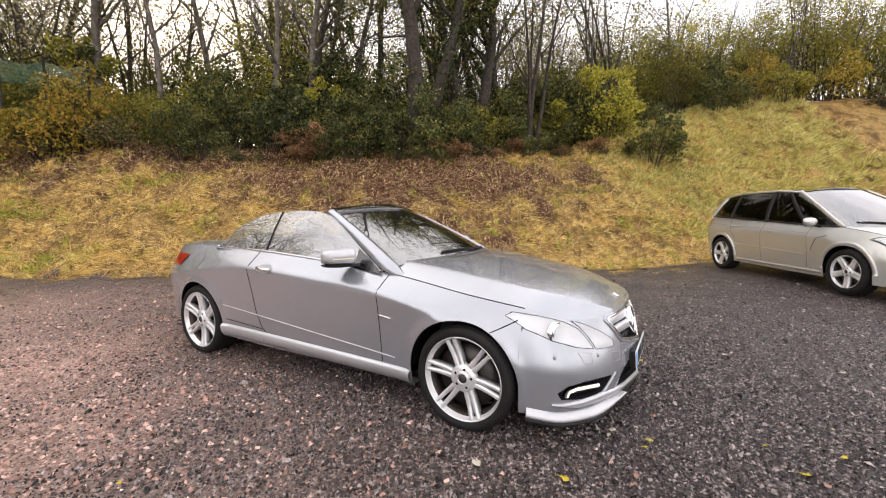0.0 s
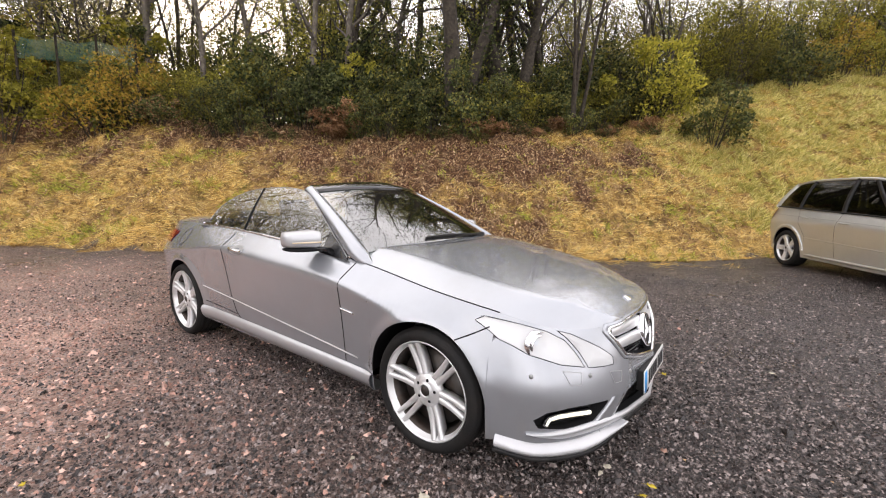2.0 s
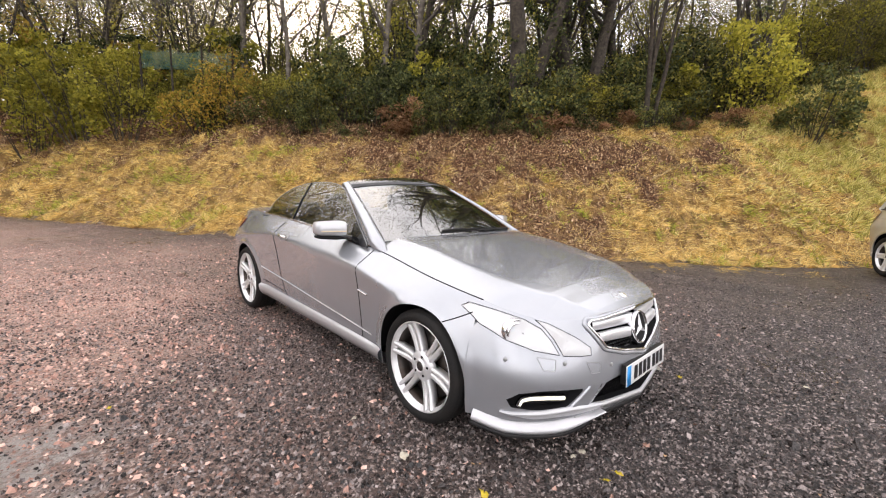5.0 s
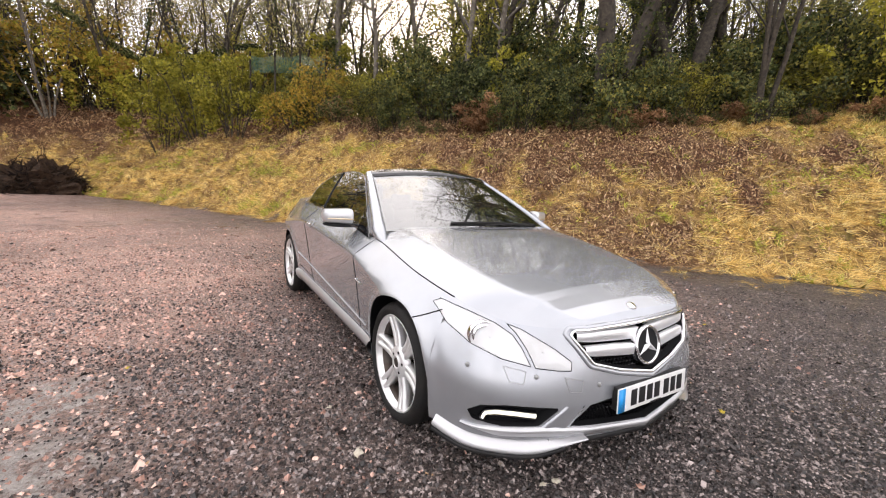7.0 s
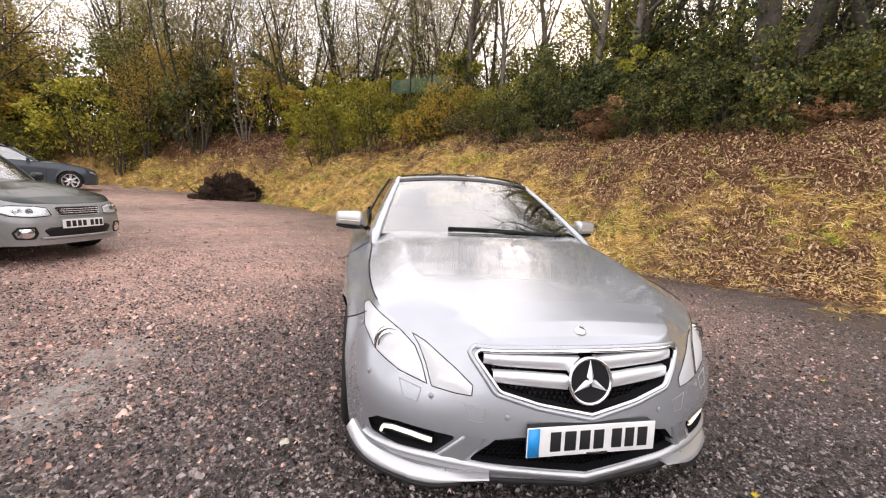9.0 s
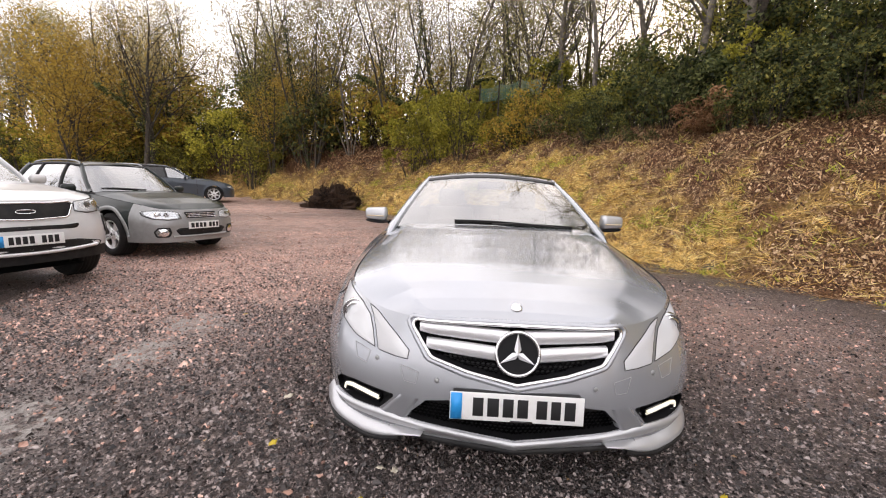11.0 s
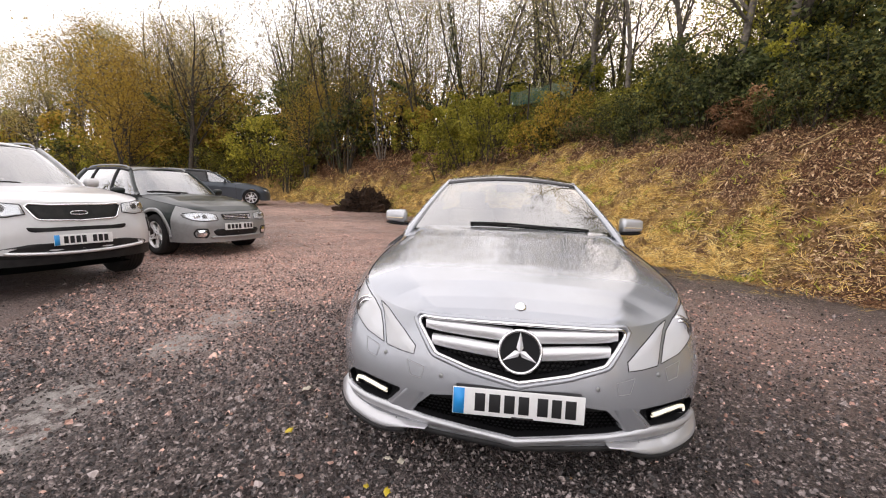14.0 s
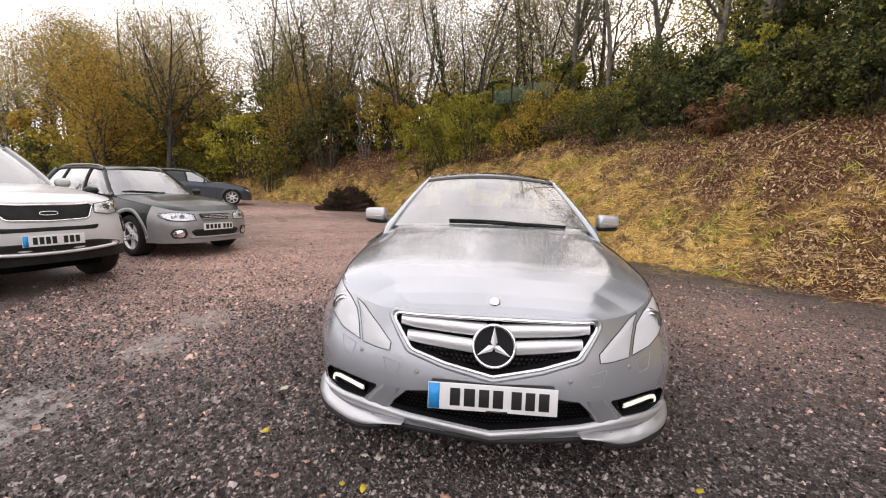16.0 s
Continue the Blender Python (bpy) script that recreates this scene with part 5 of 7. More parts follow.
    for y in (-0.37, 0.37):
        bolster(root, cab[2][0] - 1.15, y, zb + 0.12)
        bolster(root, cab[2][0] - 2.0, y, zb + 0.10)
    # wheels, arches, mirrors
    for sg in (-1, 1):
        for wx, wz, r in wheels:
            wheel(root, wx, sg * (max(k[1] for k in keys) - 0.012), tyre - 0.004, tyre, rim, 0.235, style, sg, turn=17 + 31 * abs(wx))
            vs, trim = [], []
            arc = [math.pi * k / 30 for k in range(0, 31)]
            for a in arc:
                x, z = wx + r * math.cos(a), max(wz + r * math.sin(a), keys[5][5])
                p = sh.side(x, z, -0.001, sg > 0)
                trim.append(sh.side(wx + (r + 0.03) * math.cos(a), max(wz + (r + 0.03) * math.sin(a), keys[5][5]), 0.006, sg > 0))
                for inw, grow in ((0.0, 0.0), (0.02, 0.0), (0.03, 0.012), (0.34, 0.02)):
                    vs.append((wx + (r + grow) * math.cos(a), p[1] - sg * inw, max(wz + (r + grow) * math.sin(a), keys[5][5])))
            mesh_ob("wheel_arch_liner", vs, grid_faces(len(arc), 4), M_GAP, root)
            if arch_trim is not None:
                tube("arch_trim", trim, 0.034, arch_trim, root, sides=6, flat=0.4, up=(0, 1, 0))
        mp = at(2.28, -0.02, 0.0, sg)
        vs = []
        for i in range(11):
            t = i / 10
            tp = max(1 - abs(2 * t - 1) ** 4, 0.05) ** 0.5
            for k in range(14):
                a = 2 * math.pi * k / 14
                vs.append((mp[0] - 0.02 * t + 0.055 * tp * max(math.cos(a), -0.5), mp[1] + sg * (0.06 + 0.20 * t), mp[2] + 0.075 + 0.065 * tp * math.sin(a)))
        mir = mesh_ob("door_mirror", vs, grid_faces(11, 14, True), paint, root, "")
        tube("mirror_stalk", [mp + np.array([0, 0, 0.0]), mp + np.array([0.0, sg * 0.10, 0.03])], 0.022, M_BLACK, mir, sides=6)
    vs = []
    for x in np.linspace(0.6, keys[-2][0] + 0.3, 24):
        w = 0.56 if min(abs(x), abs(x - wheels[1][0])) < 0.47 else 0.84
        w = min(w, 0.86 - 0.35 * max(0, x))
        vs += [(x, -w, 0.235), (x, 0, 0.225), (x, w, 0.235)]
    mesh_ob("underbody", vs, grid_faces(24, 3), M_GAP, root)
    # wipers
    for f0, f1 in ((0.25, 1.55), (-0.05, 1.35)):
        line = [at(abs(f0 + (f1 - f0) * i / 9), 0.03 + 0.08 * i / 9, 0.012, -1 if f0 + (f1 - f0) * i / 9 > 0 else 1) for i in range(10)]
        tube("wiper", line, 0.007, M_BLACK, root, sides=5)
    return root, sh, at


def gap_line(sh, root, pts, n=30, r=0.0035, material=M_GAP):
    for left in (False, True):
        tube("panel_gap", [sh.side(x, z, 0.0006, left) for x, z in resample(pts, n)], r, material, root, sides=5)


def handle(sh, root, x, z, material):
    for left in (False, True):
        tube("door_handle", [sh.side(x + 0.2 * t, z - 0.01 * t, 0.01 + 0.022 * math.sin(math.pi * t), left) for t in np.linspace(0, 1, 9)], [0.008] + [0.014] * 7 + [0.008], material, root, sides=7, flat=0.8)


def clear_lamp(sh, poly, root, name="headlight", tint=M_LAMPIN):
    for ob in lay(sh, poly, 0.002, tint, root, name, "clear headlight"):
        pass
    c = np.array(poly)
    mid, half = c.mean(0), 0.5 * (c[:, 1].max() - c[:, 1].min())
    for sg in (-1, 1):
        for k, r in ((-0.55, 0.50), (0.75, 0.62)):
            v, f = revolve([(0.0, 0.004), (half * r * 0.55, -0.004), (half * r * 0.62, 0.006), (half * r * 0.9, -0.006), (half * r, -0.002), (half * r * 1.05, 0.012)], 24)
            ob = mesh_ob("lamp_reflector", v, f, M_CHROME if k > 0 else M_DISC, root)
            ob.matrix_basis = Matrix.Translation(sh.front(sg * (mid[0] + k * half), mid[1], 0.012)) @ pose(0, 0, 0, 0, 0, 90 + sg * 24)
    for ob in lay(sh, [(y, z) for y, z in poly], 0.024, M_CLEAR, root, "lamp_lens", dome=0.008):
        ob.visible_shadow = False
    rim_loop(sh, poly, 0.003, 0.005, M_GAP, root, "headlight_gap", n=60)


# champagne people carrier
def people_panel(x, y, z, left):
    if x > 0.42 + 0.2 * (z - 0.6):
        return "front_bumper", M_CHAMPAGNE, ""
    if z < 0.30:
        return "sill", M_CHAMPAGNE, ""
    if x > -0.72:
        return "front_wing", M_CHAMPAGNE, ""
    if x > -1.72:
        return "front_door", M_CHAMPAGNE, ""
    if x > -2.62:
        return "rear_door", M_CHAMPAGNE, ""
    return "rear_wing", M_CHAMPAGNE, ""


MPV, msh, mat_at = closed_car(
    "people_carrier", "champagne silver people carrier with dark windows on the gravel", pose(6.885, 5.866, 0.085, 0, 0, -92.2),
    ((0.93, 0, 0.45, 0.76, 0.12, 0.2), (0.89, 0.35, 0.45, 0.77, 0.12, 0.2), (0.72, 0.70, 0.48, 0.80, 0.13, 0.2), (0.45, 0.88, 0.52, 0.88, 0.14, 0.2), (0, 0.93, 0.66, 0.955, 0.14, 0.2), (-0.5, 0.93, 0.80, 1.0, 0.13, 0.2),
     (-1.5, 0.93, 0.84, 1.03, 0.11, 0.2), (-2.85, 0.93, 0.82, 1.09, 0.12, 0.22), (-3.45, 0.86, 0.80, 1.10, 0.11, 0.28), (-3.76, 0.55, 0.78, 1.08, 0.06, 0.3), (-3.84, 0, 0.78, 1.08, 0.05, 0.3)),
    ((0.0, 0.335, 0.385), (-2.85, 0.335, 0.385)), 0.338, 0.24, (5, 0.024, 0.027),
    ((0.10, 0, 1.01, -1.15, 0, 1.60), (0.0, 0.45, 1.00, -1.19, 0.35, 1.595), (-0.26, 0.79, 0.985, -1.33, 0.57, 1.57), (-1.72, 0.83, 1.04, -1.80, 0.60, 1.60), (-2.70, 0.83, 1.08, -2.72, 0.59, 1.585), (-3.42, 0.76, 1.10, -3.22, 0.54, 1.535), (-3.68, 0.52, 1.09, -3.40, 0.42, 1.52), (-3.76, 0, 1.085, -3.46, 0, 1.525)),
    ((0, 1.93, M_SKYGLASS, "windscreen"), (2.0, 2.42, M_PRIVACY, "quarter_window"), (2.46, 2.98, M_PRIVACY, "front_window"), (3.03, 3.97, M_PRIVACY, "rear_window"), (4.02, 4.9, M_PRIVACY, "rear_quarter_window"), (5.3, 7, M_PRIVACY, "tailgate_window")),
    M_CHAMPAGNE, lambda x: np.interp(x, (-0.5, 0, 0.4, 0.7, 0.82), (1.03, 1.00, 0.94, 0.85, 0.77)), -0.30,
    ((1.96, 0.036, M_CHAMPAGNE, "windscreen_pillar"), (2.44, 0.030, M_BLACK, "pillar"), (3.0, 0.045, M_BLACK, "pillar"), (4.0, 0.04, M_BLACK, "pillar"), (5.08, 0.06, M_CHAMPAGNE, "tail_pillar")), people_panel, arch_trim=M_CHAMPAGNE, roof_paint=M_GLOSSBLACK)
for left in (False, True):
    tube("sill_ridge", [msh.side(x, 0.265, 0.004, left) for x in np.linspace(-0.42, -2.42, 30)], [0.006] + [0.022] * 28 + [0.006], M_CHAMPAGNE, MPV, sides=8)
gap_line(msh, MPV, ((-0.72, 0.99), (-0.70, 0.6), (-0.70, 0.31)), 30, 0.002)
gap_line(msh, MPV, ((-1.72, 1.03), (-1.74, 0.6), (-1.72, 0.31)), 30, 0.002)
gap_line(msh, MPV, ((-2.72, 1.08), (-2.58, 0.85), (-2.40, 0.60), (-2.38, 0.33)), 30, 0.002)
gap_line(msh, MPV, ((-0.6, 0.865), (-1.7, 0.905), (-3.3, 0.955)), 50, 0.0022, M_CLAD)
gap_line(msh, MPV, ((-0.75, 0.52), (-1.7, 0.55), (-2.4, 0.57)), 40, 0.007, M_CHAMPAGNE)
handle(msh, MPV, -1.66, 0.88, M_CHAMPAGNE)
handle(msh, MPV, -2.55, 0.93, M_CHAMPAGNE)
for left in (False, True):
    # grey bar draws the shading of a slash formed in the body
    tube("side_vent", [msh.side(x, z, 0.004, left) for x, z in resample(((-0.36, 0.855), (-0.52, 0.80), (-0.60, 0.66), (-0.62, 0.58)), 16)], [0.004] + [0.010] * 14 + [0.004], M_CLAD, MPV, "slanted side vent, its body shading drawn in grey", sides=6, flat=0.5)
    ruled("tail_light", [(x, 1.06) for x in np.linspace(-3.36, -3.62, 8)], [(x, 0.86) for x in np.linspace(-3.44, -3.62, 8)], lambda x, z, b: msh.side(x, z, 0.008 + b, left), M_RED, MPV, "red tail light", bulge=0.008)
clear_lamp(msh, ((0.52, 0.70), (0.70, 0.70), (0.80, 0.73), (0.83, 0.83), (0.78, 0.87), (0.66, 0.80), (0.55, 0.75)), MPV)
lay(msh, ((0, 0.42), (0.42, 0.42), (0.5, 0.36), (0.42, 0.27), (0, 0.26)), 0.003, M_BLACK, MPV, "lower_grille")

# white off-roader
def white_panel(x, y, z, left):
    if z < 0.47 and x > 0.4:
        return "front_cladding", M_BLACK, "black lower bumper"
    if z < 0.47 and x < -2.9:
        return "rear_cladding", M_BLACK, ""
    if z < 0.36:
        return "sill_cladding", M_BLACK, ""
    if x > 0.45:
        return "front_bumper", M_WHITE, ""
    if x > -0.62:
        return "front_wing", M_WHITE, ""
    if x > -1.6:
        return "front_door", M_WHITE, ""
    if x > -2.45:
        return "rear_door", M_WHITE, ""
    return "rear_wing", M_WHITE, ""


kh = radians(41.0)
SUV, ksh, kat = closed_car(
    "off_road_car", "white off-road car with black grille on the gravel", pose(-2.93 - 0.96 * math.cos(kh), 0.0 - 0.96 * math.sin(kh), 0, 0, 0, 41.0),
    ((0.93, 0, 0.62, 0.955, 0.09, 0.34), (0.91, 0.35, 0.62, 0.955, 0.09, 0.34), (0.82, 0.66, 0.62, 0.965, 0.11, 0.34), (0.55, 0.87, 0.64, 1.005, 0.13, 0.32), (0, 0.935, 0.78, 1.05, 0.13, 0.26), (-0.6, 0.94, 0.86, 1.085, 0.12, 0.26),
     (-1.5, 0.94, 0.88, 1.11, 0.11, 0.26), (-2.7, 0.93, 0.88, 1.15, 0.12, 0.28), (-3.3, 0.88, 0.85, 1.15, 0.11, 0.32), (-3.6, 0.55, 0.8, 1.12, 0.06, 0.34), (-3.66, 0, 0.8, 1.12, 0.05, 0.34)),
    ((0.0, 0.36, 0.41), (-2.7, 0.36, 0.41)), 0.365, 0.23, (5, 0.03, 0.02),
    ((-0.40, 0, 1.12, -1.15, 0, 1.60), (-0.48, 0.45, 1.11, -1.18, 0.36, 1.595), (-0.75, 0.78, 1.09, -1.35, 0.58, 1.575), (-1.60, 0.83, 1.115, -1.65, 0.61, 1.62), (-2.50, 0.83, 1.14, -2.5, 0.60, 1.62), (-3.15, 0.77, 1.15, -3.05, 0.55, 1.58), (-3.45, 0.52, 1.14, -3.25, 0.42, 1.56), (-3.52, 0, 1.13, -3.3, 0, 1.565)),
    ((0, 1.9, M_SKYGLASS, "windscreen"), (2.05, 2.97, M_GLASS, "front_window"), (3.03, 3.97, M_PRIVACY, "rear_window"), (4.03, 4.9, M_PRIVACY, "rear_quarter_window"), (5.3, 7, M_PRIVACY, "tailgate_window")),
    M_WHITE, lambda x: np.interp(x, (-0.7, 0, 0.5, 0.75, 0.85), (1.14, 1.11, 1.05, 1.0, 0.96)), -0.70,
    ((1.97, 0.055, M_WHITE, "windscreen_pillar"), (3.0, 0.045, M_BLACK, "pillar"), (4.0, 0.045, M_BLACK, "pillar"), (5.1, 0.12, M_WHITE, "tail_pillar")), white_panel, rails=True)
gap_line(ksh, SUV, ((-0.62, 1.07), (-0.6, 0.6), (-0.6, 0.37)))
gap_line(ksh, SUV, ((-1.6, 1.10), (-1.62, 0.6), (-1.6, 0.37)))
handle(ksh, SUV, -1.5, 0.95, M_WHITE)
KG = ((0, 0.940), (0.22, 0.938), (0.385, 0.950), (0.415, 0.922), (0.352, 0.806), (0.32, 0.790), (0, 0.775))
lay(ksh, KG, 0.003, M_BLACK, SUV, "grille", "black grille")
rim_loop(ksh, KG, 0.006, 0.010, M_CHROME, SUV, "grille_frame", "chrome grille frame")
rim_loop(ksh, ((0, 0.875), (0.062, 0.870), (0.078, 0.856), (0.062, 0.842), (0, 0.837)), 0.012, 0.005, M_CHROME, SUV, "oval_emblem", "oval chrome emblem", n=50)
clear_lamp(ksh, ((0.42, 0.850), (0.55, 0.825), (0.70, 0.835), (0.79, 0.90), (0.80, 0.975), (0.70, 0.975), (0.55, 0.958), (0.44, 0.945)), SUV)
lay(ksh, ((0, 0.715), (0.40, 0.712), (0.44, 0.725), (0.42, 0.68), (0.38, 0.672), (0, 0.675)), 0.003, M_BLACK, SUV, "bumper_slot", "black bumper slot")
lay(ksh, ((0, 0.555), (0.42, 0.555), (0.62, 0.52), (0.70, 0.50), (0.62, 0.42), (0, 0.40)), 0.004, M_BLACK, SUV, "lower_grille")
tube("skid_plate", [ksh.front(y, 0.445 + 0.03 * (abs(y) / 0.6) ** 2, 0.012) for y in np.linspace(-0.60, 0.60, 50)], 0.020, M_MATTSILVER, SUV, "silver skid strip", sides=8, flat=0.9)
for ob in lay(ksh, ((0.775, 0.62), (0.80, 0.62), (0.815, 0.70), (0.80, 0.765), (0.77, 0.75), (0.765, 0.68)), 0.006, M_LAMPIN, SUV, "fog_light", "upright fog light"):
    pass
rim_loop(ksh, ((0.77, 0.605), (0.81, 0.605), (0.83, 0.70), (0.81, 0.785), (0.762, 0.765), (0.755, 0.68)), 0.004, 0.011, M_BLACK, SUV, "fog_light_frame", n=50)
plate(SUV, (0.955, 0, 0.585), tilt=-3, glyphs=((0.09, 0.14), (0.15, 0.2), (0.21, 0.26), (0.27, 0.32), (0.38, 0.43), (0.44, 0.49), (0.5, 0.55)))

# dark estate with grey cladding
def estate_panel(x, y, z, left):
    if z < 0.44 and x < -2.9:
        return "rear_bumper", M_CLAD, ""
    if x > 0.42:
        return "front_bumper", M_CLAD, "grey front bumper"
    if z < 0.44:
        return "sill_cladding", M_CLAD, "grey lower cladding"
    if x > -0.6:
        return "front_wing", M_GREEN, ""
    if x > -1.55:
        return "front_door", M_GREEN, ""
    if x > -2.4:
        return "rear_door", M_GREEN, ""
    return "rear_wing", M_GREEN, ""


EST, esh, eat = closed_car(
    "estate_car", "dark green-grey estate car with grey cladding on the gravel", pose(-5.955, 0.806, 0.02, 0, 0, 38.0),
    ((0.93, 0, 0.5, 0.735, 0.08, 0.24), (0.90, 0.35, 0.5, 0.738, 0.08, 0.24), (0.79, 0.62, 0.5, 0.75, 0.10, 0.24), (0.5, 0.81, 0.55, 0.81, 0.11, 0.24), (0, 0.862, 0.66, 0.865, 0.11, 0.24), (-0.6, 0.865, 0.75, 0.92, 0.11, 0.24),
     (-1.5, 0.865, 0.78, 0.95, 0.10, 0.24), (-2.67, 0.86, 0.78, 0.98, 0.11, 0.26), (-3.3, 0.82, 0.75, 0.98, 0.1, 0.3), (-3.75, 0.55, 0.72, 0.96, 0.06, 0.32), (-3.82, 0, 0.72, 0.95, 0.05, 0.32)),
    ((0.0, 0.325, 0.385), (-2.67, 0.325, 0.385)), 0.332, 0.215, (5, 0.026, 0.019),
    ((-0.50, 0, 0.985, -1.15, 0, 1.40), (-0.57, 0.4, 0.975, -1.18, 0.33, 1.395), (-0.78, 0.70, 0.945, -1.33, 0.52, 1.38), (-1.55, 0.745, 0.955, -1.62, 0.55, 1.415), (-2.42, 0.745, 0.975, -2.4, 0.54, 1.415), (-3.2, 0.68, 0.985, -2.95, 0.50, 1.385), (-3.5, 0.48, 0.975, -3.15, 0.38, 1.37), (-3.58, 0, 0.97, -3.2, 0, 1.375)),
    ((0, 1.9, M_SKYGLASS, "windscreen"), (2.05, 2.97, M_GLASS, "front_window"), (3.03, 3.97, M_GLASS, "rear_window"), (4.03, 4.95, M_GLASS, "rear_quarter_window"), (5.3, 7, M_GLASS, "tailgate_window")),
    M_GREEN, lambda x: np.interp(x, (-0.75, -0.3, 0.3, 0.65, 0.84), (0.985, 0.965, 0.89, 0.82, 0.74)), -0.74,
    ((1.97, 0.045, M_GREEN, "windscreen_pillar"), (3.0, 0.04, M_BLACK, "pillar"), (4.0, 0.04, M_BLACK, "pillar"), (5.1, 0.09, M_GREEN, "tail_pillar")), estate_panel, arch_trim=M_CLAD, rails=True)
gap_line(esh, EST, ((-0.6, 0.91), (-0.58, 0.6), (-0.58, 0.45)))
gap_line(esh, EST, ((-1.55, 0.94), (-1.57, 0.6), (-1.55, 0.45)))
handle(esh, EST, -1.48, 0.84, M_GREEN)
handle(esh, EST, -2.3, 0.86, M_GREEN)
EG = ((0, 0.705), (0.26, 0.705), (0.285, 0.69), (0.25, 0.605), (0.23, 0.595), (0, 0.592))
lay(esh, EG, 0.003, M_BLACK, EST, "grille", "black grille")
rim_loop(esh, EG, 0.006, 0.008, M_CLAD, EST, "grille_frame", n=60)
for z in (0.625, 0.650, 0.675):
    tube("grille_bar", [esh.front(y, z, 0.008) for y in np.linspace(-0.25, 0.25, 14)], 0.0055, M_CHROME, EST, sides=5)
clear_lamp(esh, ((0.33, 0.60), (0.50, 0.585), (0.66, 0.60), (0.73, 0.645), (0.735, 0.70), (0.62, 0.72), (0.45, 0.715), (0.345, 0.69)), EST)
for sg in (-1, 1):
    v, f = revolve([(0.0, -0.012), (0.05, -0.010), (0.062, -0.004), (0.068, 0.004), (0.085, 0.012)], 28)
    ob = mesh_ob("fog_light", v, f, M_CHROME, EST, "round fog light")
    ob.matrix_basis = Matrix.Translation(esh.front(sg * 0.56, 0.395, 0.004)) @ pose(0, 0, 0, 0, 0, 90 + sg * 28)
    rim_loop(esh, ((0.50, 0.46), (0.62, 0.46), (0.655, 0.40), (0.63, 0.33), (0.50, 0.33), (0.475, 0.39)), 0.002, 0.012, M_BLACK, EST, "fog_light_surround", n=40) if sg > 0 else None
lay(esh, ((0, 0.455), (0.36, 0.455), (0.42, 0.42), (0.36, 0.345), (0, 0.335)), 0.003, M_BLACK, EST, "lower_grille")
tube("bumper_bar", [esh.front(y, 0.325, 0.012) for y in np.linspace(-0.45, 0.45, 30)], 0.018, M_CLAD, EST, sides=8)
plate(EST, (0.957, 0, 0.495), tilt=-3, blue=False, glyphs=((0.04, 0.11), (0.125, 0.19), (0.205, 0.265), (0.28, 0.34), (0.39, 0.45), (0.465, 0.52), (0.535, 0.585)))

# grey estate by the bank
def grey_panel(x, y, z, left):
    if x > 0.42:
        return "front_bumper", M_GREY, ""
    if x > -0.62:
        return "front_wing", M_GREY, ""
    if x > -1.65:
        return "front_door", M_GREY, ""
    if x > -2.55:
        return "rear_door", M_GREY, ""
    return "rear_wing", M_GREY, ""


GRY, gsh, gat = closed_car(
    "grey_estate_car", "grey estate car parked by the far bank", pose(-18.7, 1.37, h1(-18.7, 1.0), 0, 0, 93.0),
    ((0.86, 0, 0.45, 0.68, 0.08, 0.2), (0.83, 0.35, 0.45, 0.69, 0.09, 0.2), (0.70, 0.66, 0.48, 0.71, 0.11, 0.2), (0.45, 0.86, 0.52, 0.78, 0.11, 0.2), (0, 0.915, 0.64, 0.86, 0.11, 0.2), (-0.6, 0.92, 0.76, 0.92, 0.11, 0.2),
     (-1.5, 0.92, 0.80, 0.95, 0.10, 0.2), (-2.9, 0.915, 0.80, 0.98, 0.11, 0.22), (-3.5, 0.86, 0.76, 0.98, 0.1, 0.26), (-3.9, 0.55, 0.72, 0.96, 0.06, 0.3), (-3.98, 0, 0.72, 0.95, 0.05, 0.3)),
    ((0.0, 0.325, 0.37), (-2.89, 0.325, 0.37)), 0.335, 0.235, (7, 0.02, 0.012),
    ((-0.55, 0, 0.98, -1.30, 0, 1.37), (-0.62, 0.4, 0.97, -1.33, 0.33, 1.365), (-0.85, 0.72, 0.945, -1.48, 0.53, 1.35), (-1.65, 0.78, 0.955, -1.75, 0.56, 1.40), (-2.58, 0.78, 0.975, -2.55, 0.55, 1.40), (-3.4, 0.70, 0.985, -3.1, 0.50, 1.36), (-3.68, 0.48, 0.975, -3.3, 0.38, 1.34), (-3.75, 0, 0.97, -3.35, 0, 1.345)),
    ((0, 1.9, M_SKYGLASS, "windscreen"), (2.05, 2.97, M_GLASS, "front_window"), (3.03, 3.97, M_PRIVACY, "rear_window"), (4.03, 4.95, M_PRIVACY, "rear_quarter_window"), (5.3, 7, M_PRIVACY, "tailgate_window")),
    M_GREY, lambda x: np.interp(x, (-0.75, -0.3, 0.3, 0.65, 0.8), (0.985, 0.955, 0.87, 0.77, 0.69)), -0.80,
    ((1.97, 0.045, M_GREY, "windscreen_pillar"), (3.0, 0.04, M_BLACK, "pillar"), (4.0, 0.04, M_BLACK, "pillar"), (5.1, 0.09, M_GREY, "tail_pillar")), grey_panel, rails=True)
gap_line(gsh, GRY, ((-0.62, 0.91), (-0.6, 0.6), (-0.6, 0.3)))
gap_line(gsh, GRY, ((-1.65, 0.94), (-1.67, 0.6), (-1.65, 0.3)))
handle(gsh, GRY, -1.58, 0.84, M_GREY)
handle(gsh, GRY, -2.48, 0.86, M_GREY)
clear_lamp(gsh, ((0.40, 0.56), (0.6, 0.57), (0.74, 0.62), (0.77, 0.69), (0.6, 0.68), (0.42, 0.65)), GRY)

# ---- plants ----


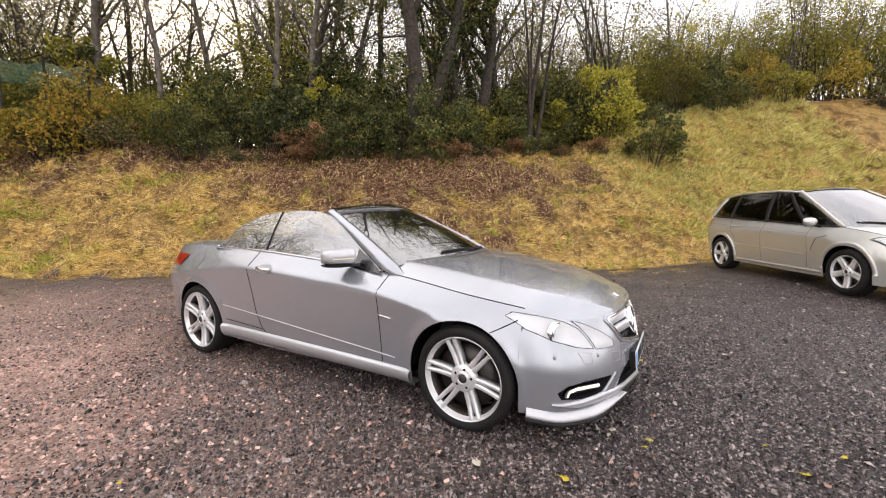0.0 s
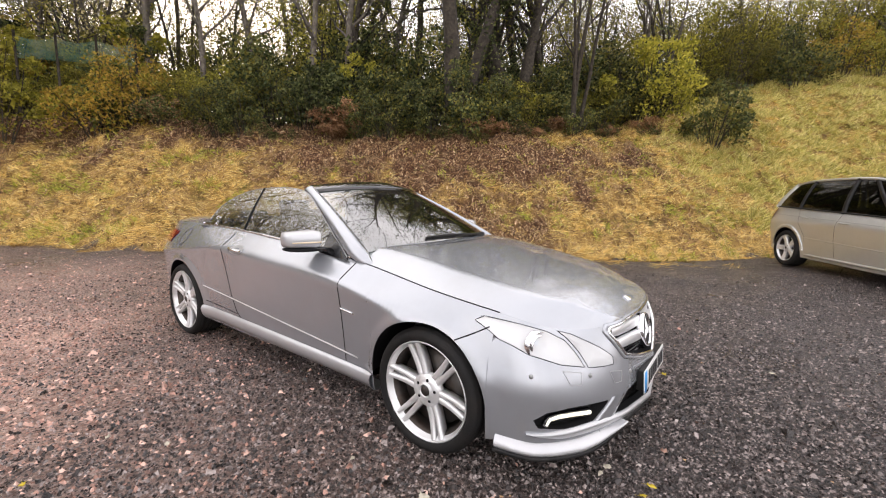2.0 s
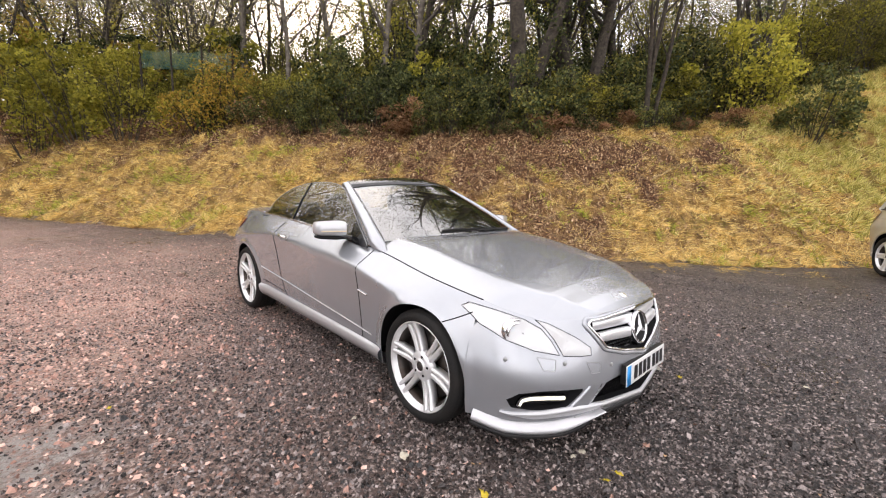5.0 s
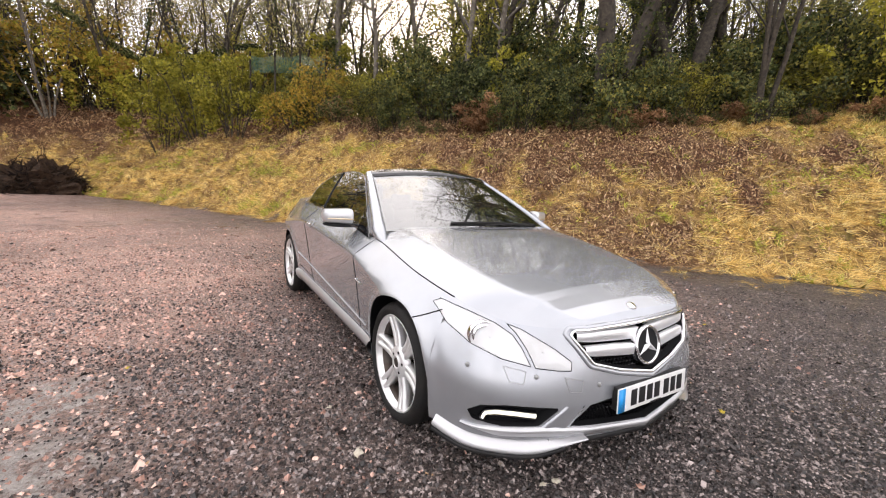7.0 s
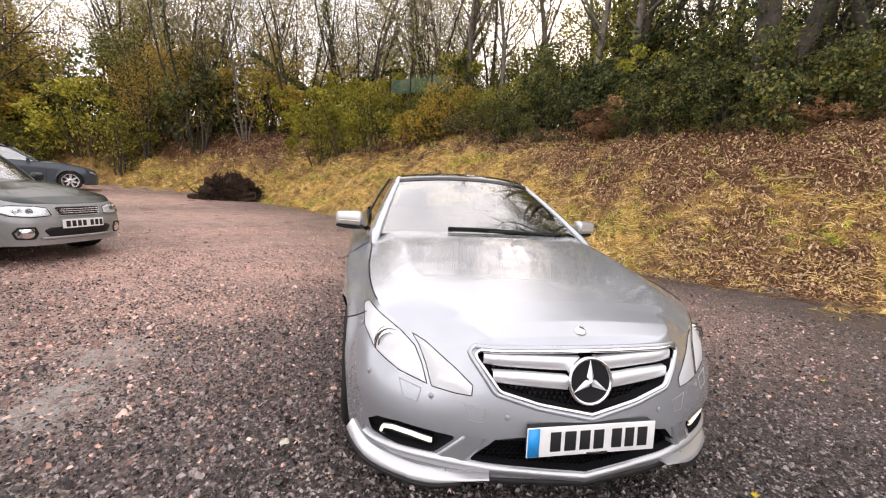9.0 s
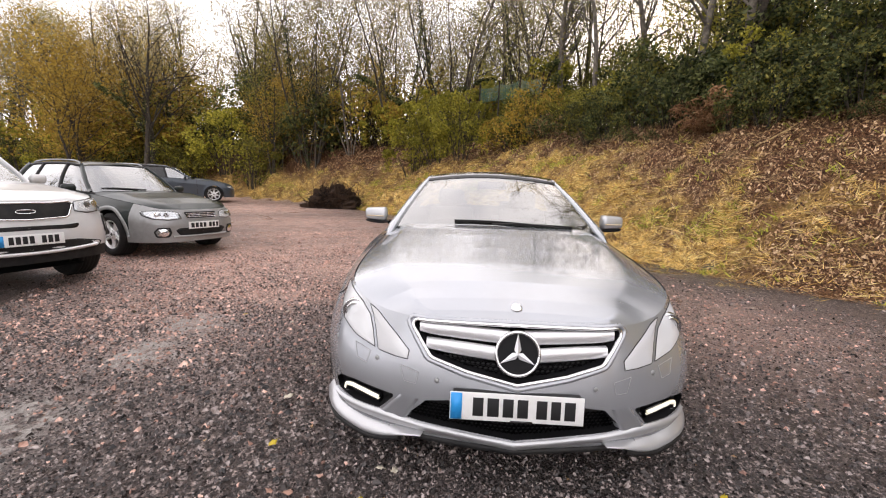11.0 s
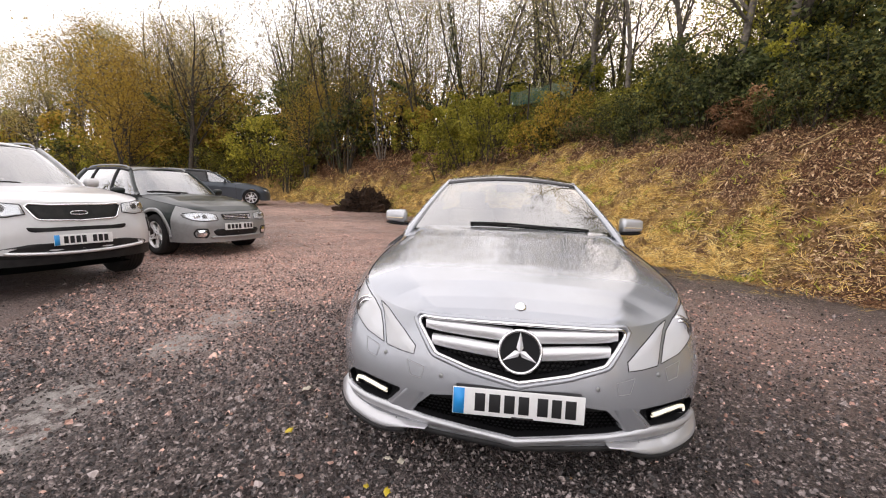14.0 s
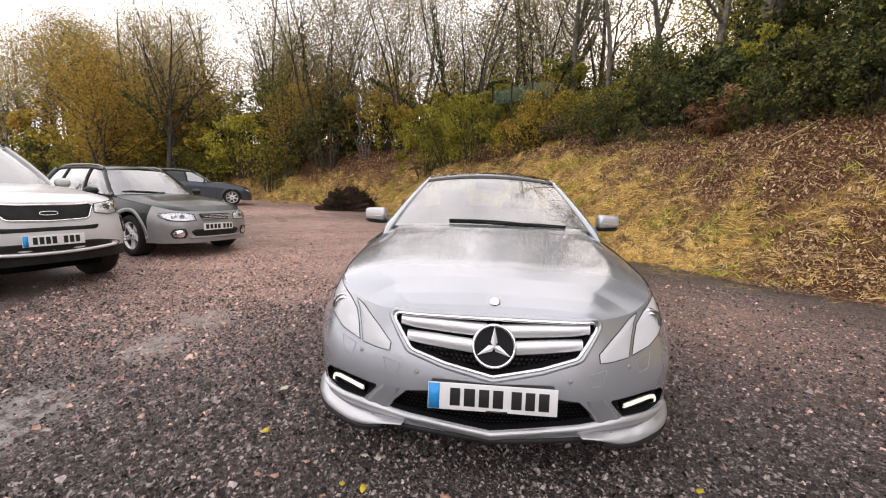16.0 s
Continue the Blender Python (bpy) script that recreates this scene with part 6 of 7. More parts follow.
def leaf_material(name, stops, thin=0.35, vary=(0.65, 1.3)):
    """Leaves: colour by leaf, light coming partly through."""
    m = bpy.data.materials.new(name)
    m.use_nodes = True
    nt = m.node_tree
    b = nt.nodes["Principled BSDF"]
    out = nt.nodes["Material Output"]
    g = nt.nodes.new("ShaderNodeNewGeometry")
    oi = nt.nodes.new("ShaderNodeObjectInfo")
    r = nt.nodes.new("ShaderNodeValToRGB")
    for i, c in enumerate(stops):
        e = r.color_ramp.elements[i] if i < 2 else r.color_ramp.elements.new(0.5)
        e.position, e.color = i / (len(stops) - 1), (*c, 1)
    hs = nt.nodes.new("ShaderNodeHueSaturation")
    mr = nt.nodes.new("ShaderNodeMapRange")
    mr.inputs["To Min"].default_value, mr.inputs["To Max"].default_value = vary
    nt.links.new(oi.outputs["Random"], mr.inputs["Value"])
    nt.links.new(mr.outputs["Result"], hs.inputs["Value"])
    nt.links.new(g.outputs["Random Per Island"], r.inputs["Fac"])
    nt.links.new(r.outputs["Color"], hs.inputs["Color"])
    nt.links.new(hs.outputs["Color"], b.inputs["Base Color"])
    b.inputs["Roughness"].default_value = 0.55
    b.inputs["Specular IOR Level"].default_value = 0.2
    tl = nt.nodes.new("ShaderNodeBsdfTranslucent")
    nt.links.new(hs.outputs["Color"], tl.inputs["Color"])
    mx = nt.nodes.new("ShaderNodeMixShader")
    mx.inputs["Fac"].default_value = thin
    nt.links.new(b.outputs["BSDF"], mx.inputs[1])
    nt.links.new(tl.outputs["BSDF"], mx.inputs[2])
    nt.links.new(mx.outputs["Shader"], out.inputs["Surface"])
    return m


M_BARK = mat("bark", (0.025, 0.020, 0.015), 0.9, color2=(0.085, 0.068, 0.05), scale=9, bump=0.8, bscale=35, bdist=0.02)
M_BARKPALE = mat("pale_bark", (0.075, 0.064, 0.05), 0.9, color2=(0.21, 0.18, 0.145), scale=7, bump=0.6, bscale=30, bdist=0.02)
M_ROOT = mat("dark_roots", (0.009, 0.006, 0.005), 0.9, spec=0.15, color2=(0.055, 0.034, 0.022), scale=9, island=0.5, bump=0.8, bscale=60, bdist=0.02)
LEAF = {
    "dark": leaf_material("ivy_leaves", ((0.020, 0.030, 0.012), (0.075, 0.095, 0.032), (0.26, 0.27, 0.095)), 0.3),
    "olive": leaf_material("olive_leaves", ((0.085, 0.085, 0.020), (0.20, 0.185, 0.040), (0.38, 0.33, 0.08)), 0.4),
    "lime": leaf_material("yellow_green_leaves", ((0.17, 0.165, 0.025), (0.33, 0.31, 0.042), (0.56, 0.49, 0.075)), 0.45),
    "ochre": leaf_material("ochre_leaves", ((0.26, 0.165, 0.035), (0.46, 0.31, 0.055), (0.64, 0.45, 0.09)), 0.45),
    # olive leaf colour made paler, to put the mist of distance into it
    "haze": leaf_material("haze_paled_leaves", ((0.24, 0.21, 0.10), (0.42, 0.36, 0.17), (0.62, 0.52, 0.26)), 0.5),
    "fern": leaf_material("dead_fern_fronds", ((0.13, 0.065, 0.032), (0.32, 0.165, 0.078), (0.52, 0.32, 0.17)), 0.25),
}


def leaves_at(pos, size, rng, droop=0.4, slim=0.55, plain=False):
    """Kite-shaped leaves at positions, three-cornered where they are far off: vertices and faces."""
    n = len(pos)
    d = rng.normal(size=(n, 3))
    d[:, 2] = d[:, 2] * 0.6 - droop
    d /= np.linalg.norm(d, axis=1)[:, None]
    s = np.cross(d, rng.normal(size=(n, 3)))
    s /= np.linalg.norm(s, axis=1)[:, None] + 1e-9
    L = size * rng.uniform(0.6, 1.4, (n, 1))
    if plain:
        v = np.stack([pos - s * L * slim * 0.30, pos + d * L * 0.55 + s * L * slim * 0.62, pos + d * L * 0.95 - s * L * slim * 0.2], 1).reshape(-1, 3)
        return v, np.arange(3 * n).reshape(n, 3)
    v = np.stack([pos, pos + d * L * 0.45 + s * L * slim * 0.5, pos + d * L, pos + d * L * 0.45 - s * L * slim * 0.5], 1).reshape(-1, 3)
    return v, np.arange(4 * n).reshape(n, 4)


def limbs(paths, sides=5):
    """One mesh of tapered limbs; paths: (points, radii). Thin ones are three-sided."""
    V, F, o = [], [], 0
    for p, r in paths:
        p = np.asarray(p, float)
        r = np.asarray(r, float)
        k = sides if r[0] > 0.035 else 3
        ang = 2 * math.pi * np.arange(k) / k
        t = np.gradient(p, axis=0)
        t /= np.linalg.norm(t, axis=1)[:, None] + 1e-9
        a = np.cross(t, (0.31, 0.87, 0.39))
        a /= np.linalg.norm(a, axis=1)[:, None] + 1e-9
        b = np.cross(t, a)
        ring = p[:, None, :] + r[:, None, None] * (np.cos(ang)[None, :, None] * a[:, None, :] + np.sin(ang)[None, :, None] * b[:, None, :])
        V.append(ring.reshape(-1, 3))
        n = len(p)
        i = np.arange(n - 1)[:, None] * k + np.arange(k)[None, :]
        j = np.arange(n - 1)[:, None] * k + (np.arange(k)[None, :] + 1) % k
        F.append((np.stack([i, j, j + k, i + k], -1).reshape(-1, 4)) + o)
        o += n * k
    return np.vstack(V), np.vstack(F)


def wander(start, direction, length, n, bend, rng, lift=0.0):
    p, d = [np.array(start, float)], np.array(direction, float)
    d /= np.linalg.norm(d)
    for _ in range(n - 1):
        d = d + rng.normal(size=3) * bend + np.array([0, 0, lift])
        d /= np.linalg.norm(d)
        p.append(p[-1] + d * length / (n - 1))
    return np.array(p)


def branching(rng, high, girth, stems, spread, twigs, forks=5, first=0.25, reach=1.0):
    """Limbs of a tree or shrub, and the ends where leaves hang."""
    paths, ends = [], []
    for s in range(stems):
        a = rng.uniform(0, 6.283)
        out = spread * rng.uniform(0.4, 1.0) if stems > 1 else spread * rng.uniform(0, 0.4)
        h = high * rng.uniform(0.75, 1.0)
        st = (0.25 * math.cos(a) * (stems > 1), 0.25 * math.sin(a) * (stems > 1), -0.15)
        tr = wander(st, (out * math.cos(a), out * math.sin(a), 1), h, 10, 0.07, rng, 0.02)
        g = girth * rng.uniform(0.6, 1.0)
        paths.append((tr, g * np.linspace(1.15, 0.16, 10) ** 1.1))
        for k in range(forks):
            f = first + (0.97 - first) * (k + rng.uniform(0, 0.8)) / forks
            i = min(int(f * 9), 8)
            b0 = tr[i] + (tr[i + 1] - tr[i]) * (f * 9 - i)
            aa = rng.uniform(0, 6.283)
            bl = reach * h * rng.uniform(0.16, 0.36) * (1.15 - 0.6 * f)
            br = wander(b0, (math.cos(aa), math.sin(aa), rng.uniform(0.5, 1.5)), bl, 5, 0.16, rng, 0.04)
            rb = g * (1.05 - 0.85 * f) * 0.5
            paths.append((br, np.linspace(rb, rb * 0.22, 5)))
            for _ in range(twigs):
                j = rng.integers(1, 5)
                tw = wander(br[j], br[j] - br[j - 1] + rng.normal(size=3) * 0.25 * bl, bl * rng.uniform(0.35, 0.8), 3, 0.25, rng, 0.03)
                rt = max(rb * 0.22, 0.005)
                paths.append((tw, np.linspace(rt, rt * 0.4, 3)))
                ends += [tw[1], tw[2]]
            ends.append(br[-1])
    return paths, np.array(ends)


def make_tree(seed, high, girth, stems, spread, forks, twigs, leaf, count, size, bark, label, ivy=0, first=0.25, reach=1.25, puff=1.0):
    count = int(count * 1.2)
    rng = np.random.default_rng(seed)
    paths, ends = branching(rng, high, girth, stems, spread, twigs, forks, first, reach)
    root = new("tree")
    v, f = limbs(paths)
    bulk("trunk", v, f, bark, root, smooth=True)
    if count:
        pos = ends[rng.integers(0, len(ends), count)] + rng.normal(size=(count, 3)) * np.array([0.22, 0.22, 0.2]) * (high / 8) * puff
        v, f = leaves_at(pos, size, rng, slim=0.7, plain=True)
        bulk("crown", v, f, LEAF[leaf], root, nside=3)
    if ivy:
        pos = []
        for p, r in paths[:1] + paths[1:4]:
            t = rng.uniform(0, 0.75, ivy // 3)
            i = (t * (len(p) - 1)).astype(int)
            q = p[i] + (p[np.minimum(i + 1, len(p) - 1)] - p[i]) * ((t * (len(p) - 1)) % 1)[:, None]
            w = rng.normal(size=(len(t), 3))
            w /= np.linalg.norm(w, axis=1)[:, None]
            pos.append(q + w * (np.interp(t, np.linspace(0, 1, len(r)), r) + 0.10)[:, None] * rng.uniform(0.5, 1.5, (len(t), 1)))
        v, f = leaves_at(np.vstack(pos), 0.10, rng, 0.7, 0.8)
        bulk("ivy", v, f, LEAF["dark"], root)
    return tagged(root, label, "tree")


def make_bush(seed, wide, high, leaf, count, size, label, clumps=16, second=None):
    """A shrub: arching stems, and leaves in uneven clumps on their ends."""
    count = int(count * 1.35)
    rng = np.random.default_rng(seed)
    root = new("bush")
    paths, tips = [], []
    for k in range(clumps):
        a, r = rng.uniform(0, 6.283), wide * math.sqrt(rng.uniform(0, 1))
        tip = np.array((r * math.cos(a), r * math.sin(a), high * (0.25 + 0.75 * rng.uniform(0.1, 1) * (1 - 0.55 * (r / wide) ** 2))))
        n = 4
        t = np.linspace(0, 1, n)[:, None]
        p = np.array((tip[0] * 0.25, tip[1] * 0.25, -0.1)) * (1 - t) + tip * t
        p[:, 2] += 0.25 * high * np.sin(np.pi * t[:, 0]) * 0.5
        p += rng.normal(size=p.shape) * 0.04
        paths.append((p, np.linspace(0.022, 0.006, n)))
        tips.append(tip)
        for _ in range(3):
            tw = wander(p[rng.integers(1, 4)], rng.normal(size=3) + np.array([0, 0, 0.4]), rng.uniform(0.3, 0.8), 3, 0.25, rng)
            paths.append((tw, np.linspace(0.007, 0.003, 3)))
    v, f = limbs(paths, 4)
    bulk("branchwork", v, f, M_BARK, root, smooth=True)
    tips = np.array(tips)
    w = rng.uniform(0.5, 1.5, clumps)
    idx = rng.choice(clumps, count, p=w / w.sum())
    rad = rng.uniform(0.22, 0.55, clumps)[idx] * wide * 0.62
    d = rng.normal(size=(count, 3))
    d /= np.linalg.norm(d, axis=1)[:, None]
    pos = tips[idx] + d * (rad * rng.uniform(0.35, 1.1, count) ** 0.6)[:, None] * np.array([1, 1, 0.75])
    low = rng.uniform(0, 1, count) < 0.25
    pos[low, 2] *= rng.uniform(0.1, 0.9, low.sum())
    pos[:, 2] = np.maximum(pos[:, 2], 0.02)
    v, f = leaves_at(pos, size, rng, slim=0.72, plain=True)
    if second:
        cut = int(count * 0.7)
        bulk("foliage", v[:cut * 3], f[:cut], LEAF[leaf], root, nside=3)
        bulk("foliage", v[cut * 3:], f[cut:] - cut * 3, LEAF[second], root, nside=3)
    else:
        bulk("foliage", v, f, LEAF[leaf], root, nside=3)
    return tagged(root, label, "bush")


def make_fern(seed, label):
    """A clump of dead bracken: arching fronds with leaflets."""
    rng = np.random.default_rng(seed)
    root = new("bracken")
    paths, pos = [], []
    for k in range(26):
        a = rng.uniform(0, 6.283)
        L = rng.uniform(0.7, 1.4)
        t = np.linspace(0, 1, 7)
        rr = L * t * 0.6
        p = np.stack([rr * math.cos(a), rr * math.sin(a), L * (1.05 * t - 0.75 * t ** 2.2)], 1) + rng.normal(size=(7, 3)) * 0.02
        paths.append((p, np.linspace(0.008, 0.003, 7)))
        for u in np.linspace(0.25, 1, 26):
            q = np.array([np.interp(u, t, p[:, i]) for i in range(3)])
            pos.append(np.repeat(q[None], 4, 0) + rng.normal(size=(4, 3)) * 0.055 * (1.3 - u))
    v, f = limbs(paths, 4)
    bulk("branchwork", v, f, LEAF["fern"], root)
    v, f = leaves_at(np.vstack(pos), 0.075, rng, 0.3, 0.3)
    bulk("foliage", v, f, LEAF["fern"], root)
    return tagged(root, label, "fern")


SPOT = np.random.default_rng(11)


def plant(templates, places, group=""):
    """Stand templates (then copies) at places: x, y, scale, index of the template."""
    used = set()
    for x, y, s, i in places:
        m = Matrix.Translation((x, y, h1(x, y) - 0.05)) @ pose(0, 0, 0, SPOT.uniform(-4, 4), SPOT.uniform(-4, 4), SPOT.uniform(0, 360)) @ Matrix.Diagonal((s * SPOT.uniform(0.9, 1.1), s * SPOT.uniform(0.9, 1.1), s, 1))
        t = templates[i]
        if i in used:
            ob = copy_thing(t, m)
        else:
            t.matrix_basis = m
            used.add(i)
            ob = t
        if group:
            ob["group"] = group
    for i, t in enumerate(templates):
        if i not in used:
            for o in (*t.children_recursive, t):
                bpy.data.objects.remove(o)


BUSHES = [
    make_bush(1, 1.15, 2.2, "dark", 2300, 0.115, "dark green bramble bush on the bank top"),
    make_bush(2, 1.25, 2.3, "dark", 2300, 0.105, "dark ivy thicket on the bank top", second="olive"),
    make_bush(3, 1.3, 2.4, "olive", 2100, 0.10, "olive green bush on the bank top", second="lime"),
    make_bush(4, 1.5, 2.8, "lime", 2500, 0.11, "yellow-green hazel bush at the wood's edge"),
    make_bush(5, 1.2, 2.2, "ochre", 2000, 0.09, "ochre autumn bush at the wood's edge", second="lime"),
    make_bush(6, 1.1, 1.6, "dark", 2400, 0.10, "low dark bramble on the bank", second="fern"),
]
places = []
# undergrowth along the top of the bank
x = -21.0
while x < 7.5:
    for dd, lo, hi in ((4.9, 0.75, 1.0), (6.2, 1.0, 1.3), (7.8, 1.2, 1.55)):
        k = SPOT.uniform()
        xx = x + SPOT.uniform(-0.5, 0.5)
        if xx < -9:
            i = 2 if k < 0.5 else 3 if k < 0.75 else 1 if k < 0.9 else 4
        elif xx < -6.3:
            i = 2 if k < 0.6 else 1
        elif xx < -3.0:
            i = 0 if k < 0.65 else 1
        elif xx < 3.0:
            i = (1 if k < 0.5 else 0 if k < 0.7 else 2) if dd < 7 else (2 if k < 0.6 else 3)
        else:
            i = 2 if k < 0.5 else 1
        d = (dd + 1.7 * float(smooth01(0.5, 3.0, xx))) / float(np.interp(xx, (-40, -22, -14, 5), (0.6, 0.75, 0.95, 1.0)))
        places.append((xx, float(foot_y(xx)) + d + SPOT.uniform(-0.4, 0.4), SPOT.uniform(lo, hi), i))
    x += 1.2
# low brambles that hang over the edge of the litter
x = -9.0
while x < 6.0:
    if -4.9 < x < -3.3:
        x += 0.95
        continue
    places.append((x + SPOT.uniform(-0.4, 0.4), float(foot_y(x)) + 4.5 + 0.9 * float(smooth01(0.5, 3.0, x)) + SPOT.uniform(-0.25, 0.35), SPOT.uniform(0.42, 0.66), int(SPOT.choice([5, 5, 1, 0]))))
    x += 0.95
# the bushes that stand out
places += [(-14.3, 10.4, 1.35, 3), (-13.0, 10.8, 1.1, 3), (-15.4, 9.6, 1.1, 3), (6.1, 16.4, 1.25, 3), (5.0, 16.5, 1.0, 2), (7.3, 17.0, 1.0, 2), (-11.2, 12.0, 0.75, 4), (-3.4, 14.6, 1.0, 3), (1.5, 14.4, 0.9, 2), (7.4, 14.6, 0.8, 1), (8.4, 15.3, 0.8, 2),
           (-20.5, 10.0, 1.2, 4), (-21.8, 9.2, 1.5, 4), (-23.5, 8.4, 1.5, 2), (-18.2, 10.6, 1.0, 3)]
for k in range(24):
    u = SPOT.uniform()
    x = -25 - 30 * u
    places.append((x, float(foot_y(x)) + SPOT.uniform(0.5, 5), SPOT.uniform(1.0, 2.2), int(SPOT.choice([2, 2, 4, 4, 1, 3]))))
x = -36.0
while x < -21:
    for dd in (1.5, 5.0, 9.0):
        places.append((x + SPOT.uniform(-0.6, 0.6), float(foot_y(x)) + dd + SPOT.uniform(-0.8, 0.8), SPOT.uniform(1.1, 1.8), int(SPOT.choice([2, 2, 1, 4, 3]))))
    x += 1.5
for x, y in ((8.5, 17.5), (10.5, 18.5), (12.5, 19.0), (14.5, 18.0), (16.5, 17.0), (18.5, 16.5), (13.5, 16.8), (10.0, 17.0), (9.2, 18.2), (11.6, 18.0), (12.8, 17.6), (15.5, 18.6), (17.5, 18.2), (8.0, 16.6), (14.2, 19.2)):
    places.append((x, y + 2.6, SPOT.uniform(0.55, 0.9), int(SPOT.choice([2, 1, 5]))))
x = 12.0
while x < 27:
    places.append((x, 18.4 + SPOT.uniform(-0.6, 0.8), SPOT.uniform(0.6, 1.0), int(SPOT.choice([2, 1, 5, 4]))))
    x += 1.15
plant(BUSHES, places, "bushes along the bank")
plant([make_fern(21, "dead brown bracken on the bank top"), make_fern(22, "dead brown bracken beside the brambles")],
      [(-4.2, 12.8, 0.9, 0), (-4.05, 13.1, 1.3, 1), (-4.15, 13.5, 1.7, 0), (1.6, 13.9, 0.75, 0), (2.7, 14.6, 0.65, 1), (4.4, 15.0, 0.65, 0), (5.6, 15.2, 0.6, 1), (0.4, 13.4, 0.8, 1)], "bracken clumps")

TREES = [
    make_tree(31, 12.0, 0.20, 1, 0.3, 13, 9, "olive", 3400, 0.08, M_BARK, "tall bare tree with thin autumn leaves", ivy=900),
    make_tree(32, 11.0, 0.10, 4, 0.22, 7, 6, "lime", 3200, 0.08, M_BARK, "slender many-stemmed tree with yellow-green leaves"),
    make_tree(33, 12.5, 0.15, 1, 0.3, 14, 10, "olive", 1200, 0.10, M_BARKPALE, "bare pale-barked tree on the bank"),
    make_tree(34, 9.0, 0.06, 6, 0.35, 6, 6, "olive", 2000, 0.095, M_BARKPALE, "thicket of thin bare saplings"),
    make_tree(35, 11.0, 0.17, 2, 0.18, 11, 7, "ochre", 5000, 0.085, M_BARK, "tree with ochre autumn leaves", ivy=900),
    make_tree(36, 13.0, 0.26, 2, 0.25, 15, 8, "dark", 4200, 0.12, M_BARK, "large tree trunk wrapped in dark ivy", ivy=4200, first=0.3),
]
CANOPY = make_tree(37, 15.5, 0.22, 1, 0.2, 15, 9, "olive", 6500, 0.115, M_BARK, "tall tree with a thick olive crown", ivy=900, first=0.48)
# the trees that stand out beyond the far end of the yard
SPREADING = [
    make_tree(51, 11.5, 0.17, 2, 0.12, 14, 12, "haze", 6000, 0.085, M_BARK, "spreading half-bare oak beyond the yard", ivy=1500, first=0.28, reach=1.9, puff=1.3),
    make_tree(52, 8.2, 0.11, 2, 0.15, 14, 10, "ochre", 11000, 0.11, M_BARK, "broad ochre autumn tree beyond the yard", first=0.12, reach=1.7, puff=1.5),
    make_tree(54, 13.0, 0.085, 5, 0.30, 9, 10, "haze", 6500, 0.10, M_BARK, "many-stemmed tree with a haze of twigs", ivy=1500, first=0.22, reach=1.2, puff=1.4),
    make_tree(53, 13.0, 0.16, 1, 0.3, 15, 12, "haze", 9000, 0.105, M_BARKPALE, "pale distant tree with thin autumn leaves paled for haze", first=0.3, reach=1.6, puff=1.5),
]
plant(SPREADING, [(-25.6, -2.0, 1.0, 0), (-27.0, -4.9, 1.0, 1), (-29.5, -5.6, 0.85, 1), (-22.8, 4.6, 0.62, 1), (-35.0, -9.6, 0.9, 3), (-37.0, -12.8, 0.85, 3), (-33.0, -6.4, 0.85, 3), (-41.0, -15.5, 0.9, 3), (-30.0, -2.6, 0.85, 3),
                  (-21.3, 6.2, 1.0, 2), (-19.5, 10.5, 1.0, 2), (-24.5, 6.5, 1.05, 2), (-17.2, 12.5, 0.95, 2), (-23.5, 9.5, 1.1, 2), (-14.0, 14.5, 0.9, 2), (-26.5, 4.0, 1.0, 2), (-16.0, 17.0, 1.0, 3)], "trees of the wood")
plant([CANOPY], [(0.5, 17.0, 1.0, 0), (-2.6, 17.6, 1.05, 0), (2.0, 20.0, 1.1, 0), (-5.2, 18.0, 0.9, 0)], "trees of the wood")
UNDER = [
    make_tree(41, 5.2, 0.045, 5, 0.5, 5, 4, "olive", 2600, 0.11, M_BARK, "leafy olive hazel in the wood", first=0.15),
    make_tree(42, 5.5, 0.05, 5, 0.5, 6, 5, "lime", 2500, 0.11, M_BARK, "leafy yellow-green hazel in the wood", first=0.15),
    make_tree(43, 5.0, 0.05, 5, 0.5, 6, 5, "dark", 2800, 0.105, M_BARK, "dark holly-like shrub in the wood", first=0.12),
]
spots = []
x = -20.0
while x < 7.5:
    for dd in (9.3, 12.0):
        k = SPOT.uniform()
        i = (0 if k < 0.55 else 1) if x < -9 else (2 if k < 0.4 else 0 if k < 0.8 else 1)
        xx = x + SPOT.uniform(-0.6, 0.6)
        spots.append((xx, float(foot_y(xx)) + dd + SPOT.uniform(-0.8, 0.8), SPOT.uniform(0.8, 1.1), i))
    x += 1.9
for k in range(38):
    spots.append((SPOT.uniform(7.5, 27), SPOT.uniform(19.5, 23), SPOT.uniform(0.65, 1.0), int(SPOT.choice([0, 1]))))
plant(UNDER, spots, "leafy understorey of the wood")
places = [(-0.9, 14.3, 1.0, 5), (1.6, 15.2, 0.85, 5), (-4.6, 15.5, 0.9, 0), (-6.0, 15.0, 0.95, 2), (3.2, 15.0, 0.9, 1), (-9.5, 14.5, 0.9, 2)]
x = -19.0
while x < 8:
    for dd in (8.3, 11.0, 15.0):
        xx = x + SPOT.uniform(-1.2, 1.2)
        places.append((xx, float(foot_y(xx)) + dd + SPOT.uniform(-1.3, 1.3), SPOT.uniform(0.75, 1.15), int(SPOT.choice([0, 1, 2, 2, 3, 3, 1]))))
    x += 2.0
for k in range(30):
    x = SPOT.uniform(6.5, 28)
    places.append((x, 20.0 + SPOT.uniform(0, 8), SPOT.uniform(0.5, 0.8), int(SPOT.choice([3, 3, 2, 1]))))
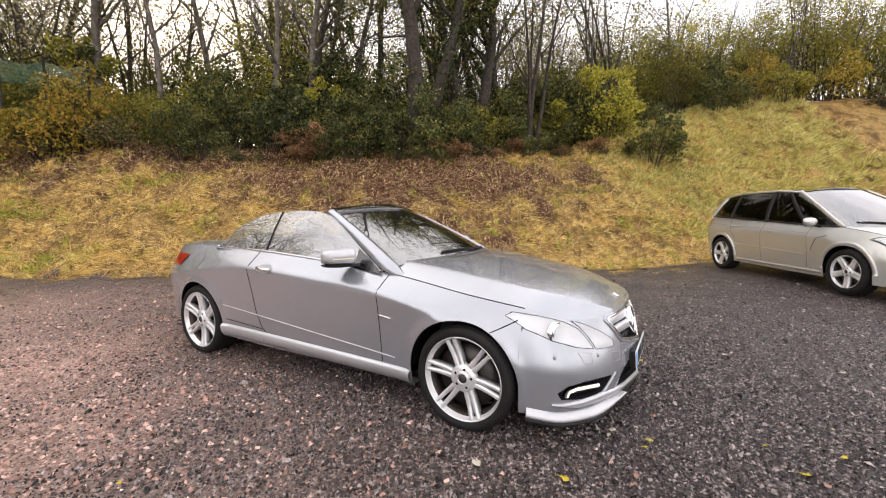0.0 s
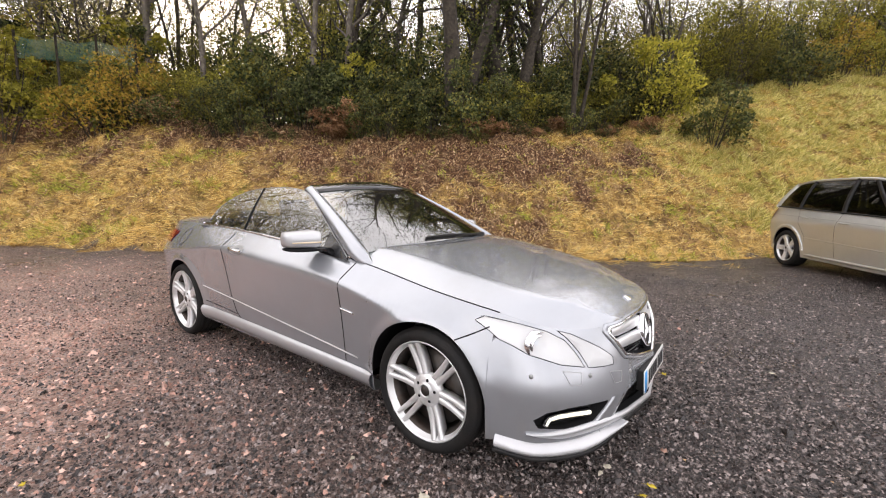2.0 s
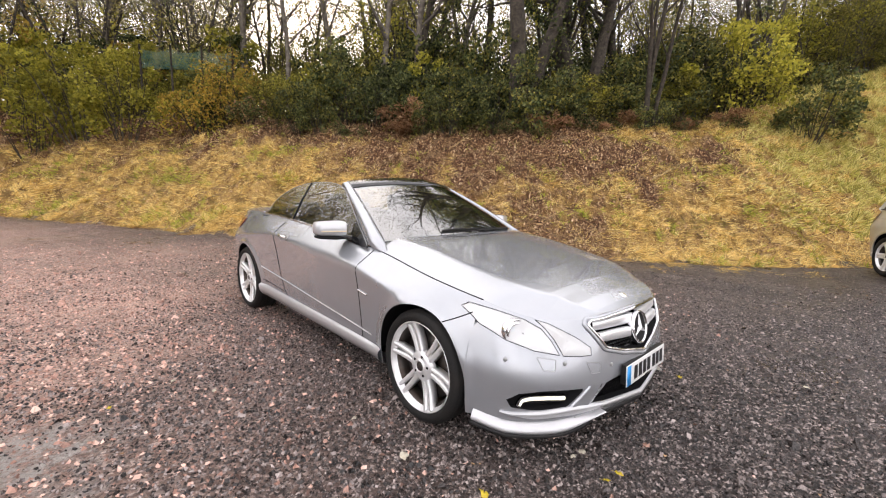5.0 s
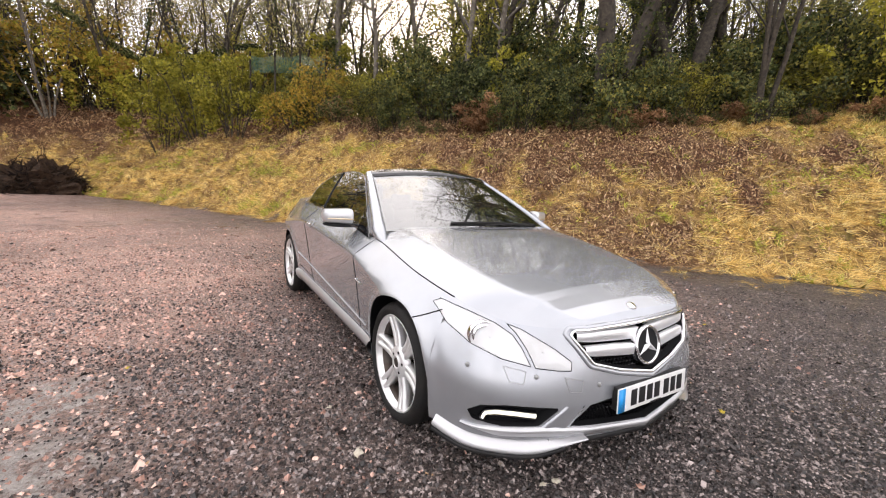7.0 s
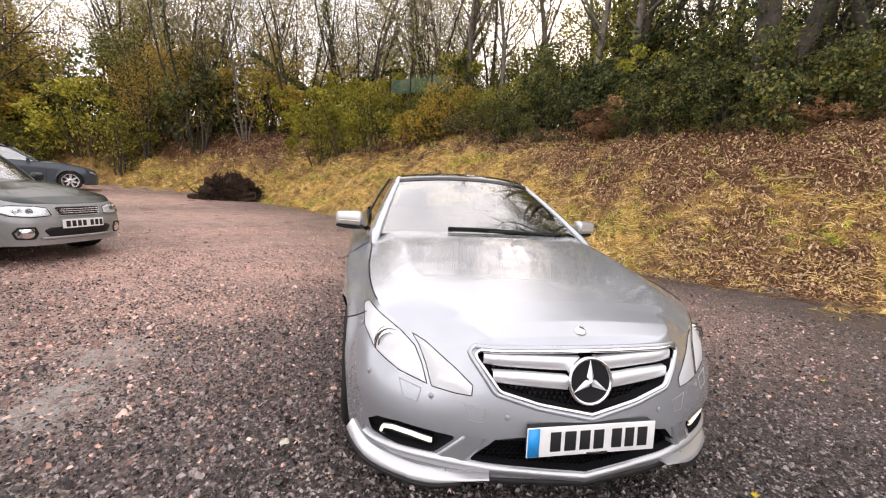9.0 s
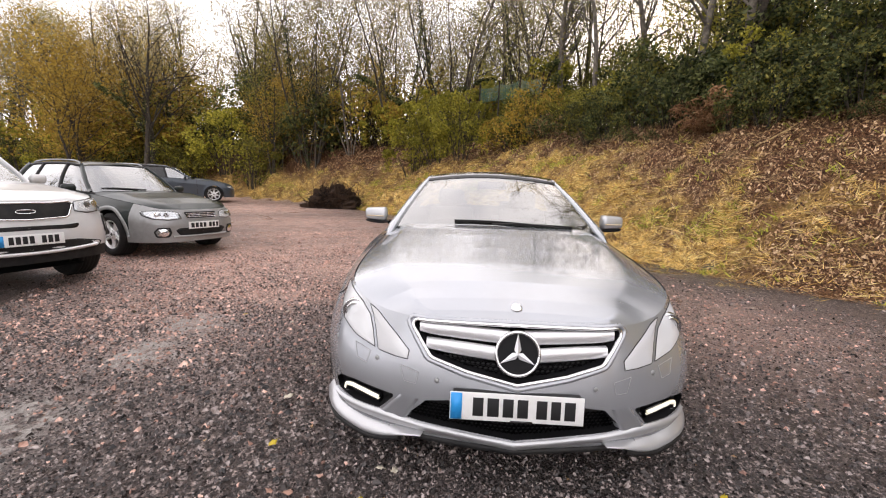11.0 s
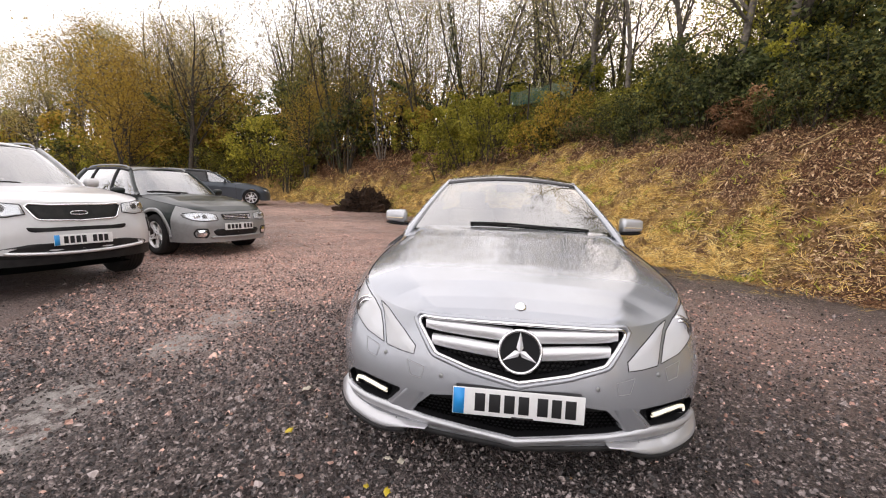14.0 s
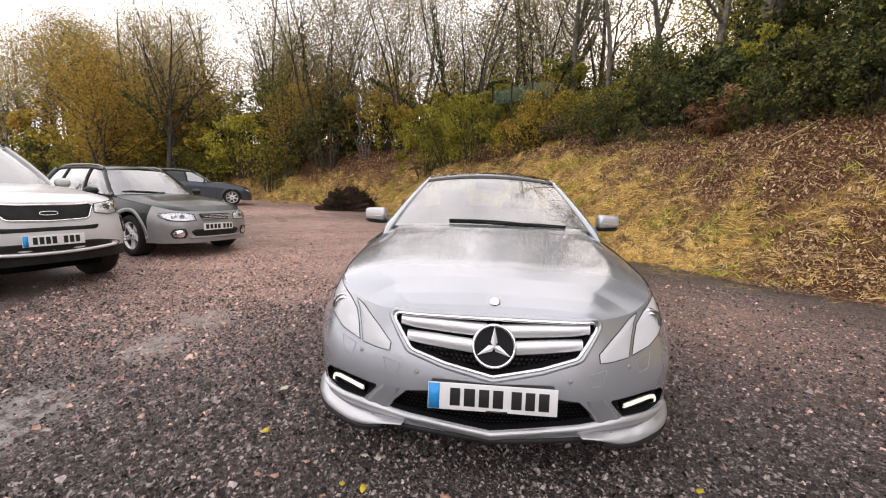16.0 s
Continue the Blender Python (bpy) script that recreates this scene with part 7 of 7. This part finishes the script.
for k in range(34):
    x = -20.5 - 32 * SPOT.uniform() ** 1.3
    places.append((x, float(foot_y(x)) + SPOT.uniform(1.5, 16), SPOT.uniform(0.6, 0.95) * float(np.interp(x, (-42, -30), (0.85, 1.0))), int(SPOT.choice([4, 0, 1, 1, 4, 3]))))
for k in range(16):
    x = -46 + 1.0 * k
    places.append((x, float(foot_y(x)) + SPOT.uniform(4, 14), SPOT.uniform(0.8, 1.05), int(SPOT.choice([4, 0, 1, 4]))))
# wood behind the viewer, seen in the car's glass and paint
for x, y in ((-2.5, -8.5), (-7.5, -9.5), (9.5, -6.5), (12.5, -2.0), (6.0, -11.0), (-3, -15), (-9, -16), (2.0, -16), (15, 4), (-15, -18), (18, -9)):
    places.append((x, y, SPOT.uniform(0.75, 1.0), int(SPOT.choice([0, 1, 4]))))
plant(TREES, places, "trees of the wood")

# the wood further back: thin trunks, twigs and leaves that close the view between the nearer trees
FAR = np.random.default_rng(91)
paths, pos = [], []
for k in range(380):
    west = k % 4 == 0
    x = FAR.uniform(-46, -23) if west else FAR.uniform(-30, 24)
    y = float(foot_y(x)) + (FAR.uniform(5, 24) if west else FAR.uniform(15, 30)) + 3.0 * float(smooth01(4, 14, x))
    z0 = h1(x, y)
    hi = FAR.uniform(5.0, 9.5) * float(np.interp(x, (-46, -36, -25, -18, 6, 14, 24), (0.8, 1.0, 1.25, 1.0, 1.0, 0.75, 0.65)))
    g = FAR.uniform(0.03, 0.09)
    tr = wander((x, y, z0 - 0.2), (FAR.normal() * 0.22, FAR.normal() * 0.22, 1), hi, 7, 0.11, FAR)
    paths.append((tr, np.linspace(g, g * 0.15, 7)))
    for _ in range(7):
        j = FAR.integers(2, 7)
        br = wander(tr[j], (FAR.normal(), FAR.normal(), 0.9), hi * FAR.uniform(0.15, 0.34), 5, 0.2, FAR, 0.05)
        paths.append((br, np.linspace(g * 0.40, 0.006, 5)))
        for _ in range(4):
            m = FAR.integers(1, 5)
            tw = wander(br[m], (FAR.normal(), FAR.normal(), 0.7), FAR.uniform(0.5, 1.4), 3, 0.25, FAR, 0.03)
            paths.append((tw, np.linspace(0.009, 0.004, 3)))
            pos.append(tw[FAR.integers(1, 3, 9)] + FAR.normal(size=(9, 3)) * 0.38)
    q = np.stack([x + FAR.normal(size=80) * 1.1, y + FAR.normal(size=80) * 0.9, z0 + 0.4 + FAR.uniform(0, 1, 80) ** 1.5 * hi * 0.6], 1)
    pos.append(q)
pos = np.vstack(pos)
v, f = limbs(paths, 4)
tagged(bulk("far_trunks", v, f, M_BARKPALE, None, smooth=True), "thin bare trunks of the wood behind the bank", "far wood", kind="stuff")
third = FAR.uniform(0, 1, len(pos))
# the olive share wears the leaf colour that has the mist mixed in
for nm, lf, a, b, lab in (("far_olive_leaves", "haze", 0, 0.60, "olive leaves of the wood behind the bank, paled for haze"), ("far_ochre_leaves", "ochre", 0.60, 0.80, "ochre leaves of the wood behind the bank"), ("far_green_leaves", "olive", 0.80, 1.01, "green leaves of the wood behind the bank")):
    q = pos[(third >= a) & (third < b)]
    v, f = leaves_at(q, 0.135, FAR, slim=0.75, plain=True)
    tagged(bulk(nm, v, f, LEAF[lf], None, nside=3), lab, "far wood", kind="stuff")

# ---- grass, litter, stones ----
GR = np.random.default_rng(5)


def blades(name, n, xr, yr, keep, length, width, material, lie, label, category, comb=None):
    """Grass blades on the ground: kept where keep(x, y) beats chance; lie: how flat they lie."""
    x, y = GR.uniform(*xr, n), GR.uniform(*yr, n)
    k = GR.uniform(0, 1, n) < keep(x, y)
    x, y = x[k], y[k]
    n = len(x)
    e = 0.05
    z = height(x, y)
    gxx, gyy = (height(x + e, y) - z) / e, (height(x, y + e) - z) / e
    nrm = np.stack([-gxx, -gyy, np.ones(n)], 1)
    nrm /= np.linalg.norm(nrm, axis=1)[:, None]
    a = GR.uniform(0, 6.283, n) if comb is None else 3.0 * waves(x, y, 0.9, comb) + 1.6 * waves(x, y, 0.33, comb + 1) + GR.normal(size=n) * 0.55
    flat = np.stack([np.cos(a), np.sin(a), 0 * a], 1)
    flat -= nrm * (flat * nrm).sum(1)[:, None]
    up = nrm * (1 - lie) * GR.uniform(0.3, 1.2, n)[:, None]
    d1 = flat * lie + up
    L = length * GR.uniform(0.5, 1.5, (n, 1))
    side = np.cross(flat, nrm) * width * GR.uniform(0.6, 1.3, (n, 1))
    base = np.stack([x, y, z], 1) + nrm * 0.005
    tip = base + d1 * L * 0.9 + flat * L * 0.15 + nrm * 0.008
    v = np.stack([base - side, base + side, tip], 1).reshape(-1, 3)
    f = np.arange(3 * n).reshape(n, 3)
    ob = bulk(name, v, f, material, nside=3)
    return tagged(ob, label, category, kind="stuff")


def dof(x, y):
    return (y - foot_y(x)) * np.interp(x, (-40, -22, -14, 5), (0.6, 0.75, 0.95, 1.0))


M_STRAW = leaf_material("dry_grass", ((0.24, 0.135, 0.036), (0.86, 0.57, 0.16), (1.0, 0.86, 0.40)), 0.3, (1.0, 1.0))
M_MOSS = leaf_material("green_grass", ((0.12, 0.14, 0.018), (0.37, 0.39, 0.045), (0.62, 0.60, 0.11)), 0.3, (1.0, 1.0))
M_LITTER = leaf_material("leaf_litter", ((0.026, 0.013, 0.009), (0.13, 0.058, 0.031), (0.34, 0.17, 0.085), (0.66, 0.43, 0.24)), 0.2, (1.0, 1.0))
patchy = lambda x, y: smooth01(-0.35, 0.6, 0.8 * waves(x, y, 1.5, 41) + 0.5 * waves(x, y, 0.45, 42) + 0.4 * waves(x, y, 0.16, 46)) ** 1.2
blades("dry_grass", 1800000, (-32, 13), (3, 21), lambda x, y: straw_amount(x, y) * (0.08 + 0.92 * patchy(x, y)) * (dof(x, y) > -0.15) * (dof(x, y) < 11), 0.22, 0.0065, M_STRAW, 0.74, "mown straw-yellow grass on the bank", "grass", comb=71)
blades("green_grass", 560000, (-22, 14), (3, 22), lambda x, y: straw_amount(x, y) * smooth01(0.30, 0.95, waves(x, y, 1.6, 43) + 0.5 * waves(x, y, 0.5, 44)) * (dof(x, y) > -0.1) * (dof(x, y) < 12), 0.18, 0.012, M_MOSS, 0.5, "short green grass in patches on the bank", "grass")
M_ROUGH = leaf_material("rough_grass", ((0.16, 0.16, 0.035), (0.60, 0.53, 0.14), (1.0, 0.88, 0.42)), 0.35, (1.0, 1.0))
blades("rough_grass", 380000, (3, 16), (9, 21), lambda x, y: smooth01(5.0, 8.0, x + 0.8 * waves(x, y, 2, 61)) * smooth01(-0.6, 0.5, waves(x, y, 0.8, 62)) * (dof(x, y) > 1.0) * (dof(x, y) < 11), 0.30, 0.011, M_ROUGH, 0.45, "tufts of rough green and yellow grass on the slope", "grass")
blades("bank_weeds", 75000, (-18, 8), (6, 16), lambda x, y: (1 - straw_amount(x, y)) * smooth01(0.3, 1.0, waves(x, y, 1.1, 45)) * (dof(x, y) > 1) * (dof(x, y) < 6) * 0.8, 0.20, 0.014, M_MOSS, 0.4, "green weeds among the leaf litter", "weeds")


def litter(name, n, xr, yr, keep, size, material, label, category="leaf litter", lift=0.012):
    x, y = GR.uniform(*xr, n), GR.uniform(*yr, n)
    k = GR.uniform(0, 1, n) < keep(x, y)
    x, y = x[k], y[k]
    pos = np.stack([x, y, height(x, y) + lift * GR.uniform(0.3, 1.6, len(x))], 1)
    n = len(x)
    a = GR.uniform(0, 6.283, n)
    L = size * GR.uniform(0.5, 1.4, n)
    e = 0.05
    gxx, gyy = (height(x + e, y) - height(x, y)) / e, (height(x, y + e) - height(x, y)) / e
    v = np.empty((n, 3, 3))
    for k, (da, r) in enumerate(((0.0, 0.6), (2.0 + 0.5 * GR.uniform(0, 1, n), 0.42), (4.2 + 0.5 * GR.uniform(0, 1, n), 0.42))):
        dx, dy = L * r * np.cos(a + da), L * r * np.sin(a + da)
        v[:, k] = np.stack([x + dx, y + dy, pos[:, 2] + gxx * dx + gyy * dy + 0.35 * L * GR.uniform(0, 0.5, n)], 1)
    ob = bulk(name, v.reshape(-1, 3), np.arange(3 * n).reshape(n, 3), material, nside=3)
    return tagged(ob, label, category, kind="stuff")


litter("leaf_litter", 640000, (-30, 9), (4, 17), lambda x, y: (0.26 + 0.74 * (1 - straw_amount(x, y))) * (dof(x, y) > -0.3) * (dof(x, y) < 8.5), 0.038, M_LITTER, "brown leaf litter and cut stems on the bank")
M_FLECK = leaf_material("pale_flecks", ((0.36, 0.22, 0.11), (0.80, 0.60, 0.37)), 0.15, (1.0, 1.0))
litter("pale_leaves", 26000, (-20, 9), (5, 16), lambda x, y: (0.1 + 0.9 * (1 - straw_amount(x, y))) * (dof(x, y) > 0.2) * (dof(x, y) < 7), 0.050, M_FLECK, "pale fallen leaves scattered over the bank", lift=0.03)
M_STEM = leaf_material("cut_stems", ((0.05, 0.024, 0.010), (0.20, 0.11, 0.045), (0.62, 0.44, 0.20)), 0.1, (1.0, 1.0))
blades("cut_stems", 90000, (-20, 8), (5, 16), lambda x, y: (1 - straw_amount(x, y)) * (dof(x, y) > 0.3) * (dof(x, y) < 6.5) * 0.8, 0.34, 0.0065, M_STEM, 0.9, "cut brown stems lying on the bank", "twigs")
blades("long_stems", 2200, (-20, 8), (5, 16), lambda x, y: (0.35 + 0.65 * (1 - straw_amount(x, y))) * (dof(x, y) > 0.3) * (dof(x, y) < 6.5), 0.55, 0.0065, M_FLECK, 0.90, "long pale cut stems lying on the bank", "twigs")
blades("strewn_straw", 60000, (-3, 6.5), (4, 9), lambda x, y: smooth01(-1.5, -0.1, dof(x, y)) ** 2 * (dof(x, y) < 0.3) * smooth01(0.0, 0.9, waves(x, y, 1.1, 81) + 0.4 * waves(x, y, 0.4, 82)) * (0.25 + 0.75 * smooth01(1.0, 3.0, x)), 0.16, 0.007, M_STRAW, 0.95, "straw strewn over the edge of the gravel", "straw", comb=75)

# stone tones, spread wider in colour to stand in for wet glints
M_STONE = mat("gravel_stones", (0.007, 0.0058, 0.0055), 0.24, spec=0.5, color2=(0.46, 0.385, 0.36), color3=(0.070, 0.055, 0.051), scale=25, band=(0.05, 1.16), island=0.95, bump=0.3, bscale=200)


def stones(name, n, xr, yr, keep, size, label, material=None):
    x, y = GR.uniform(*xr, n), GR.uniform(*yr, n)
    k = GR.uniform(0, 1, n) < keep(x, y)
    x, y = x[k], y[k]
    n = len(x)
    s = size * np.exp(GR.normal(size=n) * 0.38)
    oct_v = np.array([(1, 0.75, -0.5), (-1, 0.75, -0.5), (-1, -0.75, -0.5), (1, -0.75, -0.5), (0.5, 0.1, 0.75), (-0.5, -0.1, 0.75)], float)
    oct_f = np.array([(0, 1, 5), (0, 5, 4), (2, 3, 4), (2, 4, 5), (0, 4, 3), (1, 2, 5)])
    jit = oct_v[None] * GR.uniform(0.65, 1.15, (n, 6, 1)) + GR.normal(size=(n, 6, 3)) * 0.2
    jit[:, :, 2] *= 0.9
    jit[:, :, 2] += jit[:, :, 0] * GR.normal(size=(n, 1)) * 0.38 + jit[:, :, 1] * GR.normal(size=(n, 1)) * 0.38
    a = GR.uniform(0, 6.283, n)
    c, sn = np.cos(a)[:, None], np.sin(a)[:, None]
    vx, vy = jit[..., 0] * c - jit[..., 1] * sn, jit[..., 0] * sn + jit[..., 1] * c
    v = np.stack([vx, vy, jit[..., 2]], -1) * s[:, None, None] + np.stack([x, y, height(x, y) + 0.25 * s], 1)[:, None, :]
    f = (np.arange(n)[:, None, None] * 6 + oct_f[None]).reshape(-1, 3)
    return tagged(bulk(name, v.reshape(-1, 3), f, material or M_STONE, nside=3), label, "gravel", kind="stuff")


off_bank = lambda x, y: (1 - bank_amount(x, y)) * (1 - 0.92 * np.clip(red_amount(x, y), 0, 1) * smooth01(-0.5, 0.5, waves(x, y, 1.3, 51)))
near = lambda x, y: off_bank(x, y) * (1 - 0.9 * mud_amount(x, y)) * np.clip((2.3 / np.maximum(np.hypot(x - 1.0, y - 0.9), 0.3)) ** 2.0, 0.08, 1)
stones("gravel_stones", 480000, (-5.5, 6.5), (-0.2, 7.7), near, 0.0062, "loose dark gravel stones on the yard")
stones("coarse_gravel", 16000, (-7, 8), (-0.5, 9.0), near, 0.0100, "coarser gravel stones on the yard")

M_REDSTONE = mat("red_earth_chips", (0.09, 0.055, 0.045), 0.4, spec=0.4, color2=(0.95, 0.66, 0.55), color3=(0.50, 0.285, 0.22), scale=25, band=(0.0, 1.05), island=0.95, bump=0.3, bscale=200)
stones("red_earth_chips", 90000, (-8, 2.5), (-0.2, 7.7), lambda x, y: (1 - bank_amount(x, y)) * np.clip(red_amount(x, y), 0, 1) * np.clip(3.0 / np.maximum(np.hypot(x - 0.6, y - 0.6), 0.3), 0.1, 1), 0.0085, "reddish stone chips on the red earth", M_REDSTONE)

# fallen leaves that can be told apart on the gravel
M_LEAFPALE = mat("pale_leaf", (0.62, 0.58, 0.48), 0.6, color2=(0.45, 0.38, 0.28), scale=30)
M_LEAFYELLOW = mat("yellow_leaf", (0.60, 0.46, 0.02), 0.55, color2=(0.42, 0.30, 0.02), scale=30)
M_LEAFPINK = mat("pink_brown_leaf", (0.42, 0.24, 0.18), 0.6, color2=(0.30, 0.17, 0.12), scale=30)


def fallen_leaf(x, y, size, material, label, seed):
    r = np.random.default_rng(seed)
    n = 14
    a0 = r.uniform(0, 6.283)
    vs = [(0, 0, 0.008)]
    for k in range(n):
        a = 2 * math.pi * k / n
        rr = size * (0.55 + 0.45 * abs(math.cos(a * 0.5)) + 0.12 * math.cos(5 * a)) * r.uniform(0.85, 1.1)
        px, py = rr * math.cos(a), 0.72 * rr * math.sin(a)
        vs.append((px * math.cos(a0) - py * math.sin(a0), px * math.sin(a0) + py * math.cos(a0), 0.005 + 0.012 * r.uniform(0, 1)))
    vs.append((-size * 1.7 * math.cos(a0), -size * 1.7 * math.sin(a0), 0.006))
    fs = [(0, 1 + k, 1 + (k + 1) % n) for k in range(n)] + [(n // 2 + 1, n + 1, n // 2 + 2)]
    ob = mesh_ob("fallen_leaf", vs, fs, material, None)
    ob.location = (x, y, h1(x, y) + 0.012)
    md = ob.modifiers.new("thickness", "SOLIDIFY")
    md.thickness = 0.001
    tagged(ob, label, "leaf", "fallen leaves on the gravel")


SPOTS = ((0.16, 1.94, 0.030, 0), (1.0, 2.25, 0.022, 0), (-0.22, 2.15, 0.014, 0), (-1.52, 2.16, 0.018, 0), (-1.18, 2.15, 0.018, 0), (0.96, 2.2, 0.016, 0), (3.22, 3.1, 0.022, 0), (0.97, 4.11, 0.02, 0), (2.56, 3.53, 0.022, 0), (0.2, 6.9, 0.03, 0), (1.4, 7.3, 0.03, 0))
PINKS = ((0.94, 1.82, 0.022, 2), (1.33, 2.42, 0.022, 2), (0.9, 1.76, 0.016, 2), (1.81, 1.74, 0.018, 2), (0.11, 0.59, 0.016, 2), (1.45, 4.09, 0.02, 2))
YELLOWS = ((0.58, 1.81, 0.024, 1), (1.16, 2.14, 0.02, 1), (1.1, 2.07, 0.016, 1), (1.78, 1.82, 0.02, 1), (2.1, 1.95, 0.018, 1), (1.73, 3.4, 0.02, 1), (1.78, 5.36, 0.022, 1), (-1.57, 1.8, 0.016, 1), (1.78, 2.08, 0.012, 1))
for k, (x, y, s, c) in enumerate(SPOTS + PINKS + YELLOWS):
    fallen_leaf(x, y, s * 1.15, (M_LEAFPALE, M_LEAFYELLOW, M_LEAFPINK)[c], ("pale curled fallen leaf on gravel", "bright yellow fallen leaf on gravel", "pinkish brown fallen leaf on gravel")[c], 100 + k)
litter("leaf_scraps", 5000, (-6, 8), (-1, 9.5), lambda x, y: off_bank(x, y) * (0.12 + 0.88 * smooth01(5.0, 8.5, y)), 0.022, M_LITTER, "small scraps of leaf on the gravel", "leaf scraps", 0.02)

# uprooted stump, a tangle of dark roots
rng = np.random.default_rng(77)
stump = new("uprooted_stump")
SX, SY = -15.6, 6.1
stump.matrix_basis = Matrix.Translation((SX, SY, h1(SX, SY) - 0.05))
tagged(stump, "tangle of dark uprooted tree roots beside the bank", "stump")
v, f = [], []
nu, nv = 28, 18
for i in range(nv):
    for k in range(nu):
        a, e = 2 * math.pi * k / nu, math.pi * 0.5 * i / (nv - 1)
        r = 1.0 + 0.22 * math.sin(3 * a + 2 * e) + 0.14 * math.sin(7 * a - 3 * e) + 0.08 * rng.normal()
        v.append((0.62 * r * math.cos(e) * math.cos(a), 1.10 * r * math.cos(e) * math.sin(a), 0.80 * r * math.sin(e)))
mesh_ob("root_ball", v, grid_faces(nv, nu, True), M_ROOT, stump, smooth=False)
paths = []
for k in range(420):
    a, e = rng.uniform(0, 6.283), math.asin(rng.uniform(0, 1))
    p0 = np.array((0.60 * math.cos(e) * math.cos(a), 1.05 * math.cos(e) * math.sin(a), 0.75 * math.sin(e)))
    p = wander(p0, p0 * np.array([1, 0.8, 1.0]) + rng.normal(size=3) * 0.9, rng.uniform(0.3, 0.95), 7, 0.55, rng, -0.06)
    p[:, 2] = np.maximum(p[:, 2], 0.03)
    r0 = rng.uniform(0.008, 0.032)
    paths.append((p, np.linspace(r0, r0 * 0.3, 7)))
v, f = limbs(paths, 5)
bulk("root_tangle", v, f, M_ROOT, stump, smooth=True)

# sticks on the bank
for k, (x, y, L, az) in enumerate(((-2.3, 11.7, 0.9, 60), (-2.0, 11.9, 0.6, 130), (0.2, 11.3, 0.7, 20), (-4.5, 11.2, 0.8, 160), (1.9, 10.9, 0.6, 100), (3.0, 11.7, 0.7, 45), (-6.0, 11.0, 0.7, 80), (-16.6, 8.3, 1.2, 30))):
    rng = np.random.default_rng(300 + k)
    p = wander((0, 0, 0), (math.cos(radians(az)), math.sin(radians(az)) * 0.75, 0.55 * math.sin(radians(az))), L, 7, 0.12, rng)
    b = wander(p[3], p[4] - p[2] + rng.normal(size=3) * 0.08, L * 0.4, 5, 0.1, rng)
    v, f = limbs([(p, np.linspace(0.022, 0.008, 7)), (b, np.linspace(0.012, 0.004, 5))], 6)
    ob = bulk("stick", v, f, mat("stick_wood", (0.45, 0.33, 0.15), 0.8, color2=(0.28, 0.18, 0.08), scale=8) if k == 0 else bpy.data.materials["stick_wood"], smooth=True)
    ob.location = (x, y, h1(x, y) + 0.06)
    tagged(ob, "broken pale stick lying on the bank", "stick", "sticks on the bank")

# old net fence on the bank top
fence = new("net_fence")
A, B = np.array((-13.7, 12.0)), np.array((-10.6, 12.9))
fence.matrix_basis = Matrix.Translation((*A, 0))
tagged(fence, "sagging green net fence above the bank", "fence")
M_NET = mat("green_net", (0.05, 0.13, 0.09), 0.8, color2=(0.24, 0.27, 0.17), scale=1.2, band=(0.4, 0.6))
base = 5.05
d = np.array((*(B - A), 0.0))
for k in range(4):
    p = d * k / 3
    tube("post", [p + np.array([0, 0, h1(A[0] + p[0], A[1] + p[1]) - 0.1]), p + np.array([0, 0, base + 0.80])], 0.035, M_BARK, fence, sides=7)
vs, fs = [], []
n = 46
for k in range(-14, n):
    for sgn in (1, -1):
        pts = []
        for u in np.linspace(0, 1, 9):
            x = (k + (14 * u if sgn > 0 else 14 * (1 - u))) / n
            if 0 <= x <= 1:
                sag = 0.10 * math.sin(math.pi * ((x * 3) % 1))
                pts.append(d * x + np.array([0.0, 0.0, base + 0.66 * u - sag * u]))
        if len(pts) > 1:
            o = len(vs)
            for q in pts:
                vs += [q + np.array([0, 0, 0.005]), q - np.array([0, 0, 0.005])]
            fs += [(o + 2 * i, o + 2 * i + 1, o + 2 * i + 3, o + 2 * i + 2) for i in range(len(pts) - 1)]
net = mesh_ob("net", vs, fs, M_NET, fence, "green knotted net")
md = net.modifiers.new("thickness", "SOLIDIFY")
md.thickness = 0.01
